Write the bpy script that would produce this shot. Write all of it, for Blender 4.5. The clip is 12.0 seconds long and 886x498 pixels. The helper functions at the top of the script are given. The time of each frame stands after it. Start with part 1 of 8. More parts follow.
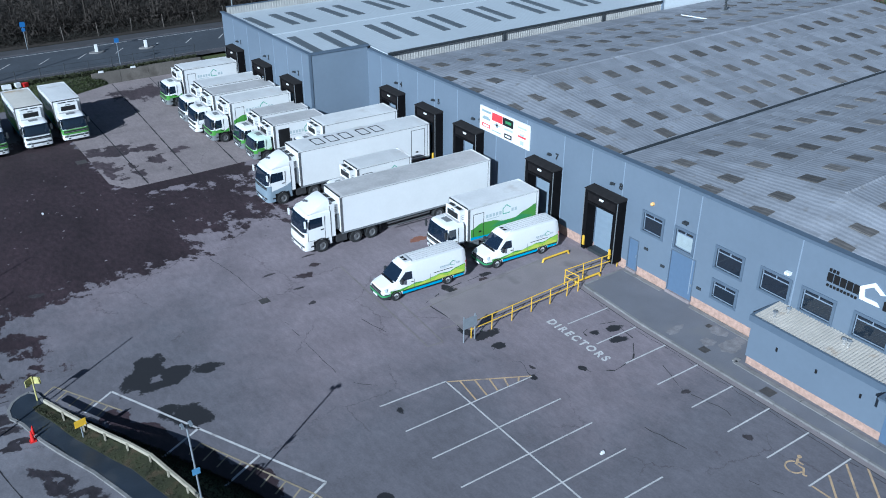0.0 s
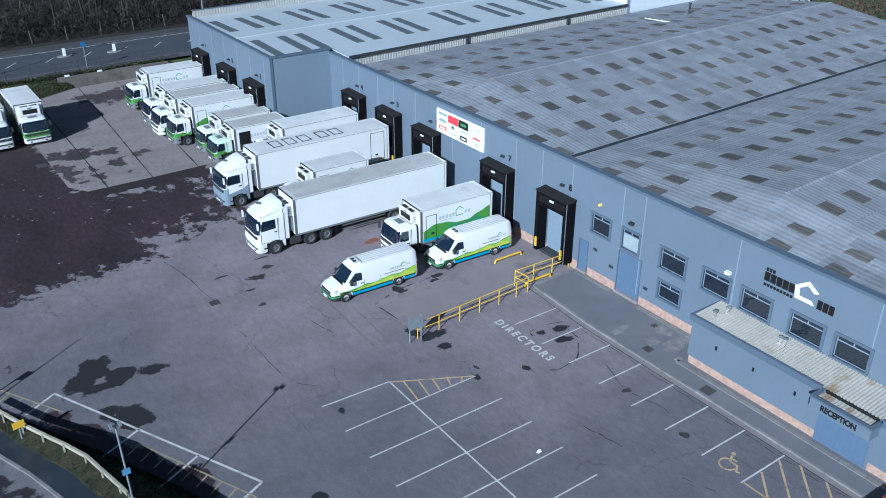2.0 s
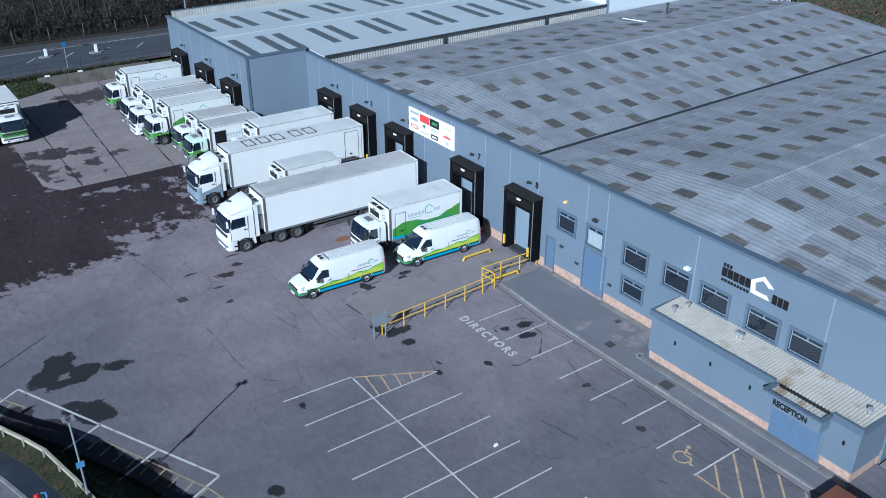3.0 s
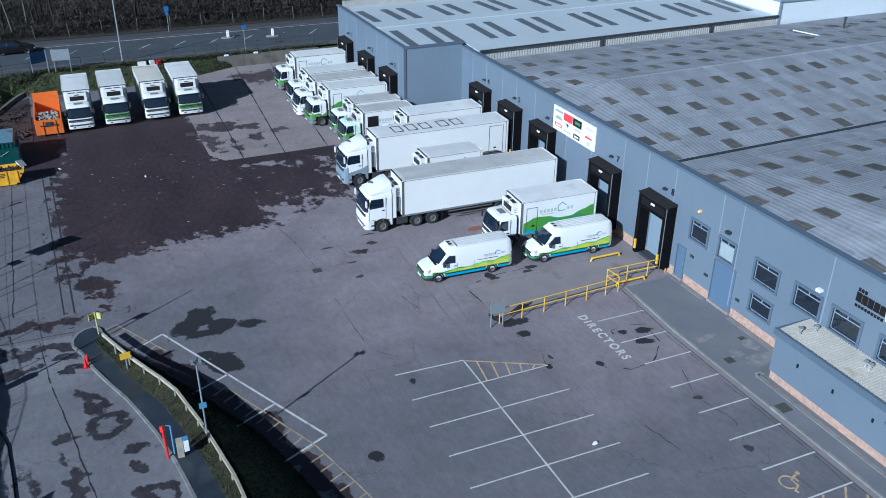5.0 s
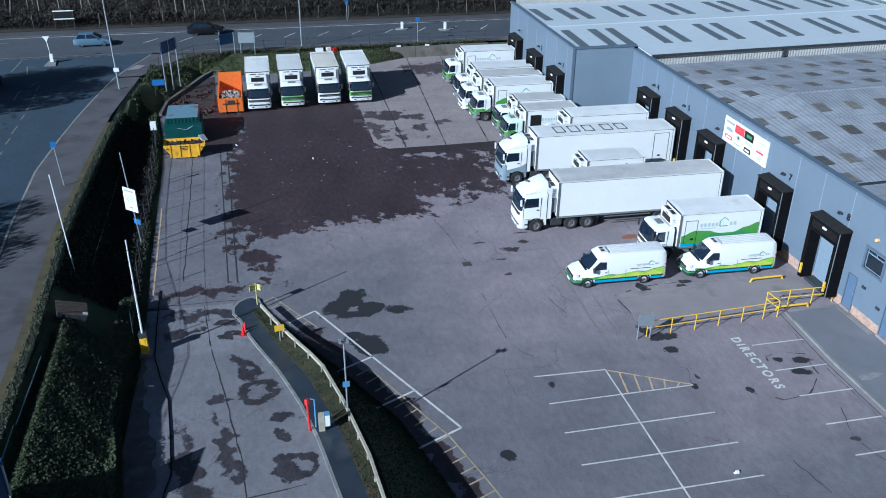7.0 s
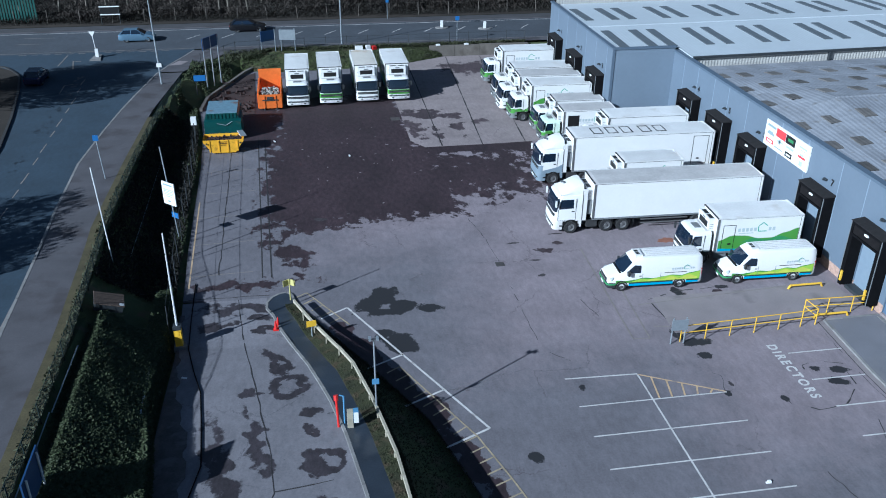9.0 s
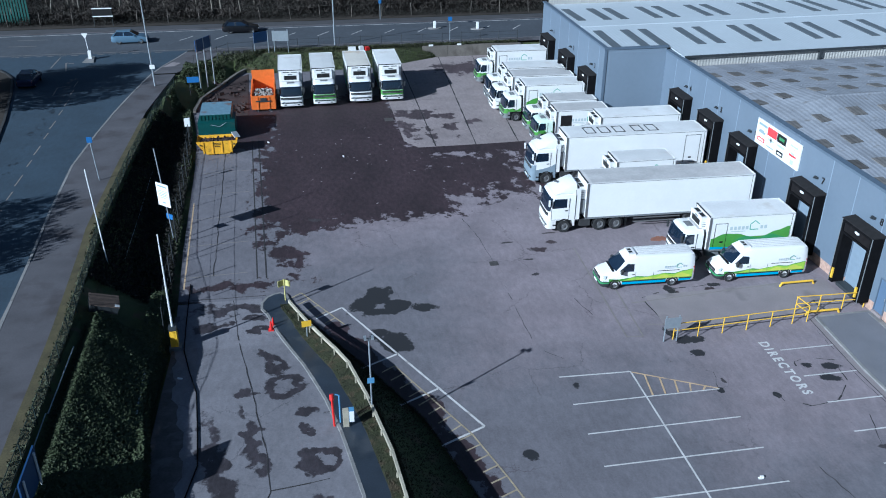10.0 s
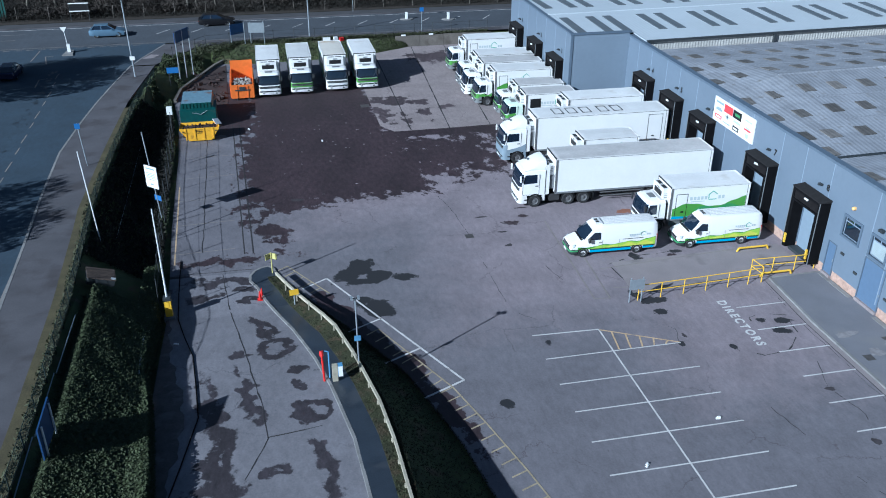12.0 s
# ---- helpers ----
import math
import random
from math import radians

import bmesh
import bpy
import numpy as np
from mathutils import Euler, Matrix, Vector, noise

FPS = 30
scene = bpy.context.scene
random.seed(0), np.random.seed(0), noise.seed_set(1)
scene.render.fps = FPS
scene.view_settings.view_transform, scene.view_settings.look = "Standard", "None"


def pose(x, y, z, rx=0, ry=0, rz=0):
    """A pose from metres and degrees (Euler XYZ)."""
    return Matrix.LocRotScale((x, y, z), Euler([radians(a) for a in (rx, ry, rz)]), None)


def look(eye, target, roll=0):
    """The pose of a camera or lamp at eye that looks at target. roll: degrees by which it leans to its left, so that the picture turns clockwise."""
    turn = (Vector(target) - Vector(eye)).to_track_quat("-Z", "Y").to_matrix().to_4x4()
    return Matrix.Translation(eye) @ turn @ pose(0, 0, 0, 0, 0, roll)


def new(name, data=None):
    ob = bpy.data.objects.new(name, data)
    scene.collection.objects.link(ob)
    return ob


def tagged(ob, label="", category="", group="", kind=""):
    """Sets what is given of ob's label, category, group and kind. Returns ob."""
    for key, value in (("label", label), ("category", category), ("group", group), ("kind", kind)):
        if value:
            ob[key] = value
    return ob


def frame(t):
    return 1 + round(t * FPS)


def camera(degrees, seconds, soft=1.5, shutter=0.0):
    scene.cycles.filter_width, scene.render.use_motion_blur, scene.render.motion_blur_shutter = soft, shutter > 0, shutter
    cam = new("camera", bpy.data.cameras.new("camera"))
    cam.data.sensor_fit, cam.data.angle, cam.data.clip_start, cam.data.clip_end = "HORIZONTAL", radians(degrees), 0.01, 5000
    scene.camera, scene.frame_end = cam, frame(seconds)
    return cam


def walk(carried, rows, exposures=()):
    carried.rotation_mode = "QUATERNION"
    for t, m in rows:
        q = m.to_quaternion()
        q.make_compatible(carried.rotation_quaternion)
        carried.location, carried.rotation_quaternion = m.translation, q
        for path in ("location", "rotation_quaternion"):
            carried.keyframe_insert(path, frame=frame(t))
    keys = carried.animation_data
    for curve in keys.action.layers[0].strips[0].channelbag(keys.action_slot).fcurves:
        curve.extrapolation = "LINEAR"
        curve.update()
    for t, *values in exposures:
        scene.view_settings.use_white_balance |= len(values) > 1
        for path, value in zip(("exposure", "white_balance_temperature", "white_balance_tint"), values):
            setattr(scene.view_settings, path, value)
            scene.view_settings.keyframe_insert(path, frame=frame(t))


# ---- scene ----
cam = camera(54.5, 12.0, soft=1.0)
PATH = [
    (0, (-38.973, -0.137, 28.444), (-37.97, 1.319, 27.508), 0.1),
    (0.5, (-38.728, -0.389, 28.452), (-37.72, 1.065, 27.52), 0.2),
    (1, (-38.276, -0.753, 28.466), (-37.264, 0.7, 27.535), 0.2),
    (1.5, (-37.668, -1.285, 28.479), (-36.651, 0.165, 27.55), 0.2),
    (2, (-37.001, -1.941, 28.436), (-35.979, -0.494, 27.509), 0.2),
    (2.5, (-36.335, -2.662, 28.374), (-35.306, -1.217, 27.45), 0.2),
    (4.3, (-34.606, -5.108, 28.262), (-33.611, -3.636, 27.343), 0.4),
    (4.5, (-34.654, -5.165, 28.231), (-33.724, -3.652, 27.312), 0.4),
    (5, (-34.735, -5.361, 28.201), (-34.015, -3.739, 27.28), 0.6),
    (5.5, (-34.804, -5.507, 28.242), (-34.346, -3.795, 27.315), 0.7),
    (6, (-34.817, -5.464, 28.252), (-34.432, -3.735, 27.324), 0.8),
    (6.5, (-34.809, -5.351, 28.264), (-34.42, -3.623, 27.334), 0.7),
    (8.5, (-34.525, -5.23, 28.296), (-34.156, -3.501, 27.362), 0.5),
    (9, (-34.504, -5.266, 28.273), (-34.2, -3.524, 27.339), 0.6),
    (9.5, (-34.497, -5.313, 28.325), (-34.187, -3.572, 27.392), 0.5),
    (10, (-34.56, -5.511, 28.351), (-34.242, -3.771, 27.418), 0.5),
    (10.5, (-34.684, -6.042, 28.363), (-34.354, -4.305, 27.427), 0.4),
    (11, (-34.89, -6.894, 28.35), (-34.546, -5.161, 27.414), 0.3),
    (11.5, (-35.165, -7.887, 28.37), (-34.804, -6.158, 27.433), 0.3),
    (12, (-35.509, -9.013, 28.397), (-35.132, -7.288, 27.458), 0.3),
]
walk(cam, [(t, look(eye, target, roll)) for t, eye, target, roll in PATH], [(0.0, 0.42, 4950, 2), (2.5, 0.38, 4950, 2), (4.5, 0.34, 4950, 2), (5.5, 0.34, 4950, 2), (6.5, 0.5, 4950, 2), (9.5, 0.53, 4950, 2), (12.0, 0.57, 4950, 2)])

# ---- world and light ----
SUN_AZ = Vector((0.869, 0.495, 0.0))          # the way the shadows run
SUN_EL = radians(26.6)
world = bpy.data.worlds.new("world")
scene.world = world
world.use_nodes = True
_nt = world.node_tree
_sky = _nt.nodes.new("ShaderNodeTexSky")
_sky.sky_type = "NISHITA"
_sky.sun_disc = False
_sky.sun_elevation = SUN_EL
_sky.sun_rotation = math.atan2(-SUN_AZ.x, -SUN_AZ.y)
_bg = _nt.nodes["Background"]
_bg.inputs["Strength"].default_value = 0.03
_nt.links.new(_sky.outputs[0], _bg.inputs[0])
_sl = bpy.data.lights.new("sun", "SUN")
_sl.energy, _sl.angle, _sl.color = 5.0, radians(0.5), (1.0, 0.95, 0.88)
sun = new("sun", _sl)
_d = Vector((SUN_AZ.x * math.cos(SUN_EL), SUN_AZ.y * math.cos(SUN_EL), -math.sin(SUN_EL)))
sun.rotation_mode = "QUATERNION"
sun.rotation_quaternion = _d.to_track_quat("-Z", "Y")
sun.location = (-60, -30, 60)


# ---- materials ----
def material(name, colour, rough=0.6, metal=0.0, vary=0.15, scale=3.0, fine=40.0, bump=0.0, spot=None, spot_scale=0.6, spot_at=0.62, spec=0.5, objvary=0.0, stripes=None):
    """Principled material with colour variation at two scales, fine relief, optional blotches and stripes (axis, period, depth)."""
    m = bpy.data.materials.new(name)
    m.use_nodes = True
    nt = m.node_tree
    N, L = nt.nodes, nt.links
    b = N["Principled BSDF"]
    b.inputs["Roughness"].default_value = rough
    b.inputs["Metallic"].default_value = metal
    b.inputs["Specular IOR Level"].default_value = spec
    tc = N.new("ShaderNodeTexCoord")
    n1 = N.new("ShaderNodeTexNoise")
    n1.inputs["Scale"].default_value, n1.inputs["Detail"].default_value = scale, 6
    n2 = N.new("ShaderNodeTexNoise")
    n2.inputs["Scale"].default_value, n2.inputs["Detail"].default_value = fine, 3
    L.new(tc.outputs["Object"], n1.inputs["Vector"])
    L.new(tc.outputs["Object"], n2.inputs["Vector"])
    add = N.new("ShaderNodeMath"); add.operation = "ADD"
    half = N.new("ShaderNodeMath"); half.operation = "MULTIPLY"; half.inputs[1].default_value = 0.6
    L.new(n2.outputs["Fac"], half.inputs[0])
    L.new(n1.outputs["Fac"], add.inputs[0]); L.new(half.outputs[0], add.inputs[1])
    mr = N.new("ShaderNodeMapRange")
    mr.inputs["From Min"].default_value, mr.inputs["From Max"].default_value = 0.5, 1.1
    mr.inputs["To Min"].default_value, mr.inputs["To Max"].default_value = 1 - vary, 1 + vary
    L.new(add.outputs[0], mr.inputs["Value"])
    val = mr.outputs[0]
    if objvary:
        oi = N.new("ShaderNodeObjectInfo")
        om = N.new("ShaderNodeMapRange")
        om.inputs["To Min"].default_value, om.inputs["To Max"].default_value = 1 - objvary, 1 + objvary
        L.new(oi.outputs["Random"], om.inputs["Value"])
        mu = N.new("ShaderNodeMath"); mu.operation = "MULTIPLY"
        L.new(val, mu.inputs[0]); L.new(om.outputs[0], mu.inputs[1])
        val = mu.outputs[0]
    sc = N.new("ShaderNodeVectorMath"); sc.operation = "SCALE"
    rgb = N.new("ShaderNodeRGB"); rgb.outputs[0].default_value = (*colour, 1)
    L.new(rgb.outputs[0], sc.inputs[0]); L.new(val, sc.inputs["Scale"])
    col = sc.outputs[0]
    if spot:
        n3 = N.new("ShaderNodeTexNoise")
        n3.inputs["Scale"].default_value, n3.inputs["Detail"].default_value = spot_scale, 8
        L.new(tc.outputs["Object"], n3.inputs["Vector"])
        sm = N.new("ShaderNodeMapRange")
        sm.inputs["From Min"].default_value, sm.inputs["From Max"].default_value = spot_at, spot_at + 0.12
        L.new(n3.outputs["Fac"], sm.inputs["Value"])
        mx = N.new("ShaderNodeMix"); mx.data_type = "RGBA"
        L.new(sm.outputs[0], mx.inputs[0]); L.new(col, mx.inputs[6]); mx.inputs[7].default_value = (*spot, 1)
        col = mx.outputs[2]
    L.new(col, b.inputs["Base Color"])
    height = None
    if bump:
        bp = N.new("ShaderNodeBump"); bp.inputs["Strength"].default_value = 0.6; bp.inputs["Distance"].default_value = bump
        L.new(n2.outputs["Fac"], bp.inputs["Height"])
        L.new(bp.outputs[0], b.inputs["Normal"])
        height = bp
    if stripes:
        axis, period, depth = stripes
        sep = N.new("ShaderNodeSeparateXYZ"); L.new(tc.outputs["Object"], sep.inputs[0])
        k = N.new("ShaderNodeMath"); k.operation = "MULTIPLY"; k.inputs[1].default_value = 2 * math.pi / period
        L.new(sep.outputs["XYZ".index(axis)], k.inputs[0])
        sn = N.new("ShaderNodeMath"); sn.operation = "SINE"; L.new(k.outputs[0], sn.inputs[0])
        bp2 = N.new("ShaderNodeBump"); bp2.inputs["Strength"].default_value = 1.0; bp2.inputs["Distance"].default_value = depth
        L.new(sn.outputs[0], bp2.inputs["Height"])
        if height:
            L.new(height.outputs[0], bp2.inputs["Normal"])
        L.new(bp2.outputs[0], b.inputs["Normal"])
    return m


def mathnode(nt, op, a, b=None):
    n = nt.nodes.new("ShaderNodeMath")
    n.operation = op
    for i, v in enumerate((a, b)):
        if v is None:
            continue
        if isinstance(v, (int, float)):
            n.inputs[i].default_value = v
        else:
            nt.links.new(v, n.inputs[i])
    return n.outputs[0]


def asphalt(name, dry, wet, patches, wet_rough=0.68, bias=0.0, ring=0.0, worn=None, raggedness=4.5, pools=(), pool=(0.012, 0.0125, 0.016)):
    """Worn asphalt with damp patches: each patch is (cx, cy, half x, half y, turn in degrees, ragged edge in metres)."""
    m = material(name, dry, rough=0.85, vary=0.19, scale=0.35, fine=9.0, bump=0.006)
    nt = m.node_tree
    N, L = nt.nodes, nt.links
    b = N["Principled BSDF"]
    base = b.inputs["Base Color"].links[0].from_socket
    tc = [n for n in N if n.type == "TEX_COORD"][0]
    sep = N.new("ShaderNodeSeparateXYZ"); L.new(tc.outputs["Object"], sep.inputs[0])
    rag = N.new("ShaderNodeTexNoise"); rag.inputs["Scale"].default_value = 0.75; rag.inputs["Detail"].default_value = 12; rag.inputs["Roughness"].default_value = 0.68
    mp = N.new("ShaderNodeMapping"); mp.inputs["Scale"].default_value = (1.15, 0.95, 1)
    L.new(tc.outputs["Object"], mp.inputs[0]); L.new(mp.outputs[0], rag.inputs["Vector"])
    ragc = mathnode(nt, "SUBTRACT", rag.outputs["Fac"], 0.5)
    # bend the outlines of the patches
    wn = N.new("ShaderNodeTexNoise"); wn.inputs["Scale"].default_value = 0.7; wn.inputs["Detail"].default_value = 3
    L.new(tc.outputs["Object"], wn.inputs["Vector"])
    wo = N.new("ShaderNodeVectorMath"); wo.operation = "SUBTRACT"; wo.inputs[1].default_value = (0.5, 0.5, 0.5)
    ws = N.new("ShaderNodeVectorMath"); ws.operation = "SCALE"; ws.inputs["Scale"].default_value = 2.6
    wa = N.new("ShaderNodeVectorMath"); wa.operation = "ADD"
    L.new(wn.outputs["Color"], wo.inputs[0]); L.new(wo.outputs[0], ws.inputs[0]); L.new(tc.outputs["Object"], wa.inputs[0]); L.new(ws.outputs[0], wa.inputs[1])
    wsep = N.new("ShaderNodeSeparateXYZ"); L.new(wa.outputs[0], wsep.inputs[0])
    def spread(rows, wsep):
        total = None
        for cx, cy, hx, hy, turn, edge in rows:
            c, s = math.cos(radians(turn)), math.sin(radians(turn))
            dx, dy = mathnode(nt, "SUBTRACT", wsep.outputs[0], cx), mathnode(nt, "SUBTRACT", wsep.outputs[1], cy)
            u = mathnode(nt, "ADD", mathnode(nt, "MULTIPLY", dx, c), mathnode(nt, "MULTIPLY", dy, s))
            v = mathnode(nt, "SUBTRACT", mathnode(nt, "MULTIPLY", dy, c), mathnode(nt, "MULTIPLY", dx, s))
            if hx < 3.5 and hy < 6:     # small puddles are rounded
                q = mathnode(nt, "SQRT", mathnode(nt, "ADD", mathnode(nt, "POWER", mathnode(nt, "DIVIDE", u, hx), 2), mathnode(nt, "POWER", mathnode(nt, "DIVIDE", v, hy), 2)))
                d = mathnode(nt, "MULTIPLY", mathnode(nt, "SUBTRACT", 1.15, q), min(hx, hy) / edge)
            else:
                du = mathnode(nt, "SUBTRACT", hx, mathnode(nt, "ABSOLUTE", u))
                dv = mathnode(nt, "SUBTRACT", hy, mathnode(nt, "ABSOLUTE", v))
                d = mathnode(nt, "DIVIDE", mathnode(nt, "MINIMUM", du, dv), edge)
            total = d if total is None else mathnode(nt, "MAXIMUM", total, d)
        return total
    total = spread(patches, wsep)
    wetness = mathnode(nt, "ADD", mathnode(nt, "MINIMUM", total, 1.2), mathnode(nt, "MULTIPLY", ragc, raggedness))
    mr = N.new("ShaderNodeMapRange"); mr.inputs["From Min"].default_value, mr.inputs["From Max"].default_value = 0.0 + bias, 0.22 + bias
    L.new(wetness, mr.inputs["Value"])
    damp = mr.outputs[0]
    if ring:
        dry_in = N.new("ShaderNodeMapRange"); dry_in.inputs["From Min"].default_value, dry_in.inputs["From Max"].default_value = 1.15 + bias, 1.3 + bias
        dry_in.inputs["To Max"].default_value = ring
        L.new(wetness, dry_in.inputs["Value"])
        damp = mathnode(nt, "SUBTRACT", damp, dry_in.outputs[0])
    # grime at arm's length and pale wheel-polished grain, drawn out along the lanes
    gm = N.new("ShaderNodeMapping"); gm.inputs["Scale"].default_value = (1.6, 0.7, 1)
    L.new(tc.outputs["Object"], gm.inputs[0])
    gn = N.new("ShaderNodeTexNoise"); gn.inputs["Scale"].default_value = 1.9; gn.inputs["Detail"].default_value = 9; gn.inputs["Roughness"].default_value = 0.75
    L.new(gm.outputs[0], gn.inputs["Vector"])
    gr = N.new("ShaderNodeMapRange"); gr.inputs["From Min"].default_value, gr.inputs["From Max"].default_value = 0.3, 0.7
    gr.inputs["To Min"].default_value, gr.inputs["To Max"].default_value = 0.8, 1.17
    L.new(gn.outputs["Fac"], gr.inputs["Value"])
    gs = N.new("ShaderNodeVectorMath"); gs.operation = "SCALE"
    L.new(base, gs.inputs[0]); L.new(gr.outputs[0], gs.inputs["Scale"])
    base = gs.outputs[0]
    if worn:    # broad paler areas, part dry wheel polish, part uneven light put into the colour: (tone, [(cx, cy, half x, half y, edge), ...])
        tone, areas = worn
        d = None
        for cx, cy, hx, hy, edge in areas:
            du = mathnode(nt, "SUBTRACT", hx, mathnode(nt, "ABSOLUTE", mathnode(nt, "SUBTRACT", sep.outputs[0], cx)))
            dv = mathnode(nt, "SUBTRACT", hy, mathnode(nt, "ABSOLUTE", mathnode(nt, "SUBTRACT", sep.outputs[1], cy)))
            e = mathnode(nt, "DIVIDE", mathnode(nt, "MINIMUM", du, dv), edge)
            d = e if d is None else mathnode(nt, "MAXIMUM", d, e)
        wr = N.new("ShaderNodeMapRange"); L.new(mathnode(nt, "ADD", d, mathnode(nt, "MULTIPLY", ragc, 1.2)), wr.inputs["Value"])
        wm = N.new("ShaderNodeMix"); wm.data_type = "RGBA"; wm.blend_type = "MULTIPLY"
        L.new(wr.outputs[0], wm.inputs[0]); L.new(base, wm.inputs[6]); wm.inputs[7].default_value = (*tone, 1)
        base = wm.outputs[2]
    # small stray stains and cracks
    st = N.new("ShaderNodeTexNoise"); st.inputs["Scale"].default_value = 0.45; st.inputs["Detail"].default_value = 7; st.inputs["Roughness"].default_value = 0.7
    L.new(tc.outputs["Object"], st.inputs["Vector"])
    sm = N.new("ShaderNodeMapRange"); sm.inputs["From Min"].default_value, sm.inputs["From Max"].default_value = 0.66, 0.72
    sm.inputs["To Max"].default_value = 0.55
    L.new(st.outputs["Fac"], sm.inputs["Value"])
    vo = N.new("ShaderNodeTexVoronoi"); vo.feature = "DISTANCE_TO_EDGE"; vo.inputs["Scale"].default_value = 0.13
    wv = N.new("ShaderNodeVectorMath"); wv.operation = "ADD"
    sc2 = N.new("ShaderNodeVectorMath"); sc2.operation = "SCALE"; sc2.inputs["Scale"].default_value = 1.6
    L.new(rag.outputs["Color"], sc2.inputs[0]); L.new(tc.outputs["Object"], wv.inputs[0]); L.new(sc2.outputs[0], wv.inputs[1])
    L.new(wv.outputs[0], vo.inputs["Vector"])
    cr = N.new("ShaderNodeMapRange"); cr.inputs["From Min"].default_value, cr.inputs["From Max"].default_value = 0.0, 0.006
    cr.inputs["To Min"].default_value, cr.inputs["To Max"].default_value = 0.5, 0.0
    L.new(vo.outputs["Distance"], cr.inputs["Value"])
    cm = N.new("ShaderNodeTexNoise"); cm.inputs["Scale"].default_value = 0.16; cm.inputs["Detail"].default_value = 3
    L.new(tc.outputs["Object"], cm.inputs["Vector"])
    cmr = N.new("ShaderNodeMapRange"); cmr.inputs["From Min"].default_value, cmr.inputs["From Max"].default_value = 0.47, 0.56
    L.new(cm.outputs["Fac"], cmr.inputs["Value"])
    crack = mathnode(nt, "MULTIPLY", cr.outputs[0], cmr.outputs[0])
    # fine dark flecks
    fl = N.new("ShaderNodeTexNoise"); fl.inputs["Scale"].default_value = 2.6; fl.inputs["Detail"].default_value = 6; fl.inputs["Roughness"].default_value = 0.7
    L.new(tc.outputs["Object"], fl.inputs["Vector"])
    fm = N.new("ShaderNodeMapRange"); fm.inputs["From Min"].default_value, fm.inputs["From Max"].default_value = 0.68, 0.73
    fm.inputs["To Max"].default_value = 0.6
    L.new(fl.outputs["Fac"], fm.inputs["Value"])
    stain = mathnode(nt, "MAXIMUM", mathnode(nt, "MAXIMUM", sm.outputs[0], fm.outputs[0]), crack)
    wet_f = mathnode(nt, "MAXIMUM", damp, stain)
    mx = N.new("ShaderNodeMix"); mx.data_type = "RGBA"
    L.new(wet_f, mx.inputs[0]); L.new(base, mx.inputs[6]); wc = N.new("ShaderNodeVectorMath"); wc.operation = "SCALE"; wc.inputs[0].default_value = wet
    wk = N.new("ShaderNodeMapRange"); wk.inputs["From Min"].default_value, wk.inputs["From Max"].default_value = 0.3, 0.7
    wk.inputs["To Min"].default_value, wk.inputs["To Max"].default_value = 0.45, 1.6
    bn = N.new("ShaderNodeTexNoise"); bn.inputs["Scale"].default_value = 0.16; bn.inputs["Detail"].default_value = 4
    L.new(gm.outputs[0], bn.inputs["Vector"])
    bk = N.new("ShaderNodeMapRange"); bk.inputs["From Min"].default_value, bk.inputs["From Max"].default_value = 0.35, 0.65
    bk.inputs["To Min"].default_value, bk.inputs["To Max"].default_value = 0.78, 1.3
    L.new(bn.outputs["Fac"], bk.inputs["Value"])
    L.new(gn.outputs["Fac"], wk.inputs["Value"]); L.new(mathnode(nt, "MULTIPLY", wk.outputs[0], bk.outputs[0]), wc.inputs["Scale"]); L.new(wc.outputs[0], mx.inputs[7])
    tint = mx.outputs[2]
    if pools:
        pr = N.new("ShaderNodeMapRange"); pr.inputs["From Max"].default_value = 0.22
        L.new(mathnode(nt, "ADD", mathnode(nt, "MINIMUM", spread(pools, sep), 1.6), mathnode(nt, "MULTIPLY", ragc, 4.6)), pr.inputs["Value"])
        pm = N.new("ShaderNodeMix"); pm.data_type = "RGBA"
        L.new(mathnode(nt, "MULTIPLY", pr.outputs[0], 0.98), pm.inputs[0]); L.new(tint, pm.inputs[6]); pm.inputs[7].default_value = (*pool, 1)
        tint = pm.outputs[2]
    L.new(tint, b.inputs["Base Color"])
    ro = N.new("ShaderNodeMapRange"); ro.inputs["To Min"].default_value, ro.inputs["To Max"].default_value = 0.85, wet_rough
    L.new(mr.outputs[0], ro.inputs["Value"]); L.new(ro.outputs[0], b.inputs["Roughness"])
    return m


def sheeted(m, width, length):
    """Gives each roof sheet of a grid its own shade."""
    nt = m.node_tree
    N, L = nt.nodes, nt.links
    b = N["Principled BSDF"]
    base = b.inputs["Base Color"].links[0].from_socket
    tc = [n for n in N if n.type == "TEX_COORD"][0]
    sn = N.new("ShaderNodeVectorMath"); sn.operation = "SNAP"; sn.inputs[1].default_value = (width, length, 100.0)
    wn = N.new("ShaderNodeTexWhiteNoise")
    L.new(tc.outputs["Object"], sn.inputs[0]); L.new(sn.outputs[0], wn.inputs["Vector"])
    mr = N.new("ShaderNodeMapRange"); mr.inputs["To Min"].default_value, mr.inputs["To Max"].default_value = 0.86, 1.13
    L.new(wn.outputs["Value"], mr.inputs["Value"])
    sc = N.new("ShaderNodeVectorMath"); sc.operation = "SCALE"
    L.new(base, sc.inputs[0]); L.new(mr.outputs[0], sc.inputs["Scale"]); L.new(sc.outputs[0], b.inputs["Base Color"])
    return m


def glass(name, colour=(0.03, 0.04, 0.05), rough=0.05):
    m = material(name, colour, rough=rough, vary=0.1)
    m.node_tree.nodes["Principled BSDF"].inputs["Specular IOR Level"].default_value = 0.8
    return m


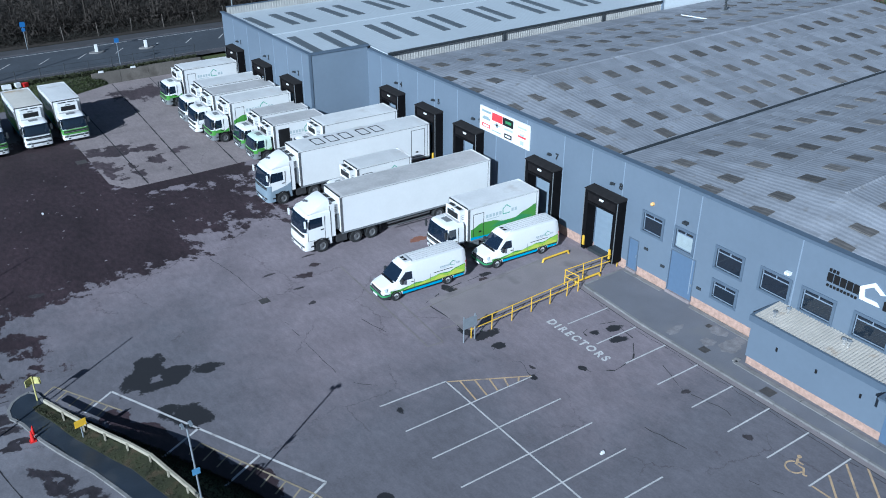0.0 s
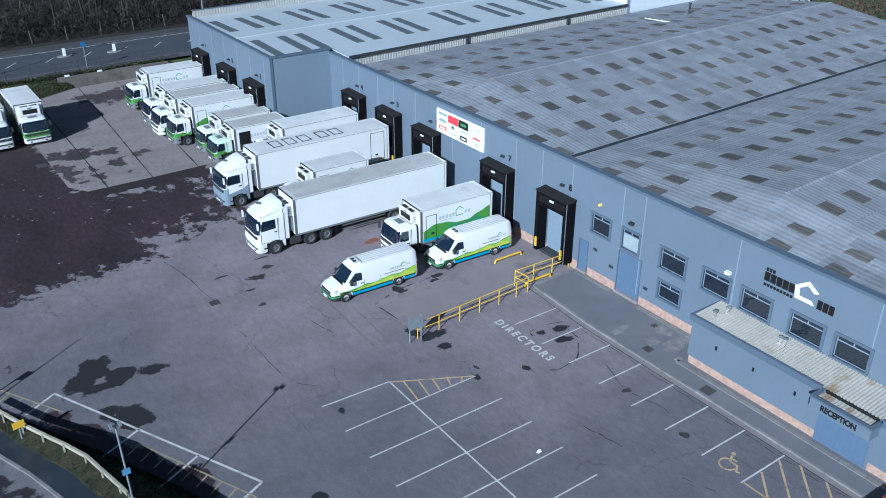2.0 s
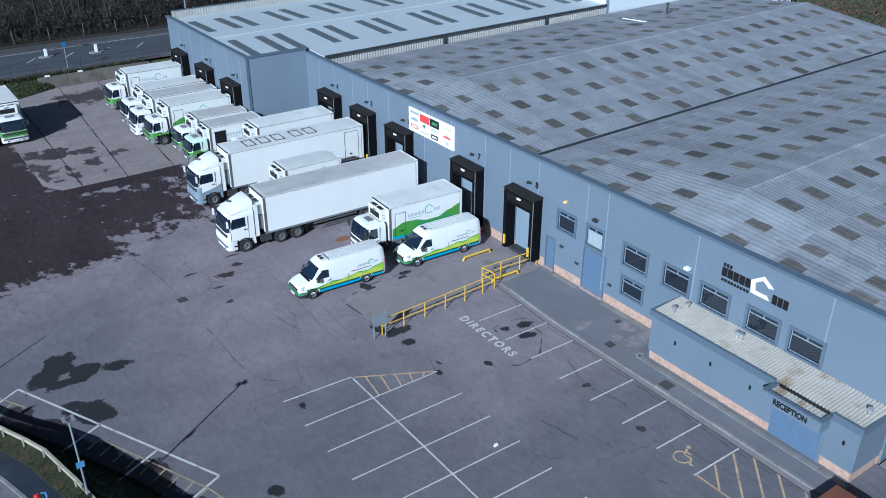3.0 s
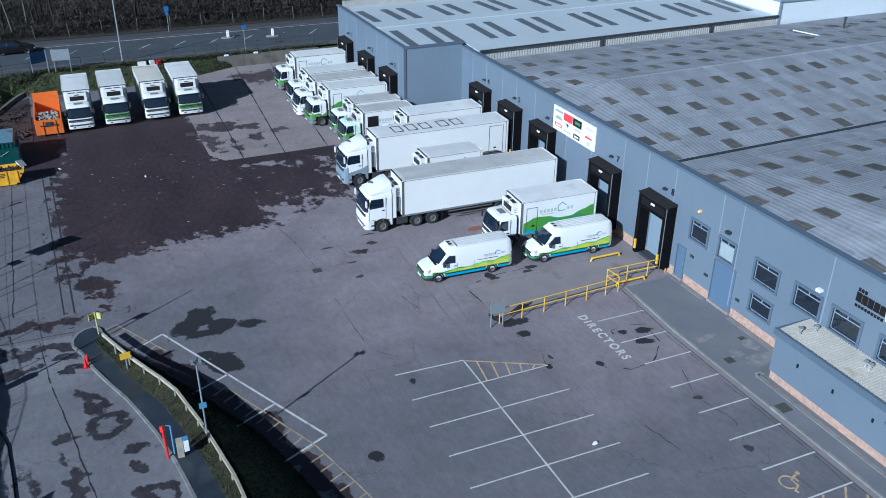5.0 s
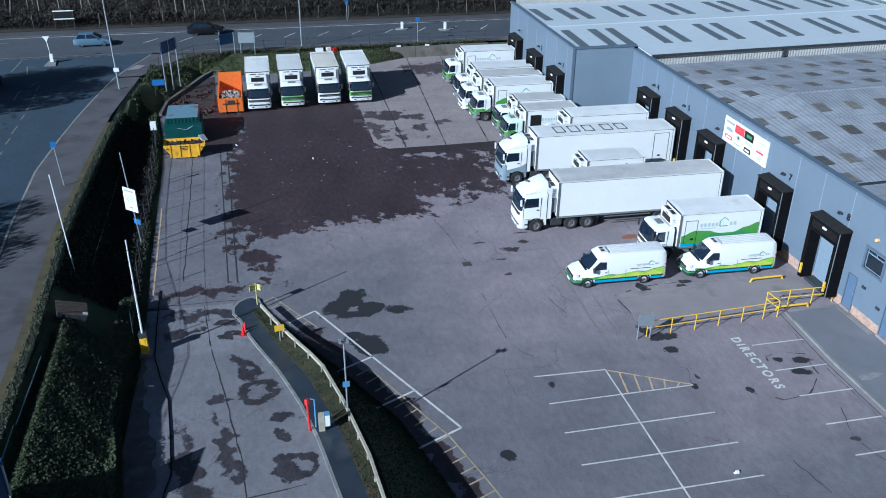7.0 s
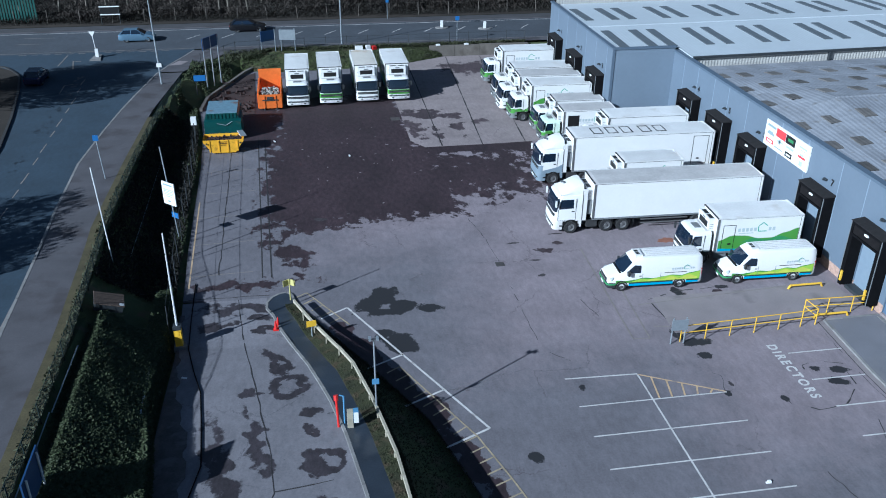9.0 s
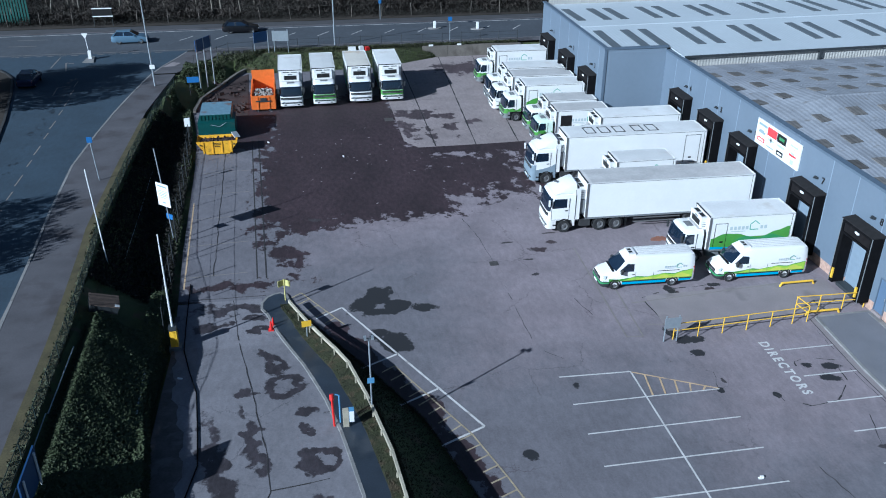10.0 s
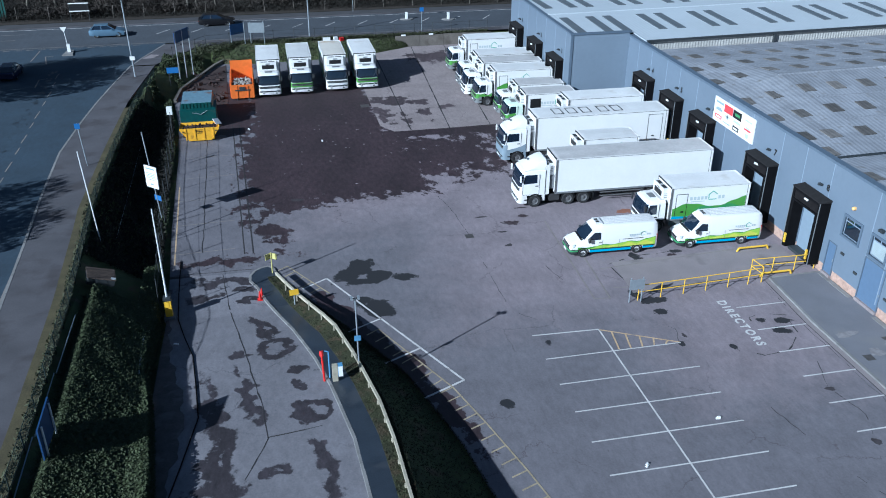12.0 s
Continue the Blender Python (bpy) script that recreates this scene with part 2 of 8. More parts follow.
YARD_PATCHES = [
    (-30.9, 33.5, 5.6, 0.75, 116, 0.4), (-27.6, 26.0, 3.2, 0.6, 108, 0.4),     # dark strips along the foot of the bank
    (-30.2, 60.5, 7.8, 8.0, 0, 2.0), (-22.0, 66.6, 9.0, 1.7, 0, 1.3), (-21.0, 60.6, 7.0, 5.2, 0, 5.0), (-34.4, 59.0, 2.5, 7.6, 4, 1.6),
    (-30.5, 74.0, 6.6, 9.0, 0, 2.0), (-39.5, 78.0, 3.5, 9.0, 0, 2.0), (-22.0, 77.5, 1.6, 1.3, 20, 1.5),
    (-19.0, 79.0, 1.6, 1.0, 0, 1.4), (-36.0, 48.6, 0.8, 3.2, 25, 1.2),
    (-38.8, 44.4, 3.2, 0.5, -4, 0.7), (-12.4, 38.4, 0.5, 0.45, 0, 0.5), (-10.6, 38.7, 0.3, 0.6, 0, 0.5), (-8.4, 38.6, 0.5, 0.3, 0, 0.4), (-18.5, 46.5, 0.5, 0.35, 0, 0.4), (-17.0, 47.2, 0.3, 0.25, 0, 0.3),
]
# oily pools with lobed outlines
YARD_POOLS = [
    (-31.2, 40.6, 0.95, 0.75, 10, 0.5), (-30.0, 41.7, 0.85, 1.0, 0, 0.5), (-29.2, 40.4, 0.75, 0.75, 0, 0.5), (-30.6, 39.8, 0.9, 0.45, 5, 0.4), (-27.4, 39.9, 0.75, 0.45, 5, 0.4), (-29.8, 36.4, 0.85, 0.95, 0, 0.5), (-30.5, 37.3, 0.5, 0.5, 0, 0.4), (-29.2, 35.8, 0.5, 0.55, 0, 0.4),
    (-13.3, 34.5, 0.35, 0.6, 0, 0.35), (-12.5, 33.75, 0.9, 0.4, 0, 0.4), (-12.7, 32.3, 0.45, 0.3, 0, 0.35), (-5.6, 29.9, 0.5, 0.3, -20, 0.3), (-6.4, 28.9, 0.6, 0.3, -15, 0.3), (-7.0, 30.2, 0.35, 0.22, 0, 0.25), (-10.1, 27.9, 0.22, 0.25, 0, 0.2), (-13.0, 28.8, 0.2, 0.3, 0, 0.25),
    (-24.5, 25.6, 0.4, 0.4, 0, 0.3), (-20.5, 30.6, 0.2, 0.3, 0, 0.25), (-11.3, 39.4, 0.3, 0.5, 0, 0.3), (-8.1, 39.6, 0.5, 0.25, 0, 0.3), (-11.3, 37.8, 0.2, 0.4, 0, 0.2),
]
M = dict(
    # worn areas stop short of the lower left, which paints its dimmer light
    yard=asphalt("yard_asphalt", (0.135, 0.128, 0.146), (0.031, 0.0195, 0.0232), YARD_PATCHES, pools=YARD_POOLS, worn=((1.58, 1.43, 1.39), [(-17.0, 64.0, 20.0, 20.0, 8.0), (-11.5, 50.0, 16.5, 20.0, 7.0), (-4.0, 34.0, 13.0, 13.0, 6.0)])),
    drive=asphalt("drive_asphalt", (0.175, 0.168, 0.188), (0.036, 0.03, 0.036),
                  [(-39.2, 41.7, 1.9, 0.5, 0, 0.5), (-38.0, 40.4, 0.9, 0.5, 10, 0.5), (-40.4, 39.6, 1.3, 0.35, 12, 0.4), (-37.5, 38.6, 0.5, 0.5, 0, 0.4), (-38.05, 31.6, 0.45, 0.3, 0, 0.35), (-36.9, 34.6, 0.5, 1.6, 20, 0.5), (-36.2, 31.9, 0.95, 1.2, 10, 0.55),
                   (-35.1, 29.2, 0.7, 0.35, -10, 0.35), (-34.8, 27.6, 0.4, 0.4, 0, 0.35), (-34.5, 24.9, 1.0, 0.85, 0, 0.45), (-34.4, 20.6, 0.45, 2.2, 6, 0.5), (-36.4, 20.5, 0.9, 0.45, 10, 0.45), (-37.6, 27.2, 0.3, 2.6, 9, 0.4),
                   (-39.4, 26.0, 0.5, 3.0, 6, 0.6), (-38.9, 21.5, 0.8, 2.6, -4, 0.7), (-40.2, 17.5, 1.2, 2.0, 0, 0.7)], bias=0.0, ring=0.9, raggedness=3.2),
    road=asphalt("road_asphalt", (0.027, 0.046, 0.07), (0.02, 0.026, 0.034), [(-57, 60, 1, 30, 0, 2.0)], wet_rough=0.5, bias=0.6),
    mainroad=asphalt("main_road_asphalt", (0.052, 0.06, 0.075), (0.03, 0.034, 0.04), [(-57, 160, 1, 3, 0, 2.0)], wet_rough=0.6, bias=0.6),
    pavement=material("pavement_tarmac", (0.076, 0.073, 0.083), 0.85, vary=0.25, scale=0.5, fine=14, bump=0.004, spot=(0.05, 0.045, 0.05), spot_scale=0.4, spot_at=0.52),
    far_path=material("far_path_tarmac", (0.05, 0.05, 0.056), 0.85, vary=0.25, scale=0.5, fine=8),
    damp_path=material("damp_path_tarmac", (0.03, 0.037, 0.05), 0.36, vary=0.35, scale=0.8, fine=14, bump=0.006, spot=(0.05, 0.055, 0.065), spot_scale=0.6, spot_at=0.55),
    apron=material("worn_apron", (0.225, 0.198, 0.205), 0.85, vary=0.14, scale=0.5, fine=12, bump=0.003, spot=(0.17, 0.15, 0.155), spot_scale=0.5, spot_at=0.56),
    concrete=asphalt("concrete_slab", (0.235, 0.2, 0.202), (0.06, 0.045, 0.05), [(-22.6, 76.4, 2.0, 1.2, -15, 1.0), (-24.0, 72.3, 0.9, 2.4, 10, 1.0), (-19.8, 75.6, 1.1, 0.9, 0, 0.9), (-19.6, 71.8, 0.7, 1.6, 0, 0.8), (-17.4, 73.5, 0.8, 0.5, 0, 0.6), (-21.9, 70.5, 0.3, 1.6, 0, 0.4), (-14.6, 92.0, 3.0, 2.0, 0, 1.5)]),
    walkway=material("walkway_tarmac", (0.15, 0.15, 0.17), 0.85, vary=0.14, scale=0.5, fine=16, bump=0.004, spot=(0.165, 0.163, 0.175), spot_scale=0.35, spot_at=0.54),
    darkkerb=material("stained_kerb", (0.03, 0.03, 0.032), 0.8, vary=0.3),
    kerb=material("kerb_concrete", (0.2, 0.195, 0.195), 0.85, vary=0.2, scale=2, objvary=0.12),
    wallcon=material("retaining_concrete", (0.125, 0.112, 0.1), 0.9, vary=0.3, scale=0.6, fine=10, bump=0.006, spot=(0.08, 0.07, 0.06), spot_scale=0.5, spot_at=0.55),
    grass=material("rough_grass", (0.055, 0.07, 0.022), 0.9, vary=0.5, scale=0.6, fine=12, bump=0.03, spot=(0.09, 0.075, 0.04), spot_scale=0.9, spot_at=0.55),
    turf=material("mossy_turf", (0.026, 0.029, 0.011), 0.9, vary=0.5, scale=1.5, fine=14, bump=0.02, spot=(0.05, 0.038, 0.02), spot_scale=1.6, spot_at=0.52),
    pale_yellow=material("faded_yellow_paint", (0.5, 0.46, 0.17), 0.6, vary=0.15, scale=3),
    blade=material("grass_blades", (0.036, 0.041, 0.017), 0.8, vary=0.45, scale=1.2, fine=6),
    moss=material("mossy_verge", (0.066, 0.056, 0.026), 0.9, vary=0.45, scale=0.9, fine=12, bump=0.02),
    leaf=material("ivy_leaf", (0.034, 0.046, 0.016), 0.8, vary=0.6, scale=5, fine=24),
    bark=material("bark", (0.13, 0.118, 0.1), 0.9, vary=0.3, scale=2, fine=20),
    twig=material("twigs", (0.032, 0.026, 0.021), 0.9, vary=0.4, scale=1, fine=8),
    brush=material("brown_brushwood", (0.03, 0.024, 0.02), 0.9, vary=0.5, scale=0.5, fine=5),
    russet=material("russet_twigs", (0.085, 0.042, 0.033), 0.9, vary=0.5, scale=0.4, fine=4),
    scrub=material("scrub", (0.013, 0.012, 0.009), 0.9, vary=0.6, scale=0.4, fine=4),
    wetsoil=material("wet_soil", (0.07, 0.062, 0.063), 0.75, vary=0.4, scale=1.5, fine=10, bump=0.01, spot=(0.11, 0.1, 0.105), spot_scale=1.4, spot_at=0.55),
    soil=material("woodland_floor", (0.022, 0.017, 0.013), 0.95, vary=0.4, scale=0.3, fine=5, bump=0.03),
    white_line=material("white_line_paint", (0.5, 0.49, 0.49), 0.7, vary=0.2, scale=1.5, fine=25, spot=(0.3, 0.28, 0.28), spot_scale=2.0, spot_at=0.6),
    yellow_line=material("faded_yellow_paint", (0.46, 0.33, 0.2), 0.8, vary=0.25, scale=1.5, fine=25, spot=(0.24, 0.2, 0.17), spot_scale=2.0, spot_at=0.55),
    worn_yellow=material("worn_yellow_paint", (0.3, 0.25, 0.17), 0.85, vary=0.35, scale=2, fine=20),
    faint_line=material("worn_line_paint", (0.2, 0.18, 0.17), 0.8, vary=0.2, scale=2, fine=20),
    cladding=material("blue_grey_cladding", (0.138, 0.172, 0.222), 0.5, vary=0.05, scale=0.4, fine=3, spec=0.4, objvary=0.035),
    cladding_pale=material("pale_blue_grey_sheet", (0.175, 0.215, 0.272), 0.45, vary=0.05, scale=0.4, fine=3, spec=0.4),
    cladding_trim=material("blue_grey_trim", (0.095, 0.125, 0.17), 0.5, vary=0.06),
    seam=material("pale_joint_strip", (0.215, 0.26, 0.33), 0.5, vary=0.05),
    dock_door=material("grey_dock_door", (0.2, 0.25, 0.31), 0.5, vary=0.06, stripes=("Z", 0.5, 0.004)),
    door_blue=material("blue_door_paint", (0.1, 0.148, 0.23), 0.5, vary=0.06, stripes=("Y", 0.25, 0.0012)),
    mortar=material("mortar", (0.40, 0.27, 0.215), 0.95, vary=0.3, scale=5, fine=30),
    oldroof=sheeted(material("weathered_corrugated_sheet", (0.232, 0.244, 0.278), 0.9, vary=0.2, scale=0.8, fine=9, spot=(0.19, 0.192, 0.205), spot_scale=1.6, spot_at=0.58, stripes=("X", 0.36, 0.006)), 1.08, 3.7),
    skylight=material("brown_rooflight", (0.115, 0.108, 0.104), 0.7, vary=0.3, scale=1.5, objvary=0.38, stripes=("X", 0.36, 0.006)),
    newroof=material("pale_profiled_roof", (0.46, 0.5, 0.54), 0.5, vary=0.06, scale=0.2, fine=2, stripes=("X", 0.36, 0.005)),
    roofglass=material("grey_rooflight", (0.105, 0.12, 0.135), 0.5, vary=0.15, scale=0.8, stripes=("X", 0.3, 0.004)),
    profiled=material("profiled_pale_sheet", (0.42, 0.41, 0.39), 0.6, vary=0.12, scale=0.8),
    hutroof=material("stained_profiled_roof", (0.45, 0.42, 0.38), 0.7, vary=0.12, scale=1.0, fine=10, spot=(0.3, 0.22, 0.15), spot_scale=0.8, spot_at=0.56),
    black_rubber=material("black_rubber_pad", (0.006, 0.006, 0.007), 0.8, vary=0.25, spec=0.05),
    header=material("dock_header_curtain", (0.013, 0.012, 0.013), 0.85, vary=0.3, spec=0.06),
    dark_hood=material("dark_hood_sheet", (0.024, 0.023, 0.024), 0.85, vary=0.2, spec=0.08),
    wallwhite=material("white_wall_sheet", (0.62, 0.66, 0.7), 0.5, vary=0.05),
    rustbrown=material("rust_brown_steel", (0.16, 0.06, 0.035), 0.7, vary=0.2, scale=1.2),
    smear=material("cement_smear", (0.2, 0.19, 0.2), 0.9, vary=0.3, scale=2.5, fine=12),
    bright_steel=material("bright_steel", (0.7, 0.7, 0.7), 0.25, metal=0.8, vary=0.08),
    white=material("white_gelcoat", (0.70, 0.70, 0.70), 0.35, vary=0.035, scale=0.8, fine=6, objvary=0.02),
    whiteroof=material("dusty_white_roof", (0.62, 0.62, 0.62), 0.6, vary=0.1, scale=0.6, fine=6, spot=(0.54, 0.52, 0.5), spot_scale=0.5, spot_at=0.58, objvary=0.08),
    greyroof=material("grimy_grey_roof", (0.44, 0.43, 0.43), 0.7, vary=0.18, scale=0.7, fine=6, objvary=0.1),
    rustroof=material("rust_stained_white_roof", (0.56, 0.53, 0.48), 0.7, vary=0.1, scale=0.7, fine=6, spot=(0.4, 0.28, 0.16), spot_scale=0.45, spot_at=0.55),
    green=material("green_livery", (0.09, 0.27, 0.045), 0.4, vary=0.05),
    lime=material("lime_livery", (0.33, 0.52, 0.06), 0.4, vary=0.06),
    green_deep=material("deep_green_livery", (0.06, 0.24, 0.09), 0.4, vary=0.1),
    limelight=material("yellow_green_livery", (0.5, 0.55, 0.08), 0.4, vary=0.12, scale=1.5),
    palegreen=material("pale_green_cab_paint", (0.55, 0.66, 0.57), 0.4, vary=0.05),
    greycab=material("grey_blue_cab_paint", (0.2, 0.25, 0.3), 0.45, vary=0.08),
    aqua=material("blue_livery", (0.03, 0.33, 0.55), 0.4, vary=0.06),
    logo_pale=material("pale_grey_logo", (0.42, 0.48, 0.5), 0.5, vary=0.05),
    logo_grey=material("grey_logo", (0.26, 0.33, 0.36), 0.5, vary=0.05),
    logo_green=material("green_logo", (0.10, 0.36, 0.25), 0.5, vary=0.05),
    tyre=material("tyre_rubber", (0.02, 0.02, 0.021), 0.8, vary=0.2),
    rim=material("steel_rim", (0.16, 0.16, 0.165), 0.5, metal=0.4, vary=0.15),
    chassis=material("dark_chassis", (0.03, 0.03, 0.032), 0.7, vary=0.25),
    plastic=material("dark_plastic", (0.028, 0.03, 0.033), 0.6, vary=0.15),
    greyplastic=material("grey_plastic", (0.16, 0.17, 0.18), 0.6, vary=0.15),
    glass=glass("dark_glass", (0.01, 0.018, 0.034)),
    window=glass("window_glass", (0.012, 0.018, 0.028), 0.04),
    blind=material("pale_blind", (0.33, 0.38, 0.4), 0.7, vary=0.1, stripes=("Z", 0.1, 0.01)),
    lamp=material("headlight_glass", (0.34, 0.37, 0.39), 0.15, vary=0.05),
    redlamp=material("red_light", (0.4, 0.02, 0.015), 0.3, vary=0.05),
    amber=material("amber_plastic", (0.75, 0.44, 0.16), 0.4, vary=0.05),
    yellow=material("yellow_paint", (0.68, 0.42, 0.035), 0.45, vary=0.12, scale=3, spot=(0.3, 0.19, 0.05), spot_scale=3, spot_at=0.64),
    sign_yellow=material("yellow_sign_face", (0.82, 0.5, 0.03), 0.5, vary=0.06),
    orange=material("orange_container_paint", (0.62, 0.14, 0.02), 0.5, vary=0.14, spot=(0.2, 0.07, 0.02), spot_scale=2.0, spot_at=0.62),
    skip_yellow=material("skip_yellow_paint", (0.68, 0.36, 0.015), 0.5, vary=0.14, spot=(0.3, 0.16, 0.02), spot_scale=2.0, spot_at=0.64),
    teal=material("dark_green_container", (0.004, 0.052, 0.05), 0.5, vary=0.2, spot=(0.03, 0.05, 0.045), spot_scale=1.5, spot_at=0.6),
    tealtop=material("blue_grey_tarpaulin", (0.13, 0.21, 0.27), 0.6, vary=0.25, spot=(0.13, 0.09, 0.08), spot_scale=0.7, spot_at=0.55),
    old_slats=material("old_dark_slats", (0.09, 0.065, 0.052), 0.9, vary=0.3, scale=3, objvary=0.2),
    rust_spill=material("rusty_spill", (0.2, 0.085, 0.055), 0.9, vary=0.3, scale=2.5, fine=14),
    pale_grit=material("pale_grit", (0.3, 0.28, 0.28), 0.9, vary=0.3, scale=2.5, fine=14),
    oil=material("oil_stain", (0.045, 0.038, 0.042), 0.7, vary=0.35, scale=4, fine=18),
    tar=material("tar_joint", (0.03, 0.028, 0.03), 0.8, vary=0.3),
    rubbish=material("mixed_rubbish", (0.28, 0.26, 0.24), 0.8, vary=0.6, scale=3, fine=10),
    timber=material("weathered_timber", (0.36, 0.33, 0.26), 0.85, vary=0.25, scale=3, objvary=0.15),
    steel=material("galvanised_steel", (0.34, 0.38, 0.42), 0.45, metal=0.5, vary=0.12),
    greensteel=material("dark_green_steel", (0.016, 0.026, 0.026), 0.7, vary=0.2, spec=0.2),
    darksteel=material("dark_steel", (0.03, 0.035, 0.04), 0.6, vary=0.15),
    whitepole=material("white_pole_paint", (0.66, 0.68, 0.7), 0.5, vary=0.08),
    red=material("red_paint", (0.55, 0.02, 0.018), 0.4, vary=0.08),
    bluesign=material("blue_sign_face", (0.03, 0.13, 0.36), 0.5, vary=0.06),
    paleblue=material("pale_blue_sign_face", (0.1, 0.24, 0.42), 0.5, vary=0.15),
    navy=material("navy_board", (0.012, 0.045, 0.13), 0.6, vary=0.08),
    whitesign=material("white_sign_face", (0.75, 0.76, 0.76), 0.5, vary=0.04),
    black=material("black_letters", (0.008, 0.008, 0.009), 0.5, vary=0.05),
    signred=material("red_panel", (0.6, 0.05, 0.06), 0.5, vary=0.05),
    manhole=material("cast_iron_cover", (0.085, 0.078, 0.076), 0.6, metal=0.3, vary=0.2),
    interior=material("dark_interior", (0.05, 0.05, 0.05), 0.9, vary=0.1),
    carblue=material("pale_blue_car_paint", (0.13, 0.21, 0.3), 0.25, metal=0.3, vary=0.03),
    carnavy=material("navy_car_paint", (0.015, 0.02, 0.06), 0.25, metal=0.2, vary=0.03),
    carblack=material("black_car_paint", (0.008, 0.008, 0.01), 0.2, vary=0.03),
    brickred=material("dark_red_brick_rubble", (0.034, 0.02, 0.019), 0.9, vary=0.4, scale=1.5, fine=10, bump=0.02),
)


# ---- mesh helpers ----
def box(bm, x0, y0, z0, x1, y1, z1):
    """A box between two corners."""
    v = [bm.verts.new(p) for p in ((x0, y0, z0), (x1, y0, z0), (x1, y1, z0), (x0, y1, z0), (x0, y0, z1), (x1, y0, z1), (x1, y1, z1), (x0, y1, z1))]
    for f in ((3, 2, 1, 0), (4, 5, 6, 7), (0, 1, 5, 4), (1, 2, 6, 5), (2, 3, 7, 6), (3, 0, 4, 7)):
        bm.faces.new([v[i] for i in f])
    return v


def prism(bm, outline, y0, y1):
    """An outline in x, z drawn out from y0 to y1."""
    a = [bm.verts.new((x, y0, z)) for x, z in outline]
    b = [bm.verts.new((x, y1, z)) for x, z in outline]
    n = len(a)
    bm.faces.new(a[::-1]); bm.faces.new(b)
    for i in range(n):
        bm.faces.new((a[i], a[(i + 1) % n], b[(i + 1) % n], b[i]))
    bmesh.ops.recalc_face_normals(bm, faces=bm.faces[:])


def plate(bm, outline, z0, z1):
    """An outline in x, y drawn up from z0 to z1."""
    a = [bm.verts.new((x, y, z0)) for x, y in outline]
    b = [bm.verts.new((x, y, z1)) for x, y in outline]
    n = len(a)
    bm.faces.new(a[::-1]); bm.faces.new(b)
    for i in range(n):
        bm.faces.new((a[i], a[(i + 1) % n], b[(i + 1) % n], b[i]))
    bmesh.ops.recalc_face_normals(bm, faces=bm.faces[:])


def rod(bm, p, q, r, r2=None, n=8):
    """A round bar from p to q."""
    p, q = Vector(p), Vector(q)
    r2 = r if r2 is None else r2
    ahead = (q - p).normalized()
    side = ahead.cross(Vector((0, 0, 1)) if abs(ahead.z) < 0.9 else Vector((1, 0, 0))).normalized()
    up = side.cross(ahead)
    rings = []
    for c, rad in ((p, r), (q, r2)):
        rings.append([bm.verts.new(c + rad * (math.cos(a) * side + math.sin(a) * up)) for a in (2 * math.pi * i / n for i in range(n))])
    a, b = rings
    bm.faces.new(a); bm.faces.new(b[::-1])
    for i in range(n):
        bm.faces.new((a[i], b[i], b[(i + 1) % n], a[(i + 1) % n]))


def loft(bm, rings):
    """Joins rings of equally many points, and closes both ends."""
    rows = [[bm.verts.new(p) for p in ring] for ring in rings]
    n = len(rows[0])
    for a, b in zip(rows, rows[1:]):
        for i in range(n):
            bm.faces.new((a[i], a[(i + 1) % n], b[(i + 1) % n], b[i]))
    bm.faces.new(rows[0][::-1]); bm.faces.new(rows[-1])
    bmesh.ops.recalc_face_normals(bm, faces=bm.faces[:])


def soften(bm, width=0.02, segments=1, angle=40):
    edges = [e for e in bm.edges if len(e.link_faces) == 2 and e.calc_face_angle() > radians(angle)]
    bmesh.ops.bevel(bm, geom=edges, offset=width, segments=segments, profile=0.6, affect="EDGES", clamp_overlap=True)


def mesh_of(name, bm, mat, smooth=False):
    me = bpy.data.meshes.new(name)
    bm.normal_update()
    bm.to_mesh(me)
    bm.free()
    me.materials.append(mat)
    if smooth:
        me.polygons.foreach_set("use_smooth", [True] * len(me.polygons))
        me.set_sharp_from_angle(angle=radians(35))
    return me


def part(name, bm, mat, parent, label="", smooth=False):
    ob = new(name, mesh_of(name, bm, mat, smooth))
    ob.parent = parent
    if label:
        ob["label"] = label
    return ob


def thing(name, bm, mat, label, category, kind="", group="", smooth=False):
    return tagged(new(name, mesh_of(name, bm, mat, smooth)), label, category, group, kind)


def base(name, label, category, at=(0, 0, 0), turn=0, group="", kind=""):
    ob = new(name)
    ob.empty_display_size = 0.3
    ob.matrix_basis = pose(*at, 0, 0, turn)
    return tagged(ob, label, category, group, kind)


def boxes(*rows):
    bm = bmesh.new()
    for r in rows:
        box(bm, *r)
    return bm


def words(text, size, mat, m, name, parent=None, label="", bold=0.0, squeeze=1.0, spacing=1.0):
    """Letters in the built-in font as a mesh at the pose m, read along x, upright along y."""
    cu = bpy.data.curves.new(name, "FONT")
    cu.body, cu.size, cu.extrude, cu.offset, cu.space_character = text, size, 0.004, bold, spacing
    tmp = bpy.data.objects.new(name, cu)
    scene.collection.objects.link(tmp)
    dg = bpy.context.evaluated_depsgraph_get()
    me = bpy.data.meshes.new_from_object(tmp.evaluated_get(dg))
    bpy.data.objects.remove(tmp)
    me.name = name
    me.materials.clear()
    me.materials.append(mat)
    ob = new(name, me)
    ob.parent = parent
    ob.matrix_basis = m @ Matrix.Diagonal((squeeze, 1, 1, 1))
    if label:
        ob["label"] = label
    return ob


def interp(x, xs, ys):
    return float(np.interp(x, xs, ys))


# ---- the lie of the land ----
def road_z(y):
    return interp(y, [-60, 0, 27, 46, 82, 95, 130], [6.5, 4.6, 3.7, 2.4, 1.6, 1.3, 1.1])


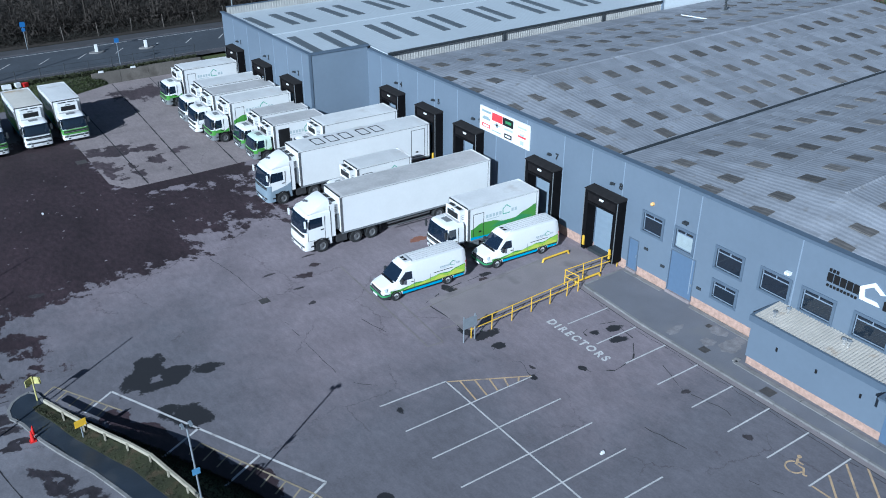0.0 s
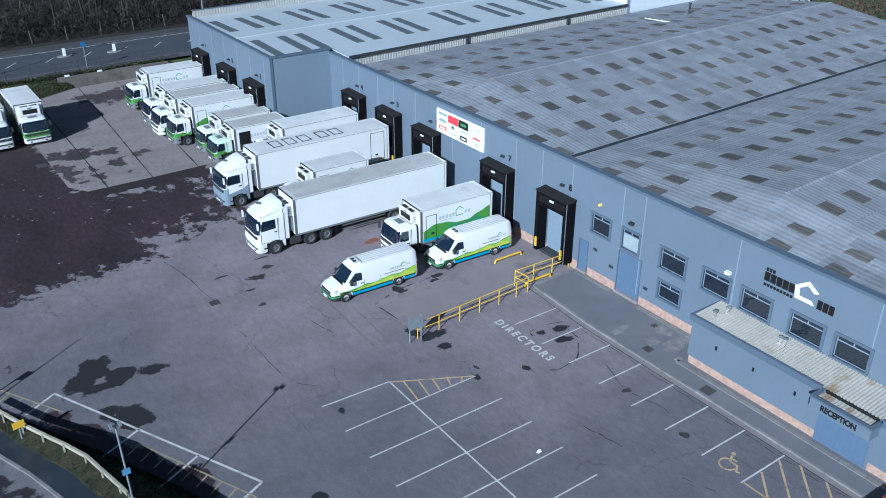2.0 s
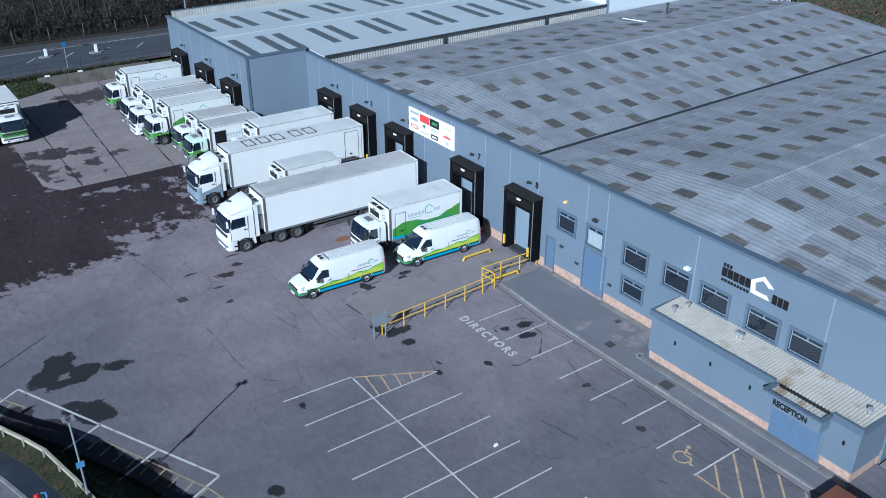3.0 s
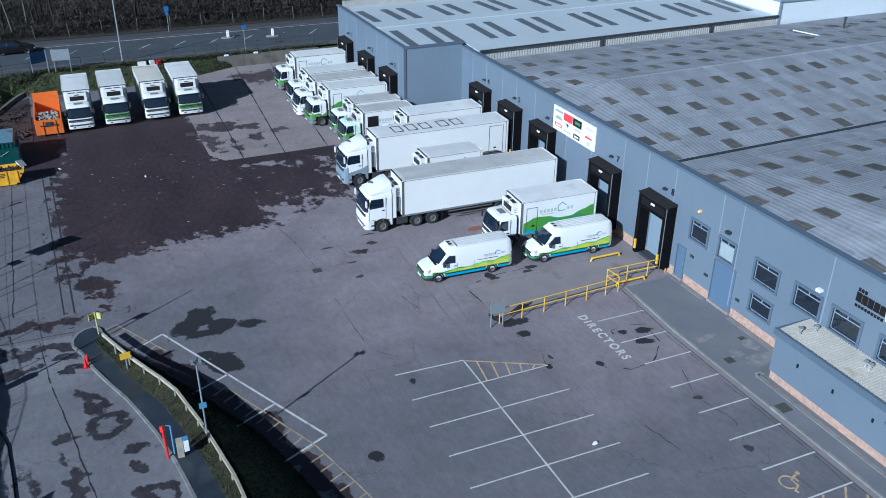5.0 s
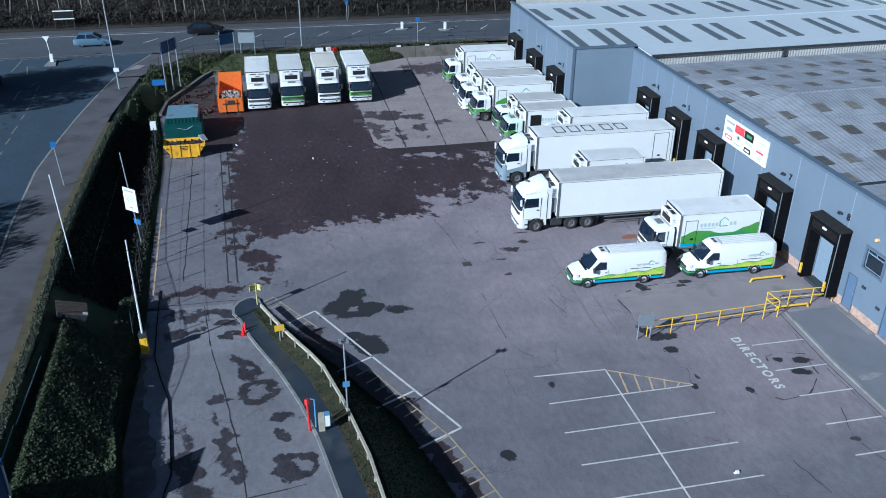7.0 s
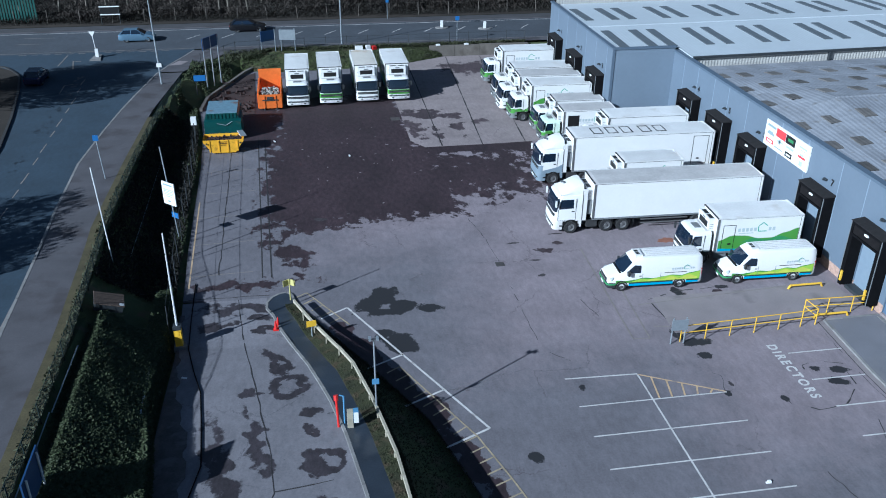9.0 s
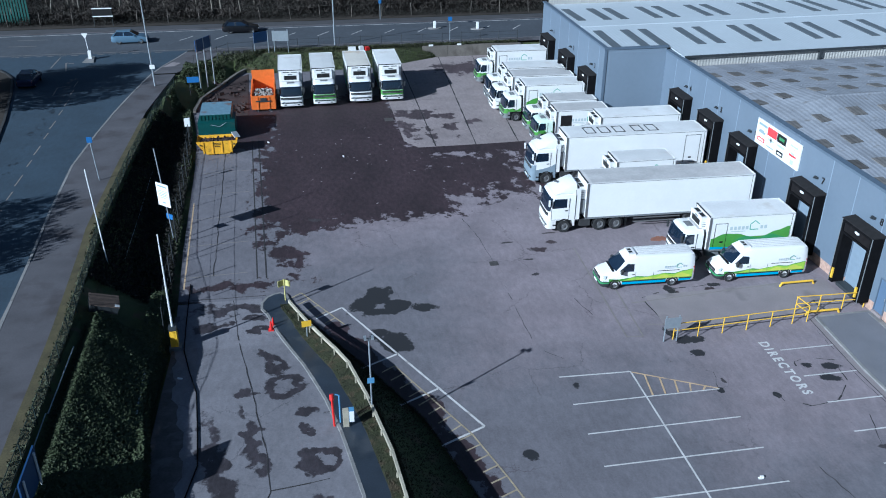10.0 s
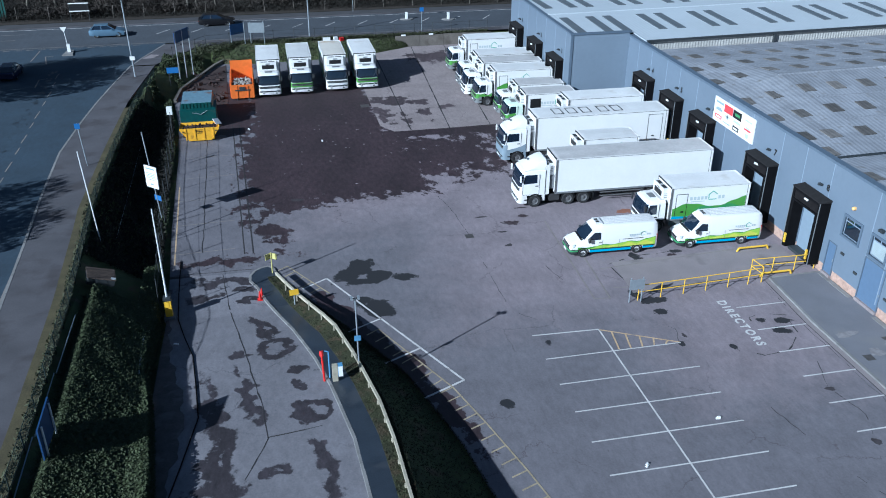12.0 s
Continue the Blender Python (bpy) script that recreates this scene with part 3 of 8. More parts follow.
def drive_z(y):
    return interp(y, [-40, 0, 20, 31.7, 37.4, 41], [7.0, 4.0, 2.25, 0.92, 0.1, 0.0])


def kerb_x(y):      # kerb between the driveway and the footpath
    return interp(y, [-40, 15, 22.1, 26.9, 30.1, 34, 38.4, 41.8], [-32.6, -32.6, -32.85, -33.45, -34.05, -35.05, -36.5, -37.4])


def rail_x(y):      # timber rail along the footpath
    return interp(y, [-40, 10, 21, 24.5, 29.2, 33, 37.3, 41.2], [-30.9, -31.0, -31.1, -31.3, -31.95, -32.7, -34.35, -35.8])


def path_x(y):      # edge of the footpath against the verge
    return max(min(kerb_x(y) + 1.12, rail_x(y) - 0.5), rail_x(y) - 0.85)


def crest(y):       # how far the ridge under the rail stands above the driveway
    return interp(y, [5, 18, 25, 28, 31, 34, 37.3, 40], [0.05, 0.05, 0.08, 0.13, 0.18, 0.28, 0.22, 0.0])


def toe_x(y):       # foot of the bank
    return interp(y, [-40, 10, 23, 26.8, 29.3, 34, 38.5, 42.5], [-24, -25.2, -27.3, -28.3, -29.0, -31.4, -33.9, -35.9])


def left_x(y):      # left edge of the driveway and yard
    return interp(y, [-40, 20, 36, 45, 50, 65, 73, 80, 88, 97], [-42.2, -42.2, -42.3, -42.7, -42.9, -43.2, -43.6, -44.4, -42.5, -39.5])


def verge_x(y):     # edge of the roadside pavement against the bank
    return interp(y, [-40, 25, 30, 35.4, 44, 49.6, 62.6, 75.8, 89.4], [-47.2, -47.6, -47.75, -47.95, -48.5, -48.85, -48.65, -48.2, -46.75])


def road_x(y):      # roadside kerb
    return interp(y, [-40, 20, 35.2, 39.8, 47, 55, 63, 74, 82, 90.6, 98.8], [-49.2, -49.9, -50.7, -51.05, -51.55, -52.0, -52.2, -51.35, -50.4, -49.2, -46.4])


def soil_x(y):      # ragged edge of the soil washed down onto the driveway
    return interp(y, [10, 20.1, 23.4, 25.5, 27.9, 31.8, 37.4, 42], [-41.3, -41.15, -40.75, -40.7, -40.9, -41.75, -42.3, -42.35]) + 0.1 * math.sin(y * 2.3) + 0.07 * math.sin(y * 5.1 + 1)


def west_x(y):      # edge of the verge across the road
    return interp(y, [0, 40, 67, 75.3, 84, 90.5, 94, 97, 99.6], [-56.5, -57.4, -59.4, -60.6, -62.2, -63.7, -66, -71, -80])


def low_z(y):
    return drive_z(y) if y < 41 else 0.0


def bank_z(x, y):
    """Height of the bank that falls from the pavement to the driveway and yard."""
    vx, lx = verge_x(min(y, 89.4)), left_x(y)
    if y > 89.4:
        vx = interp(y, [89.4, 97.2], [-46.75, -42.3])
    f = (x - vx - 0.6) / (lx - vx - 0.6)
    steep = interp(y, [42, 45, 76, 84], [1.12, 2.3, 2.3, 1.12])
    return road_z(y) + (low_z(y) - road_z(y)) * min(1, max(0, f) * steep)


def land_z(x, y):
    """Height of the natural ground."""
    if y > 112:
        return road_z(y) + 0.12 * (y - 112)
    if y > 97.2 or x > 70:
        return road_z(y)
    vx, lx = verge_x(min(y, 89.4)), left_x(y)
    if y > 89.4:
        vx = interp(y, [89.4, 97.2], [-46.75, -42.3])
    if x <= vx:
        return road_z(y)
    if x < lx:
        z = bank_z(x, y)
        if y < 43:      # a dip added behind the pavement fence to put its strip in shade
            return z - 0.3 * min(1, max(0, (x - vx - 0.95) / 0.35)) * min(1, max(0, (lx - x) / 1.5))
        return z
    if y < 42.5:
        if x < rail_x(y):
            return drive_z(y)
        if x < toe_x(y):
            f = (x - rail_x(y)) / (toe_x(y) - rail_x(y))
            return (drive_z(y) + 0.12 + crest(y)) * (1 - f) ** 1.9
    return 0.0


def paved(x, y):
    if y > 112.5:
        return False
    if y > 98.6:
        return True
    if x < verge_x(min(y, 89.4)) and x > -92:
        return True
    if y > 97.2:
        return False
    if x > left_x(y):
        return not (y < 42.5 and kerb_x(y) + 1.2 < x < toe_x(y))
    return False


def ground_sheet():
    xs = np.r_[-1500, -500, -200, np.arange(-110, -52, 3.0), np.arange(-52, -22, 0.5), np.arange(-22, 122, 6.0), 300, 900, 1800]
    ys = np.r_[-1500, -500, -150, np.arange(-60, 10, 4.0), np.arange(10, 100, 1.0), np.arange(100, 172, 3.0), 300, 900, 1800]
    verts, faces = [], []
    for y in ys:
        for x in xs:
            cx, cy = min(max(x, -110), 120), min(max(y, -60), 170)
            z = land_z(cx, cy)
            near = any(paved(cx + dx, cy + dy) for dx in (-0.5, 0, 0.5) for dy in (-1, 0, 1))
            verts.append((x, y, z - (0.22 if near else 0.0)))
    n = len(xs)
    for j in range(len(ys) - 1):
        for i in range(n - 1):
            faces.append((j * n + i, j * n + i + 1, j * n + n + i + 1, j * n + n + i))
    me = bpy.data.meshes.new("ground")
    me.from_pydata(verts, [], faces)
    me.materials.append(M["grass"])
    tagged(new("ground", me), "rough grass banks and verges round the yard", "ground", kind="structure")


def strip(name, ys, left, right, height, mat, label, category, across=4, parent=None, kind="structure", skirt=0.15):
    """A paved band between two lines, following a height."""
    verts, faces = [], []
    for y in ys:
        for k in range(across + 1):
            x = left(y) + (right(y) - left(y)) * k / across
            verts.append((x, y, height(y)))
    w = across + 1
    for j in range(len(ys) - 1):
        for k in range(across):
            faces.append((j * w + k, j * w + k + 1, j * w + w + k + 1, j * w + w + k))
    rim = [j * w for j in range(len(ys))], [j * w + across for j in range(len(ys))]
    for side, line in enumerate(rim):
        for a, b in zip(line, line[1:]):
            c, d = len(verts), len(verts) + 1
            verts += [(*verts[a][:2], verts[a][2] - skirt), (*verts[b][:2], verts[b][2] - skirt)]
            faces.append((a, b, d, c) if side == 0 else (b, a, c, d))
    me = bpy.data.meshes.new(name)
    me.from_pydata(verts, [], faces)
    me.materials.append(mat)
    ob = new(name, me)
    return tagged(ob, label, category, kind=kind)


def kerb_run(name, points, width, height, label, piece=1.8, mat=None):
    """A row of kerb stones along points (x, y, z of the top)."""
    root = base(name, label, "kerb", kind="structure")
    for (a, b) in zip(points, points[1:]):
        a, b = Vector(a), Vector(b)
        n = max(1, round((b - a).length / piece))
        for i in range(n):
            p, q = a.lerp(b, (i + 0.012) / n), a.lerp(b, (i + 0.988) / n)
            bm = bmesh.new()
            side = Vector((q.y - p.y, p.x - q.x, 0)).normalized() * width / 2
            lo = Vector((0, 0, -height))
            vs = [bm.verts.new(c) for c in (p + side, q + side, q - side, p - side)]
            ws = [bm.verts.new(c + lo) for c in (p + side * 1.15, q + side * 1.15, q - side, p - side)]
            bm.faces.new(vs)
            for k in range(4):
                bm.faces.new((vs[k], ws[k], ws[(k + 1) % 4], vs[(k + 1) % 4]))
            bmesh.ops.recalc_face_normals(bm, faces=bm.faces[:])
            part("kerb_stone", bm, mat or M["kerb"], root)
    return root


ground_sheet()

# yard: flat asphalt from the bank to the building, cut along the bank's foot
Y_ALL = list(np.arange(-30, 97.3, 1.0)) + [97.2]


def yard_left(y):
    return toe_x(y) - 0.15 if y < 42.6 else left_x(y)


strip("yard", Y_ALL, yard_left, lambda y: 0.1, lambda y: 0.0, M["yard"], "worn grey asphalt yard with large damp stains", "yard", across=6)
strip("driveway", list(np.arange(-30, 42.7, 1.0)) + [42.6], left_x, kerb_x, lambda y: drive_z(y) + 0.004, M["drive"], "patched asphalt driveway with puddle stains climbing to the gate", "driveway", across=4)
strip("footpath", list(np.arange(-30, 41.6, 0.5)), lambda y: kerb_x(y) + 0.06, path_x, lambda y: drive_z(y) + 0.09, M["damp_path"], "damp dark tarmac footpath beside the driveway", "footpath", across=2)
verge = strip("verge", list(np.arange(-30, 41.6, 0.5)), path_x, lambda y: rail_x(y) + 0.12, lambda y: drive_z(y) + 0.11, M["turf"], "narrow mossy grass verge under a timber rail", "verge", across=2)
for v in verge.data.vertices:       # it climbs to the ridge under the rail
    a, b = path_x(v.co.y), rail_x(v.co.y) + 0.12
    v.co.z += crest(v.co.y) * (v.co.x - a) / (b - a)
PATH_END = [(-37.42, 41.2), (-37.4, 41.9), (-37.1, 42.5), (-36.65, 42.86), (-36.2, 42.98), (-35.88, 42.65), (-35.75, 42.0), (-35.7, 41.5)]
kerb_run("kerb_1", [(kerb_x(y), y, drive_z(y) + 0.1) for y in (5, 10, 15, 19, 22, 24.5, 27, 30, 32, 34, 36.2, 38.4, 40.4)] + [(x, y, 0.1) for x, y in PATH_END], 0.15, 0.25, "pale concrete kerb of the footpath", piece=0.9)
bm = bmesh.new()
plate(bm, [(-37.35, 41.0), *PATH_END, (-35.5, 41.0)], -0.1, 0.085)
thing("footpath_end", bm, M["damp_path"], "rounded damp tarmac end of the footpath", "footpath", kind="structure")
strip("edge_soil", list(np.arange(10, 41.6, 0.4)), lambda y: left_x(y) - 0.1, soil_x, lambda y: drive_z(y) + 0.03, M["wetsoil"], "dark wet soil washed onto the driveway edge", "soil", across=3, skirt=0.05)
# concrete apron by the far docks, lying on the asphalt
bm = bmesh.new()
plate(bm, [(-24.7, 69.0), (-23.6, 67.2), (-18.0, 67.2), (-9.0, 67.5), (-9.0, 97.1), (-24.7, 97.1)], -0.1, 0.008)
apron = thing("concrete_apron", bm, M["concrete"], "pale concrete slabs with damp stains and dark joints", "paving", kind="structure")
for xa, ya, xb, yb in ((-21.98, 67.3, -21.6, 97.0), (-18.26, 67.2, -16.6, 97.0), (-14.2, 67.4, -12.4, 97.0)):
    n = 24
    for i in range(n):
        bm = bmesh.new()
        p = Vector((xa, ya)).lerp(Vector((xb, yb)), i / n)
        q = Vector((xa, ya)).lerp(Vector((xb, yb)), (i + 1) / n)
        w = random.uniform(0.03, 0.09)
        plate(bm, [(p.x - w, p.y), (p.x + w * 0.6, p.y), (q.x + w * 0.6, q.y), (q.x - w, q.y)], 0, 0.0125)
        part("slab_joint", bm, M["tar"], apron)
# concrete band along the left of the yard
def skew_band(bm):
    for v in bm.verts:
        v.co.x -= 0.03 * (v.co.y - 47.0)
    return bm


bm = skew_band(boxes((-37.75, 45.2, -0.1, -37.25, 72.0, 0.008)))
band = thing("concrete_band", bm, M["yard"], "long narrow concrete drainage band across the yard", "paving", kind="structure")
for x in (-37.84, -37.25):
    part("band_joint", skew_band(boxes((x, 45.2, 0, x + 0.09, 72, 0.012))), M["tar"], band)
# dock apron slab beside the vans
bm = bmesh.new()
plate(bm, [(-13.4, 34.8), (-0.6, 35.6), (-0.6, 39.1), (-13.2, 38.9)], -0.1, 0.01)
thing("dock_apron", bm, M["apron"], "grey concrete apron in front of the last dock", "paving", kind="structure")

# rust-coloured spill, pale grit and tar joints lying on the asphalt
def blot(root, name, cx, cy, rx, ry, mat, z, seed):
    r = random.Random(seed)
    bm = bmesh.new()
    ph = [r.uniform(0, 6.3) for k in range(4)]
    out = []
    for i in range(36):
        a = 2 * math.pi * i / 36
        k = 1 + 0.16 * math.sin(2 * a + ph[0]) + 0.12 * math.sin(3 * a + ph[1]) + 0.09 * math.sin(7 * a + ph[2]) + r.uniform(-0.07, 0.07)
        out.append((cx + rx * k * math.cos(a), cy + ry * k * math.sin(a)))
    plate(bm, out, z - 0.05, z)
    part(name, bm, mat, root)


spill = base("yard_stains", "rust-coloured spill, dark oil stains and pale flecks on the asphalt", "stains", kind="structure")
blot(spill, "rust_spill", -9.1, 46.4, 0.6, 0.4, M["rust_spill"], 0.009, 3)
for k, (x, y, rx, ry) in enumerate(((-7.0, 23.2, 0.26, 0.18), (-7.3, 18.9, 0.2, 0.28), (-19.3, 44.9, 0.4, 0.1), (-19.4, 42.8, 0.25, 0.18), (-12.4, 29.6, 0.1, 0.25), (-16.8, 48.6, 0.45, 0.1), (-20.2, 47.6, 0.5, 0.1), (-18.6, 46.2, 0.3, 0.08), (-33.6, 53.5, 0.5, 0.25))):
    blot(spill, "oil_stain", x, y, rx, ry, M["oil"], 0.0052, 40 + k)
for k in range(34):
    blot(spill, "pale_fleck", random.gauss(-29, 4), random.gauss(66, 5), random.uniform(0.02, 0.09), random.uniform(0.02, 0.07), M["pale_grit"], 0.005, 200 + k)

for k, (x, y) in enumerate(((-14.17, 22.13), (-19.2, 19.6), (-30.5, 66.0), (-37.0, 70.5), (-41.6, 33.8))):
    bm = boxes((-0.13, -0.05, 0.0, 0.12, 0.06, 0.05), (-0.04, 0.0, 0.04, 0.14, 0.1, 0.09))
    ob = thing("litter", bm, M["whitesign"], "scrap of white litter on the asphalt", "litter", group="scraps of litter")
    ob.matrix_basis = pose(x, y, low_z(y) + 0.005 if x < -33 else 0.004, 0, 0, 40 * k)
# public road, pavement and verges
Y_ROAD = list(np.arange(-40, 99.5, 1.5)) + [99.6]
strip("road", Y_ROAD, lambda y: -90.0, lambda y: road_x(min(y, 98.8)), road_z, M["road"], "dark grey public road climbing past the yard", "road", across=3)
strip("main_road", [99.6, 102, 104, 106, 108, 110.4], lambda y: -260.0, lambda y: 160.0, road_z, M["mainroad"], "dark main road with hatched centre markings", "road", across=4)
strip("pavement", Y_ROAD[:-7], road_x, verge_x, lambda y: road_z(y) + 0.1, M["pavement"], "pinkish grey pavement along the road", "pavement", across=3)
strip("pavement_corner", [89.4, 91, 93, 95, 96.5, 98, 98.8], road_x, lambda y: interp(y, [89.4, 97.2, 98.8], [-46.75, -42.3, -34.0]), lambda y: road_z(y) + 0.1, M["pavement"], "pavement rounding the road corner", "pavement", across=3)
strip("far_pavement", [110.4, 112.8], lambda y: -260.0, lambda y: 160.0, lambda y: road_z(y) + 0.1, M["far_path"], "pavement on the woodland side of the main road", "pavement", across=3)
strip("near_pavement", [98.0, 99.6], lambda y: -44.6, lambda y: 60.0, lambda y: road_z(y) + 0.1, M["pavement"], "narrow pavement along the main road above the yard", "pavement", across=3)
kerb_run("kerb_2", [(road_x(y), y, road_z(y) + 0.11) for y in (15, 25, 34.7, 44.7, 53, 62, 70, 76, 81, 85, 89, 92.6, 96, 98.8)], 0.16, 0.2, "pale roadside kerb", piece=2.5)
kerb_run("kerb_3", [(x, 110.4, road_z(110.4) + 0.11) for x in (-90, -60, -30, 0, 20)], 0.16, 0.2, "far kerb of the main road", piece=4.0, mat=M["pavement"])
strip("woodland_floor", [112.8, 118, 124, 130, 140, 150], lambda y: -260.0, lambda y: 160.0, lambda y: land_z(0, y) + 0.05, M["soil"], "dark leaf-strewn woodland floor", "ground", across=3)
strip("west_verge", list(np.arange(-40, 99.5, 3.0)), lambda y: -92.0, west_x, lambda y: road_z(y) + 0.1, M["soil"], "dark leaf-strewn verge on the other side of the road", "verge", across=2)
kerb_run("kerb_8", [(west_x(y), y, road_z(y) + 0.14) for y in (40, 50, 60, 67, 71, 75, 80, 84, 87, 90, 92, 94, 95.5, 97)], 0.22, 0.2, "black-stained kerb of the far verge", piece=2.5, mat=M["darkkerb"])
strip("moss_verge", list(np.arange(-30, 75, 1.5)), lambda y: verge_x(y) - 0.05, lambda y: verge_x(y) + 0.85, lambda y: road_z(y) + 0.12, M["moss"], "mossy brown strip between pavement and fence", "verge", across=2)


def line(name, a, b, width, mat, root, z=0.006, zf=None):
    a, b = Vector((*a, 0)), Vector((*b, 0))
    side = Vector((a.y - b.y, b.x - a.x, 0)).normalized() * width / 2
    bm = bmesh.new()
    n = max(1, int((b - a).length / 3)) if zf else 1
    pts = [a.lerp(b, i / n) for i in range(n + 1)]
    rows = [[bm.verts.new((*(p + s).xy, (zf(p.y) if zf else 0) + z)) for s in (side, -side)] for p in pts]
    for r, q in zip(rows, rows[1:]):
        bm.faces.new((r[0], r[1], q[1], q[0]))
    bmesh.ops.recalc_face_normals(bm, faces=bm.faces[:])
    if bm.faces[0].normal.z < 0:
        bmesh.ops.reverse_faces(bm, faces=bm.faces[:])
    return part(name, bm, mat, root)


def markings():
    lot = base("car_park_markings", "worn white and yellow parking bay lines on the asphalt", "markings", kind="structure")
    w = M["white_line"]
    line("bay_line", (-21.25, 31.4), (-17.15, 31.25), 0.1, w, lot)
    for i in range(8):
        y = 28.95 - 2.4 * i
        line("bay_line", (-21.2, y), (-12.95, y), 0.085, w, lot)
    line("centre_line", (-17.15, 31.25), (-17.05, 10.0), 0.1, w, lot, z=0.01)
    line("hatch_line", (-17.15, 31.2), (-13.0, 29.0), 0.1, M["yellow_line"], lot, z=0.01)
    for i in range(5):
        x = -16.5 + 0.72 * i
        line("hatch_line", (x, 31.15 - (x + 17.15) * 0.53), (x - 0.25, 29.0), 0.1, M["yellow_line"], lot, z=0.012)
    for y in (31.8, 29.25, 26.9, 24.5, 22.1, 19.75, 17.4, 15.07):
        line("bay_line", (-7.8, y), (-4.4, y), 0.09, w, lot)
    for xa, ya, xb, yb in ((-6.38, 14.98, -7.58, 13.75), (-5.0, 14.98, -7.56, 12.35), (-4.44, 14.2, -7.54, 11.0), (-4.4, 12.85, -6.6, 10.6), (-4.4, 11.4, -5.2, 10.6)):
        line("hatch_line", (xa, ya), (xb, yb), 0.11, M["yellow_line"], lot)
    line("hatch_line", (-7.68, 15.0), (-7.6, 10.6), 0.11, M["yellow_line"], lot)
    # bay beside the bank
    for a, b in (((-32.5, 40.65), (-34.15, 39.6)), ((-32.5, 40.65), (-26.2, 28.0)), ((-26.2, 28.0), (-28.6, 26.9)), ((-29.7, 35.1), (-31.9, 34.0)), ((-27.95, 31.5), (-30.2, 30.4))):
        line("bay_line", a, b, 0.13, w, lot, z=0.008)
    for pts in ([(-34.95, 42.85), (-32.5, 38.7)], [(-30.05, 33.95), (-26.95, 27.5), (-25.95, 24.3), (-24.9, 20.5), (-23.6, 15)]):
        for a, b in zip(pts, pts[1:]):
            line("edge_line", a, b, 0.09, M["worn_yellow"], lot, z=0.012)
            a, b = Vector((*a, 0)), Vector((*b, 0))
            n = round((b - a).length / 0.95)
            d = (b - a).normalized()
            for i in range(n):
                p = a.lerp(b, i / n)
                q = p + Vector((d.y, -d.x, 0)) * 0.9 + d * 0.12
                line("edge_tick", p.xy, q.xy, 0.09, M["worn_yellow"], lot, z=0.01)
    # faint bays by the vans
    for a, b in (((-15.7, 46.0), (-16.1, 34.6)), ((-16.1, 34.6), (-15.1, 34.5)), ((-15.1, 34.5), (-14.8, 40.0)), ((-14.4, 38.2), (-3.5, 39.0)), ((-14.4, 35.7), (-13.2, 35.5))):
        line("worn_line", a, b, 0.09, M["faint_line"], lot, z=0.012)
    # rows on the left of the yard
    line("edge_line", (-42.4, 44.5), (-42.75, 58), 0.1, M["yellow_line"], lot)
    for y in (46, 50.6, 55, 59.5, 64):
        line("worn_line", (-42.6, y), (-38.4, y + 0.2), 0.07, M["faint_line"], lot)
    words("DIRECTORS", 0.78, w, Matrix.Translation((-8.64, 32.78, 0.006)) @ pose(0, 0, 0, 0, 0, -90), "lettering", lot, "white painted DIRECTORS", bold=0.024, squeeze=0.93, spacing=1.42)
    # wheelchair mark, read from the lane
    U, V = Vector((0.17, -0.985)), Vector((0.985, 0.17))
    c = Vector((-7.05, 16.3))
    on = lambda u, v: c + U * u + V * v

    def stroke(bm, p, q, w, z):
        p, q = on(*p), on(*q)
        s = Vector((p.y - q.y, q.x - p.x)).normalized() * w
        plate(bm, [p + s, q + s, q - s, p - s], 0, z)
    bm = bmesh.new()
    arc = [math.radians(110 + 11 * k) for k in range(23)]
    ring = [on(0.0 + r * math.cos(t), -0.2 + r * math.sin(t)) for r, seq in ((0.46, arc), (0.37, arc[::-1])) for t in seq]
    plate(bm, ring, 0, 0.006)
    stroke(bm, (-0.14, 0.5), (-0.02, 0.05), 0.06, 0.008)
    stroke(bm, (-0.02, 0.05), (0.36, 0.02), 0.05, 0.0085)
    stroke(bm, (0.36, 0.05), (0.56, -0.42), 0.05, 0.009)
    stroke(bm, (0.54, -0.42), (0.72, -0.36), 0.04, 0.0095)
    stroke(bm, (-0.1, 0.3), (0.24, 0.26), 0.04, 0.01)
    plate(bm, [on(-0.16 + 0.12 * math.cos(math.pi * k / 6), 0.68 + 0.12 * math.sin(math.pi * k / 6)) for k in range(12)], 0, 0.0072)
    part("wheelchair_mark", bm, M["yellow_line"], lot, "yellow wheelchair symbol")
    # tar-filled cracks
    for path in (((-7.7, 30.2), (-7.6, 30.6), (-6.6, 30.85), (-5.2, 30.4), (-5.5, 29.3), (-5.6, 28.5), (-7.1, 27.0), (-8.8, 26.75), (-10.0, 27.4), (-10.2, 28.0)), ((-6.2, 25.6), (-7.0, 23.4), (-6.5, 20.9), (-7.3, 19.0)), ((-11.0, 22.4), (-10.6, 20.6), (-10.2, 18.9)), ((-9.8, 16.9), (-9.2, 15.4)),
                 ((-13.4, 34.3), (-13.3, 36.3), (-13.55, 38.7), (-11.2, 39.45), (-7.2, 39.6)), ((-21.8, 42.2), (-21.75, 37.4), (-21.7, 34.3), (-20.4, 33.0)), ((-22.6, 52.0), (-22.0, 48.5), (-21.8, 44.9)), ((-17.8, 39.4), (-17.3, 37.3)), ((-13.0, 28.9), (-12.6, 30.4), (-13.4, 31.0)),
                 ((-4.5, 33.4), (-4.8, 29.0), (-4.75, 24.0), (-4.7, 19.0), (-4.75, 14.0), (-4.6, 11.2))):
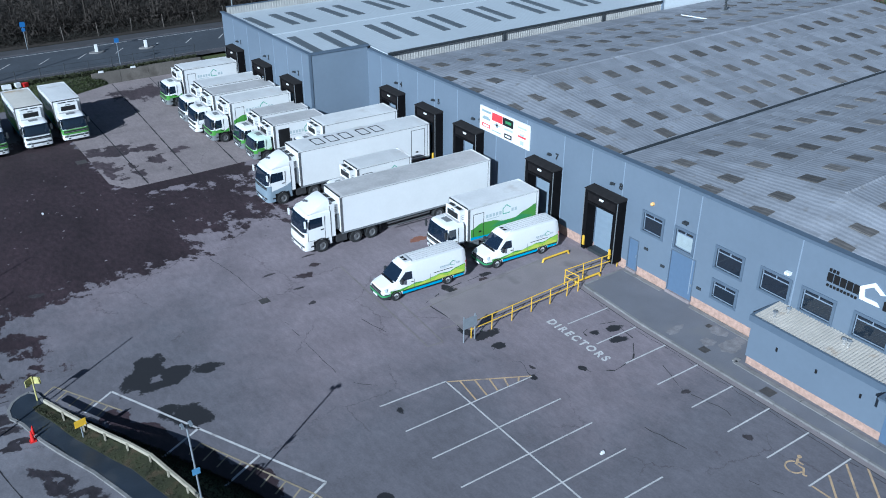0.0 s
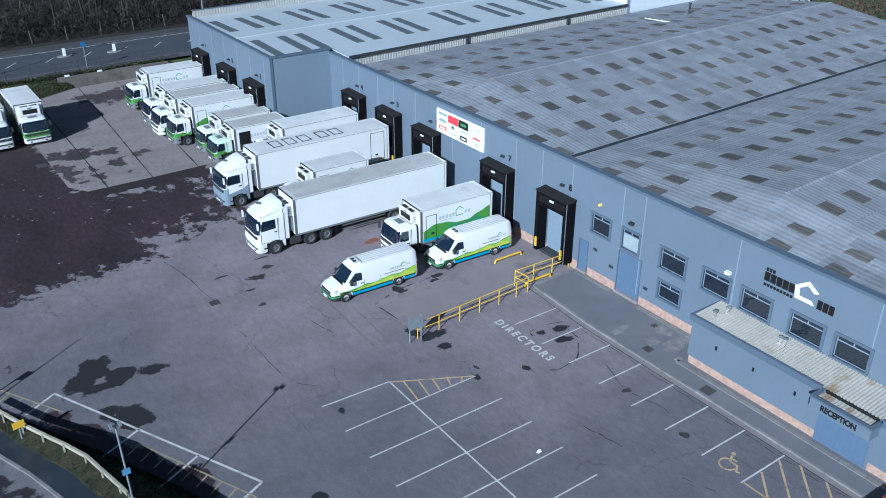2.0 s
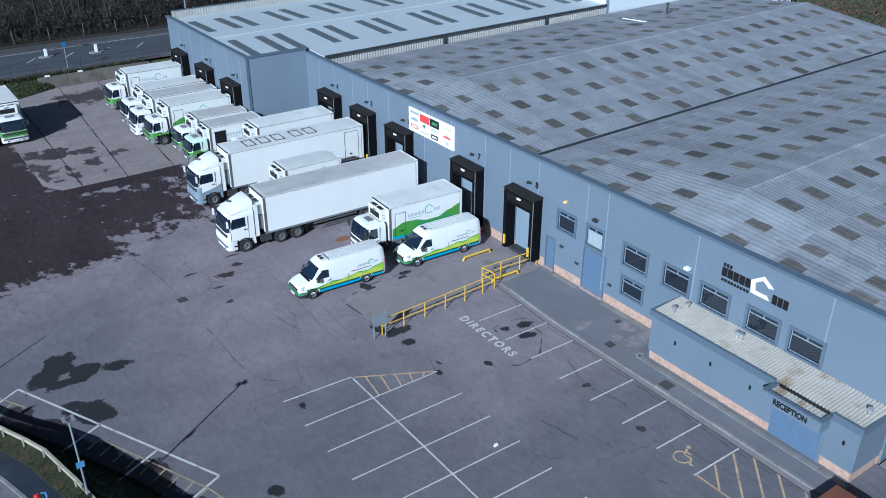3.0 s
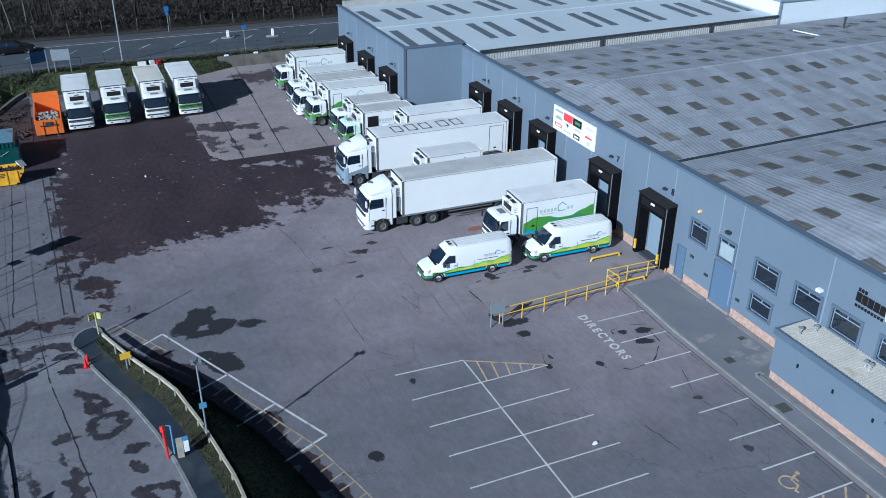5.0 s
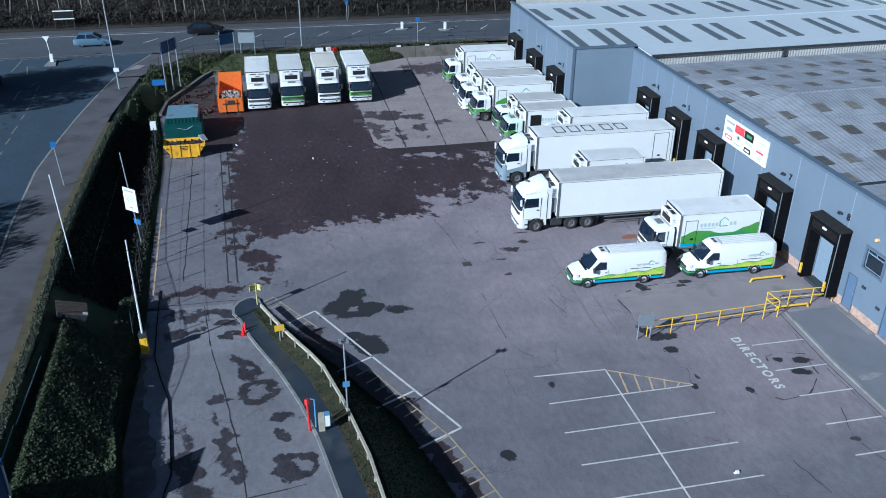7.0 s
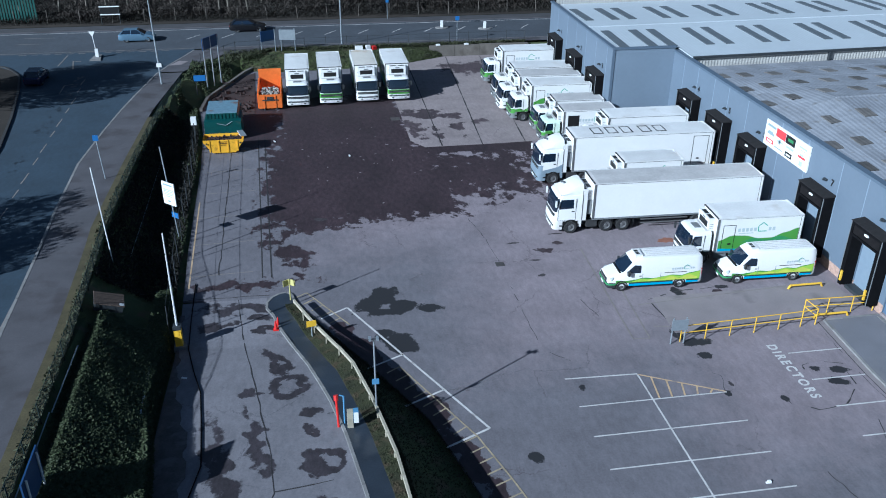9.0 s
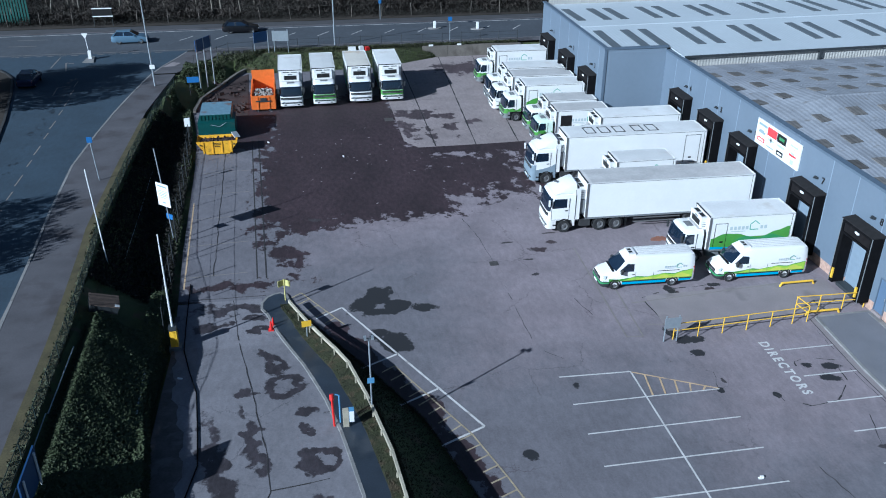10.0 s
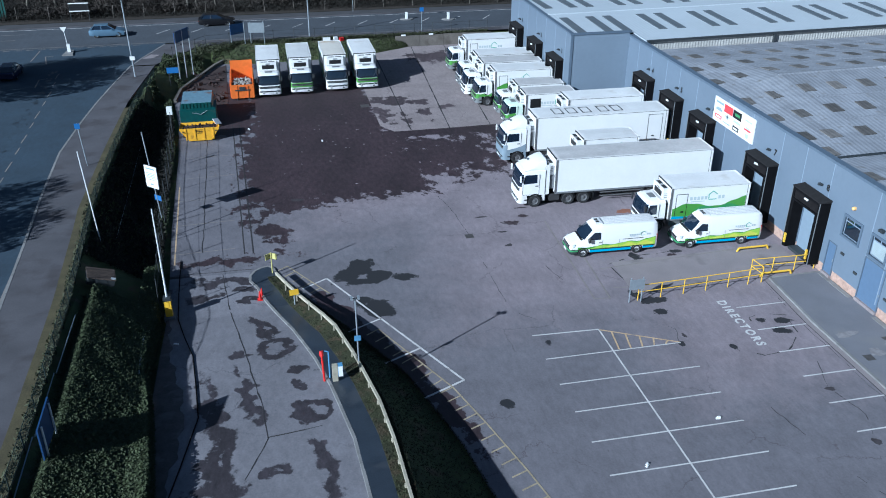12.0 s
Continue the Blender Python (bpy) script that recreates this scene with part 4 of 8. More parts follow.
        for a, b in zip(path, path[1:]):
            a, b = Vector(a), Vector(b)
            n = max(2, round((b - a).length / 0.5))
            pts = [a.lerp(b, i / n) + Vector((random.uniform(-0.06, 0.06), random.uniform(-0.06, 0.06))) * (0 < i < n) for i in range(n + 1)]
            for p, q in zip(pts, pts[1:]):
                if random.random() < 0.78:
                    line("crack", p, q, random.uniform(0.035, 0.1) if path[0] in ((-7.7, 30.2), (-13.4, 34.3)) else random.uniform(0.015, 0.05), M["tar"], lot, z=0.0045)
    for path in (((-39.2, 42.6), (-38.68, 37.7), (-37.69, 31.1), (-36.91, 25.7), (-36.75, 23.0), (-37.8, 20.1)), ((-36.75, 23.1), (-34.2, 23.5)), ((-42.3, 43.0), (-37.2, 42.9)), ((-40.6, 46.0), (-40.9, 76.0))):
        for a, b in zip(path, path[1:]):
            a, b = Vector(a), Vector(b)
            n = max(2, round((b - a).length / 0.8))
            pts = [a.lerp(b, i / n) + Vector((random.uniform(-0.05, 0.05), random.uniform(-0.05, 0.05))) * (0 < i < n) for i in range(n + 1)]
            for p, q in zip(pts, pts[1:]):
                line("tar_joint", p, q, random.uniform(0.03, 0.075), M["tar"], lot, z=0.012, zf=low_z)
    lane = base("road_markings", "white road markings on the dark road", "markings", kind="structure")
    for i in range(18):
        y = 88.0 - 3.4 * i
        x = interp(y, [30, 74, 81, 88], [-54.6, -56.0, -56.15, -56.6])
        line("dash", (x, y), (x - 0.03, y - (1.6 if i % 2 else 2.2)), 0.09, M["faint_line"], lane, zf=road_z, z=0.008)
    for a, b in (((-60.63, 94.0), (-60.5, 98.6)), ((-59.4, 96.0), (-58.5, 95.7)), ((-59.4, 96.0), (-58.7, 92.4)), ((-58.2, 85.8), (-57.4, 86.2)), ((-58.2, 85.8), (-58.05, 82.8)), ((-67.6, 104.5), (-64.4, 104.5)), ((-67.4, 107.5), (-63.8, 107.4))):
        line("lane_mark", a, b, 0.12, M["faint_line"], lane, zf=road_z, z=0.012)
    for i in range(18):
        x = -47.8 + 4.25 * i
        line("hatch_line", (x, 104.7), (x + 1.5, 106.75), 0.12, w, lane, zf=road_z, z=0.012)
    line("edge_line", (-90, 100.1), (40, 100.1), 0.1, M["faint_line"], lane, zf=road_z, z=0.01)
    line("edge_line", (-90, 109.7), (40, 109.7), 0.14, M["white_line"], lane, zf=road_z, z=0.01)
    for i in range(6):
        line("give_way_dash", (-56.6 + 1.3 * i, 99.3), (-55.8 + 1.3 * i, 99.3), 0.12, M["faint_line"], lane, zf=road_z, z=0.012)
        line("give_way_dash", (-66.0 + 1.3 * i, 99.3), (-65.2 + 1.3 * i, 99.3), 0.12, M["faint_line"], lane, zf=road_z, z=0.012)
    line("edge_line", (-50.95, 36), (-51.7, 52), 0.09, M["faint_line"], lane, zf=road_z, z=0.012)


markings()

# ---- main warehouse ----
PAR = 7.6        # top of the wall


def wall_piece(bm, y0, y1, z0, z1, holes, x0=0.0, x1=0.25):
    """A stretch of wall along y with rectangular openings (y0, y1, z0, z1)."""
    ys = sorted({y0, y1, *[min(max(v, y0), y1) for h in holes for v in h[:2]]})
    for a, b in zip(ys, ys[1:]):
        if b - a < 1e-4:
            continue
        zs = sorted({z0, z1, *[min(max(v, z0), z1) for h in holes if h[0] < (a + b) / 2 < h[1] for v in h[2:]]})
        for c, d in zip(zs, zs[1:]):
            if any(h[0] < (a + b) / 2 < h[1] and h[2] < (c + d) / 2 < h[3] for h in holes):
                continue
            if d - c > 1e-4:
                box(bm, x0, a, c, x1, b, d)
    bmesh.ops.remove_doubles(bm, verts=bm.verts[:], dist=0.0005)


SEAMS = [10.55, 14.4, 22.5, 29.35, 31.1, 35.7, 38.7, 41.5, 45.6, 49.2, 54.4, 57.7, 60.3, 63.5, 66.4, 68.8]
DOCKS = [36.75, 43.1, 52.3, 58.0, 63.9]
FAR_DOCKS = [72.1, 78.65, 85.5]
WINDOWS = [(32.05, 33.6, 3.5, 4.74), (29.55, 30.9, 3.45, 4.72), (25.92, 27.72, 3.46, 4.74), (25.98, 27.6, 1.45, 2.54), (22.78, 24.55, 3.5, 4.76), (20.08, 21.88, 3.48, 4.76), (16.95, 18.78, 3.5, 4.76), (14.4, 16.2, 3.5, 4.76)]
DOORS = [(29.1, 31.1, 0.3, 3.2), (33.75, 34.65, 0.3, 2.55)]
holes = WINDOWS + DOORS + [(c - 1.2, c + 1.2, 0.3, 4.1) for c in DOCKS]
warehouse = base("warehouse", "long blue-grey clad warehouse with loading docks and a weathered corrugated roof", "warehouse")
for a, b in zip(SEAMS, SEAMS[1:]):
    bm = bmesh.new()
    wall_piece(bm, a + 0.012, b - 0.012, 0.72, PAR - 0.05, holes)
    part("wall_panel", bm, M["cladding"], warehouse)
    part("joint_strip", boxes((-0.012, b - 0.035, 0.72, 0.1, b + 0.035, PAR - 0.05)), M["seam"], warehouse)
part("wall_cap", boxes((-0.1, 10.45, PAR - 0.1, 0.4, 68.78, PAR + 0.08)), M["cladding_trim"], warehouse, "darker blue-grey capping")
bm = bmesh.new()
wall_piece(bm, 10.55, 68.8, -0.1, 0.72, holes, 0.06, 0.3)
part("plinth", bm, M["mortar"], warehouse, "pale brick plinth")
LEN = 54.0       # depth of the building
SKEW = 0.036     # the spans run slightly off square from the front wall


def skewed(bm, k, x0=0.3):
    for v in bm.verts:
        v.co.y += k * (v.co.x - x0)
    return bm


bm = boxes((0.3, 10.5, -0.1, LEN, 10.75, PAR - 0.3), (LEN - 0.3, 10.75, -0.1, LEN, 65.6, 6.6))
part("rear_wall", skewed(bm, SKEW), M["cladding"], warehouse)
part("end_cap", skewed(boxes((0.42, 10.4, PAR - 0.3, LEN, 10.8, PAR - 0.16)), SKEW), M["cladding_trim"], warehouse)
bm = boxes((0.3, 10.8, -0.1, LEN - 0.4, 65.4, 0.28))
part("inner_floor", skewed(bm, SKEW), M["interior"], warehouse)

# weathered roof: two and a half spans, ridges across the building, hipped down to the front wall
PROFILE = [(10.7, 7.28), (23.3, 8.6), (37.2, 7.1), (37.4, 7.1), (50.7, 8.6), (65.9, 6.8)]


def roof_z(y, x=50.0):
    z = interp(y, [p[0] for p in PROFILE], [p[1] for p in PROFILE])
    lo = min(z, 7.42)
    return lo + (z - lo) * min(1.0, max(0.0, (x - 0.3) / 4.7))


bm = bmesh.new()
ROOF_Y = sorted({p[0] for p in PROFILE} | set(np.arange(11.5, 65, 1.5).tolist()))
for ya, yb in zip(ROOF_Y, ROOF_Y[1:]):
    for xa, xb in ((0.3, 2.0), (2.0, 5.0), (5.0, 20.0), (20.0, LEN)):
        bm.faces.new([bm.verts.new((x, y, roof_z(y, x))) for x, y in ((xa, ya), (xb, ya), (xb, yb), (xa, yb))])
bmesh.ops.remove_doubles(bm, verts=bm.verts[:], dist=0.001)
bmesh.ops.solidify(bm, geom=bm.faces[:], thickness=0.06)
bmesh.ops.recalc_face_normals(bm, faces=bm.faces[:])
roof = part("roof", skewed(bm, SKEW), M["oldroof"], warehouse, "weathered grey corrugated roof sheets")
part("gutter", skewed(boxes((0.3, 37.16, 7.08, LEN, 37.44, 7.16)), SKEW), M["darksteel"], roof, "dark valley gutter")
for y in (23.3, 50.7):
    bm = bmesh.new()
    rod(bm, (4.9, y, 8.58), (LEN, y, 8.58), 0.1)
    skewed(bm, SKEW)
    part("ridge_cap", bm, M["oldroof"], roof)
sky_mesh = None
for y, first, step in [(48.0, 0.33, 2.69), (44.3, 0.33, 2.69), (40.6, 0.33, 2.69), (38.25, 1.25, 5.42), (53.2, 0.33, 2.69), (57.05, 0.33, 2.69), (61.1, 0.33, 2.69), (33.35, 0.2, 2.69), (29.6, 0.25, 2.69), (26.0, 0.2, 2.69), (20.85, 0.15, 2.69), (17.4, 0.2, 2.69), (13.6, 0.2, 2.69)]:
    slope = math.degrees(math.atan2(roof_z(y + 0.5) - roof_z(y - 0.5), 1.0))
    for i in range(24):
        x = first + step * i
        if x < 0.1 or x > LEN - 1.2:
            continue
        if x < 1:
            x = 0.93
        if sky_mesh is None:
            bm = boxes((-0.5, -0.64, -0.03, 0.5, 0.64, 0.03))
            sky_mesh = mesh_of("skylight", bm, M["skylight"])
        ob = new("skylight", sky_mesh)
        ob.parent = roof
        ob.matrix_basis = pose(x + random.uniform(-0.06, 0.06), y + SKEW * x + random.uniform(-0.06, 0.06), roof_z(y, x) + 0.04, slope if x > 5 else slope * 0.5, 0, 2)
# bands where the sheets overlap
for y in (11.8, 15.5, 19.3, 28.0, 31.6, 35.4, 39.5, 42.6, 46.3, 55.2, 59.2, 63.0):
    slope = math.degrees(math.atan2(roof_z(y + 0.5) - roof_z(y - 0.5), 1.0))
    bm = boxes((-23.0, -0.05, -0.02, 25.0, 0.05, 0.012))
    ob = part("sheet_lap", bm, M["oldroof"], roof)
    ob.matrix_basis = pose(28.6, y + SKEW * 28.6, roof_z(y) + 0.015, slope, 0, math.degrees(SKEW))
flue = base("roof_flue", "thin dark steel flue standing on the weathered roof", "flue", (40.2, 60.7, roof_z(59.3)))
bm = bmesh.new()
rod(bm, (0, 0, -0.1), (0, 0, 1.1), 0.11)
rod(bm, (0, 0, 1.1), (0, 0, 1.22), 0.17)
part("pipe", bm, M["darksteel"], flue)
part("flashing", boxes((-0.4, -0.3, -0.04, 0.4, 0.3, 0.09)), M["greyplastic"], flue)
bm = bmesh.new()
rod(bm, (-1.45, 0, 0), (1.45, 0, 0), 0.06)
ob = thing("loose_pipe", bm, M["whitepole"], "pale plastic pipe lying on the weathered roof", "pipe")
ob.matrix_basis = pose(34.4, 60.05, roof_z(58.8) + 0.14, 0, 0, -75)

# newer part with the pale roof
annexe = base("annexe", "blue-grey clad annexe with a pale profiled roof", "warehouse")
fholes = [(c - 1.0, c + 1.0, 0.3, 4.1) for c in FAR_DOCKS]
FS = [68.8, 70.3, 73.4, 76.4, 79.6, 82.7, 86.2, 89.2]
for a, b in zip(FS, FS[1:]):
    bm = bmesh.new()
    wall_piece(bm, a + 0.012, b - 0.012, -0.1, 7.9, fholes, -6.0, -5.75)
    part("wall_panel", bm, M["cladding"], annexe)
    if b < 89:
        part("joint_strip", boxes((-6.012, b - 0.035, 0.0, -5.9, b + 0.035, 7.85)), M["seam"], annexe)
part("return_panel", boxes((-5.75, 68.78, -0.1, -0.02, 69.0, 7.9)), M["cladding_pale"], annexe, "plain paler blue-grey return wall")
part("corner_trim", boxes((-6.05, 68.73, -0.05, -5.8, 68.86, 7.92)), M["cladding_trim"], annexe)
AL = 37.6        # depth of the annexe
AK = 0.045       # its roof lines run off square as well
part("wall_cap", boxes((-6.1, 68.7, 7.86, -5.7, 89.3, 8.02), (-5.7, 68.7, 7.86, 0.1, 69.05, 8.02)), M["cladding_trim"], annexe, "darker blue-grey capping")
part("end_wall", skewed(boxes((-5.75, 88.98, -0.1, AL, 89.2, 7.86), (AL - 0.2, 66.0, -0.1, AL, 88.98, 7.6)), AK, -5.75), M["cladding"], annexe)
EAVES, RIDGE = 65.8, 77.3


def nroof_z(y):
    return 7.74 + (y - EAVES) * 0.0235 if y < RIDGE else 8.01 - (y - RIDGE) * 0.0265


bm = bmesh.new()
for x0, x1, ya in ((-5.7, 0.35, 69.05), (0.35, AL, EAVES)):
    for y0, y1 in ((ya, RIDGE), (RIDGE, 88.95)):
        box(bm, x0, y0, -0.08, x1, y1, 0.0)
for v in bm.verts:
    v.co.z += nroof_z(v.co.y)
    v.co.y += AK * max(v.co.x, 0)
bm.normal_update()
nroof = part("roof", bm, M["newroof"], annexe, "pale blue-white profiled roof")
part("ridge_cap", skewed(boxes((-5.6, RIDGE - 0.2, 7.99, 0.35, RIDGE + 0.2, 8.06), (0.35, RIDGE - 0.2, 7.99, AL, RIDGE + 0.2, 8.06)), AK, 0.0), M["newroof"], nroof)
part("eaves_gutter", skewed(boxes((0.4, EAVES - 0.16, 7.64, AL, EAVES + 0.04, 7.82)), AK, 0.0), M["darksteel"], nroof, "dark eaves gutter")
# ribbed sheet standing between the two roofs, one rib at a time
bm = bmesh.new()
for i in range(int(AL / 0.3)):
    x = 0.5 + 0.3 * i
    for xa, xb, d in ((x, x + 0.19, 0.0), (x + 0.19, x + 0.3, 0.035)):
        box(bm, xa, EAVES + 0.1 - d, 6.6, xb, EAVES + 0.16, 7.7)
part("upstand", skewed(bm, AK, 0.0), M["profiled"], annexe, "profiled pale sheet below the eaves")
for x in (14.0, 28.0):
    part("upstand_post", skewed(boxes((x, EAVES - 0.2, 6.6, x + 0.18, EAVES + 0.05, 7.64)), AK, 0.0), M["darksteel"], annexe)
# ribbed parapet along the far edge of the roof
bm = bmesh.new()
for i in range(int((AL + 5.5) / 0.32)):
    x = -5.55 + 0.32 * i
    box(bm, x, 88.72, 7.6, x + 0.2, 88.8, 8.5)
    box(bm, x + 0.2, 88.68, 7.6, x + 0.32, 88.8, 8.5)
part("edge_screen", skewed(bm, AK, -5.7), M["profiled"], annexe, "pale ribbed parapet along the roof edge")
part("screen_cap", skewed(boxes((-5.6, 88.64, 8.5, AL, 88.84, 8.56)), AK, -5.7), M["cladding_trim"], annexe)
nmesh = mesh_of("rooflight", boxes((-0.44, -2.9, -0.03, 0.44, 2.9, 0.03)), M["roofglass"])
for x in (-4.65, -1.85, 0.0, 3.75, 5.75, 9.53, 11.48, 16.0, 17.95, 22.2, 24.2, 28.4, 30.4, 34.3, 36.2):
    for yc in (72.3, 82.7):
        ob = new("rooflight", nmesh)
        ob.parent = nroof
        ob.matrix_basis = pose(x, yc + AK * max(x, 0) * 0.6, nroof_z(yc) + 0.05, 1.35 if yc < RIDGE else -1.5, 0, 0)
part("inner_floor", boxes((-5.7, 69.1, -0.1, AL - 0.3, 88.9, 0.28)), M["interior"], annexe)
# white building adjoining the annexe at the back
rear = base("rear_building", "white-clad building adjoining the back of the annexe", "building", (AL + 0.1, 67.6, 0))
part("wall", boxes((0, 0, -0.1, 36, 24, 9.2)), M["wallwhite"], rear)
part("wall_post", boxes((-0.05, -0.12, 0, 0.3, 0, 9.2)), M["seam"], rear)
part("roof_edge", boxes((-0.1, -0.2, 9.2, 36.1, 24.1, 9.4)), M["seam"], rear)


def window_unit(n, y0, y1, z0, z1):
    root = base(f"window_{n}", "grey-framed office window with dark glass and top lights", "window", kind="structure")
    bm = boxes((-0.06, y0 - 0.16, z0 - 0.16, 0.12, y0, z1 + 0.16), (-0.06, y1, z0 - 0.16, 0.12, y1 + 0.16, z1 + 0.16), (-0.06, y0, z1, 0.12, y1, z1 + 0.16), (-0.06, y0, z0 - 0.16, 0.12, y1, z0))
    part("surround", bm, M["cladding_trim"], root)
    zt = z1 - 0.28
    m = (y0 + y1) / 2
    f = 0.045
    bm = boxes((0.05, y0, z0, 0.13, y0 + f, z1), (0.05, y1 - f, z0, 0.13, y1, z1), (0.05, y0, z1 - f, 0.13, y1, z1), (0.05, y0, z0, 0.13, y1, z0 + f), (0.052, y0, zt - 0.03, 0.128, y1, zt + 0.03), (0.054, m - 0.03, zt, 0.126, m + 0.03, z1))
    part("window_frame", bm, M["seam"], root)
    for k, (a, b, c, d) in enumerate(((y0 + f, y1 - f, z0 + f, zt - 0.03), (y0 + f, m - 0.03, zt + 0.03, z1 - f), (m + 0.03, y1 - f, zt + 0.03, z1 - f))):
        pale = n == 2 and k == 0
        part("pane", boxes((0.085, a, c, 0.1, b, d)), M["blind" if pale else "window"], root, "pane covered by a pale blind" if pale else "")
    part("sill", boxes((-0.1, y0 - 0.1, z0 - 0.06, 0.1, y1 + 0.1, z0 - 0.005)), M["cladding_trim"], root)


for n, w in enumerate(WINDOWS):
    window_unit(n + 1, *w)


def door_unit(n, y0, y1, z0, z1, label):
    root = base(f"door_{n}", label, "door", kind="structure")
    part("door_frame", boxes((-0.04, y0, z0, 0.2, y0 + 0.06, z1), (-0.04, y1 - 0.06, z0, 0.2, y1, z1), (-0.04, y0 + 0.06, z1 - 0.06, 0.2, y1 - 0.06, z1)), M["cladding_trim"], root)
    part("door_leaf", boxes((0.03, y0 + 0.065, z0, 0.1, y1 - 0.065, z1 - 0.065)), M["door_blue"], root)
    part("threshold", boxes((-0.12, y0, 0.0, 0.2, y1, z0)), M["concrete"], root)
    part("handle", boxes((0.0, y0 + 0.14, z0 + 0.95, 0.035, y0 + 0.18, z0 + 1.15)), M["steel"], root)


door_unit(1, *DOORS[0], "closed blue roller shutter door")
door_unit(2, *DOORS[1], "closed blue personnel door")


def dock(x, c, number, open_door=False):
    """A dock shelter: deep black pads round an opening, with a hood."""
    root = base("dock_shelter", "black padded dock shelter with grey hood edge on the wall", "dock shelter", (x, c, 0), group="dock shelters")
    w, d = 1.54, 0.82
    part("header", boxes((-d + 0.07, -w + 0.2, 4.12, 0, w - 0.2, 4.72)), M["header"], root, "black header curtain")
    part("top_pad", boxes((-d, -w, 4.72, 0, w, 4.92)), M["black_rubber"], root)
    part("header_lip", boxes((-d - 0.01, -w + 0.22, 3.98, 0, w - 0.22, 4.12)), M["black_rubber"], root)
    for s in (-1, 1):
        a, b = sorted((s * w, s * 1.2))
        bm = boxes((-d, a, 0.42, 0, b, 3.98))
        part("side_pad", bm, M["black_rubber"], root)
        a, b = sorted((s * w, s * (w - 0.2)))
        part("side_frame", boxes((-d, a, 3.98, 0, b, 4.72)), M["black_rubber"], root)
        part("edge_trim", boxes((-d - 0.02, s * w - 0.02, 0.42, -d + 0.02, s * w + 0.02, 4.92)), M["greyplastic"], root, "grey metal edge")
        part("bumper", boxes((-d - 0.1, s * 1.27 - 0.07, 0.75, -d, s * 1.27 + 0.07, 1.45)), M["yellow"], root, "yellow bump guide")
    bm = bmesh.new()
    prism(bm, [(-d - 0.06, 4.92), (-d - 0.06, 4.96), (0, 5.08), (0, 4.92)], -w - 0.04, w + 0.04)
    part("hood", bm, M["dark_hood"], root, "grey sloping hood")
    part("dock_lamp", boxes((-d - 0.01, -0.18, 4.5, -d + 0.08, 0.18, 4.62)), M["whitesign"], root)
    part("dock_door", boxes((0.12, -1.2, 0.3, 0.18, 1.2, 4.1)), M["dock_door"], root, "blue-grey sectional dock door")
    part("leveller", boxes((-0.55, -1.1, 0.28, 0.1, 1.1, 0.5)), M["darksteel"], root)
    lab = base("dock_number", "black dock number beside a small wall lamp", "sign", (x, c, 0), group="dock numbers")
    words(str(number), 0.62, M["black"], pose(-0.03, -0.75, 5.5, 90, 0, -90), "numeral", lab, bold=0.02)
    bm = boxes((-0.16, -0.35, 5.62, -0.01, 0.0, 5.74), (-0.3, -0.25, 5.64, -0.16, -0.12, 5.72))
    part("lamp", bm, M["darksteel"], lab)


for i, c in enumerate(DOCKS):
    dock(0.0, c, 8 - i)
for i, c in enumerate(FAR_DOCKS):
    dock(-6.0, c, 3 - i)

# sign board of suppliers: plain shapes only
board = thing("sign_board", boxes((-0.12, 45.15, 5.2, -0.02, 51.2, 7.1)), M["whitesign"], "white sign board with small coloured panels on the wall", "sign")
rows = [(49.75, 50.95, 6.68, 6.86, "logo_grey"), (48.35, 49.65, 6.3, 6.92, "signred"), (47.05, 48.3, 6.3, 6.92, "black"), (47.3, 48.0, 6.5, 6.72, "green_deep"), (45.5, 46.5, 6.62, 6.74, "logo_pale"), (45.7, 46.3, 6.46, 6.5, "logo_pale"),
        (49.9, 50.85, 6.12, 6.3, "logo_grey"), (50.1, 50.7, 6.3, 6.38, "logo_grey"), (49.85, 50.9, 5.5, 5.8, "signred"), (50.0, 50.75, 5.57, 5.72, "whitesign"), (48.6, 49.4, 5.98, 6.1, "logo_pale"), (48.9, 49.15, 5.86, 6.2, "logo_grey"), (48.5, 49.6, 5.46, 5.54, "logo_grey"),
        (47.1, 48.1, 5.98, 6.14, "logo_pale"), (47.2, 48.1, 5.36, 5.72, "black"), (47.35, 47.95, 5.46, 5.6, "whitesign"), (45.55, 46.5, 5.92, 6.06, "signred"), (45.8, 46.25, 6.06, 6.22, "logo_pale"), (45.8, 46.2, 5.38, 5.7, "logo_pale")]
for a, b, c, d, k in rows:
    out = 0.004 if k in ("whitesign", "green_deep") else 0.0
    part("logo_bar", boxes((-0.13 - out, a, c, -0.118, b, d)), M[k], board)
# company name: bars, and the pale outlined house shape
name = base("company_sign", "black raised letters as plain bars beside a white pentagon", "sign", (0, 0, 0))
for a, b, c, d in ((20.15, 20.75, 6.4, 6.58), (18.92, 20.78, 5.82, 6.32), (18.95, 20.75, 5.52, 5.66), (16.62, 17.6, 5.6, 6.1)):
    n = max(1, round((b - a) / (0.2 if d - c < 0.3 else 0.37)))
    gap = 0.035 if d - c < 0.3 else 0.03
    for k in range(n):
        y0 = a + (b - a) * k / n
        part("letter_bar", boxes((-0.06, y0 + gap, c, -0.005, y0 + (b - a) / n - gap, d)), M["black"], name)
bm = bmesh.new()
out = [(18.85, 5.65), (18.95, 6.35), (18.25, 6.85), (17.6, 6.4), (17.75, 5.65)]
inn = [(18.25 + (y - 18.25) * 0.62, 6.2 + (z - 6.2) * 0.62) for y, z in out]
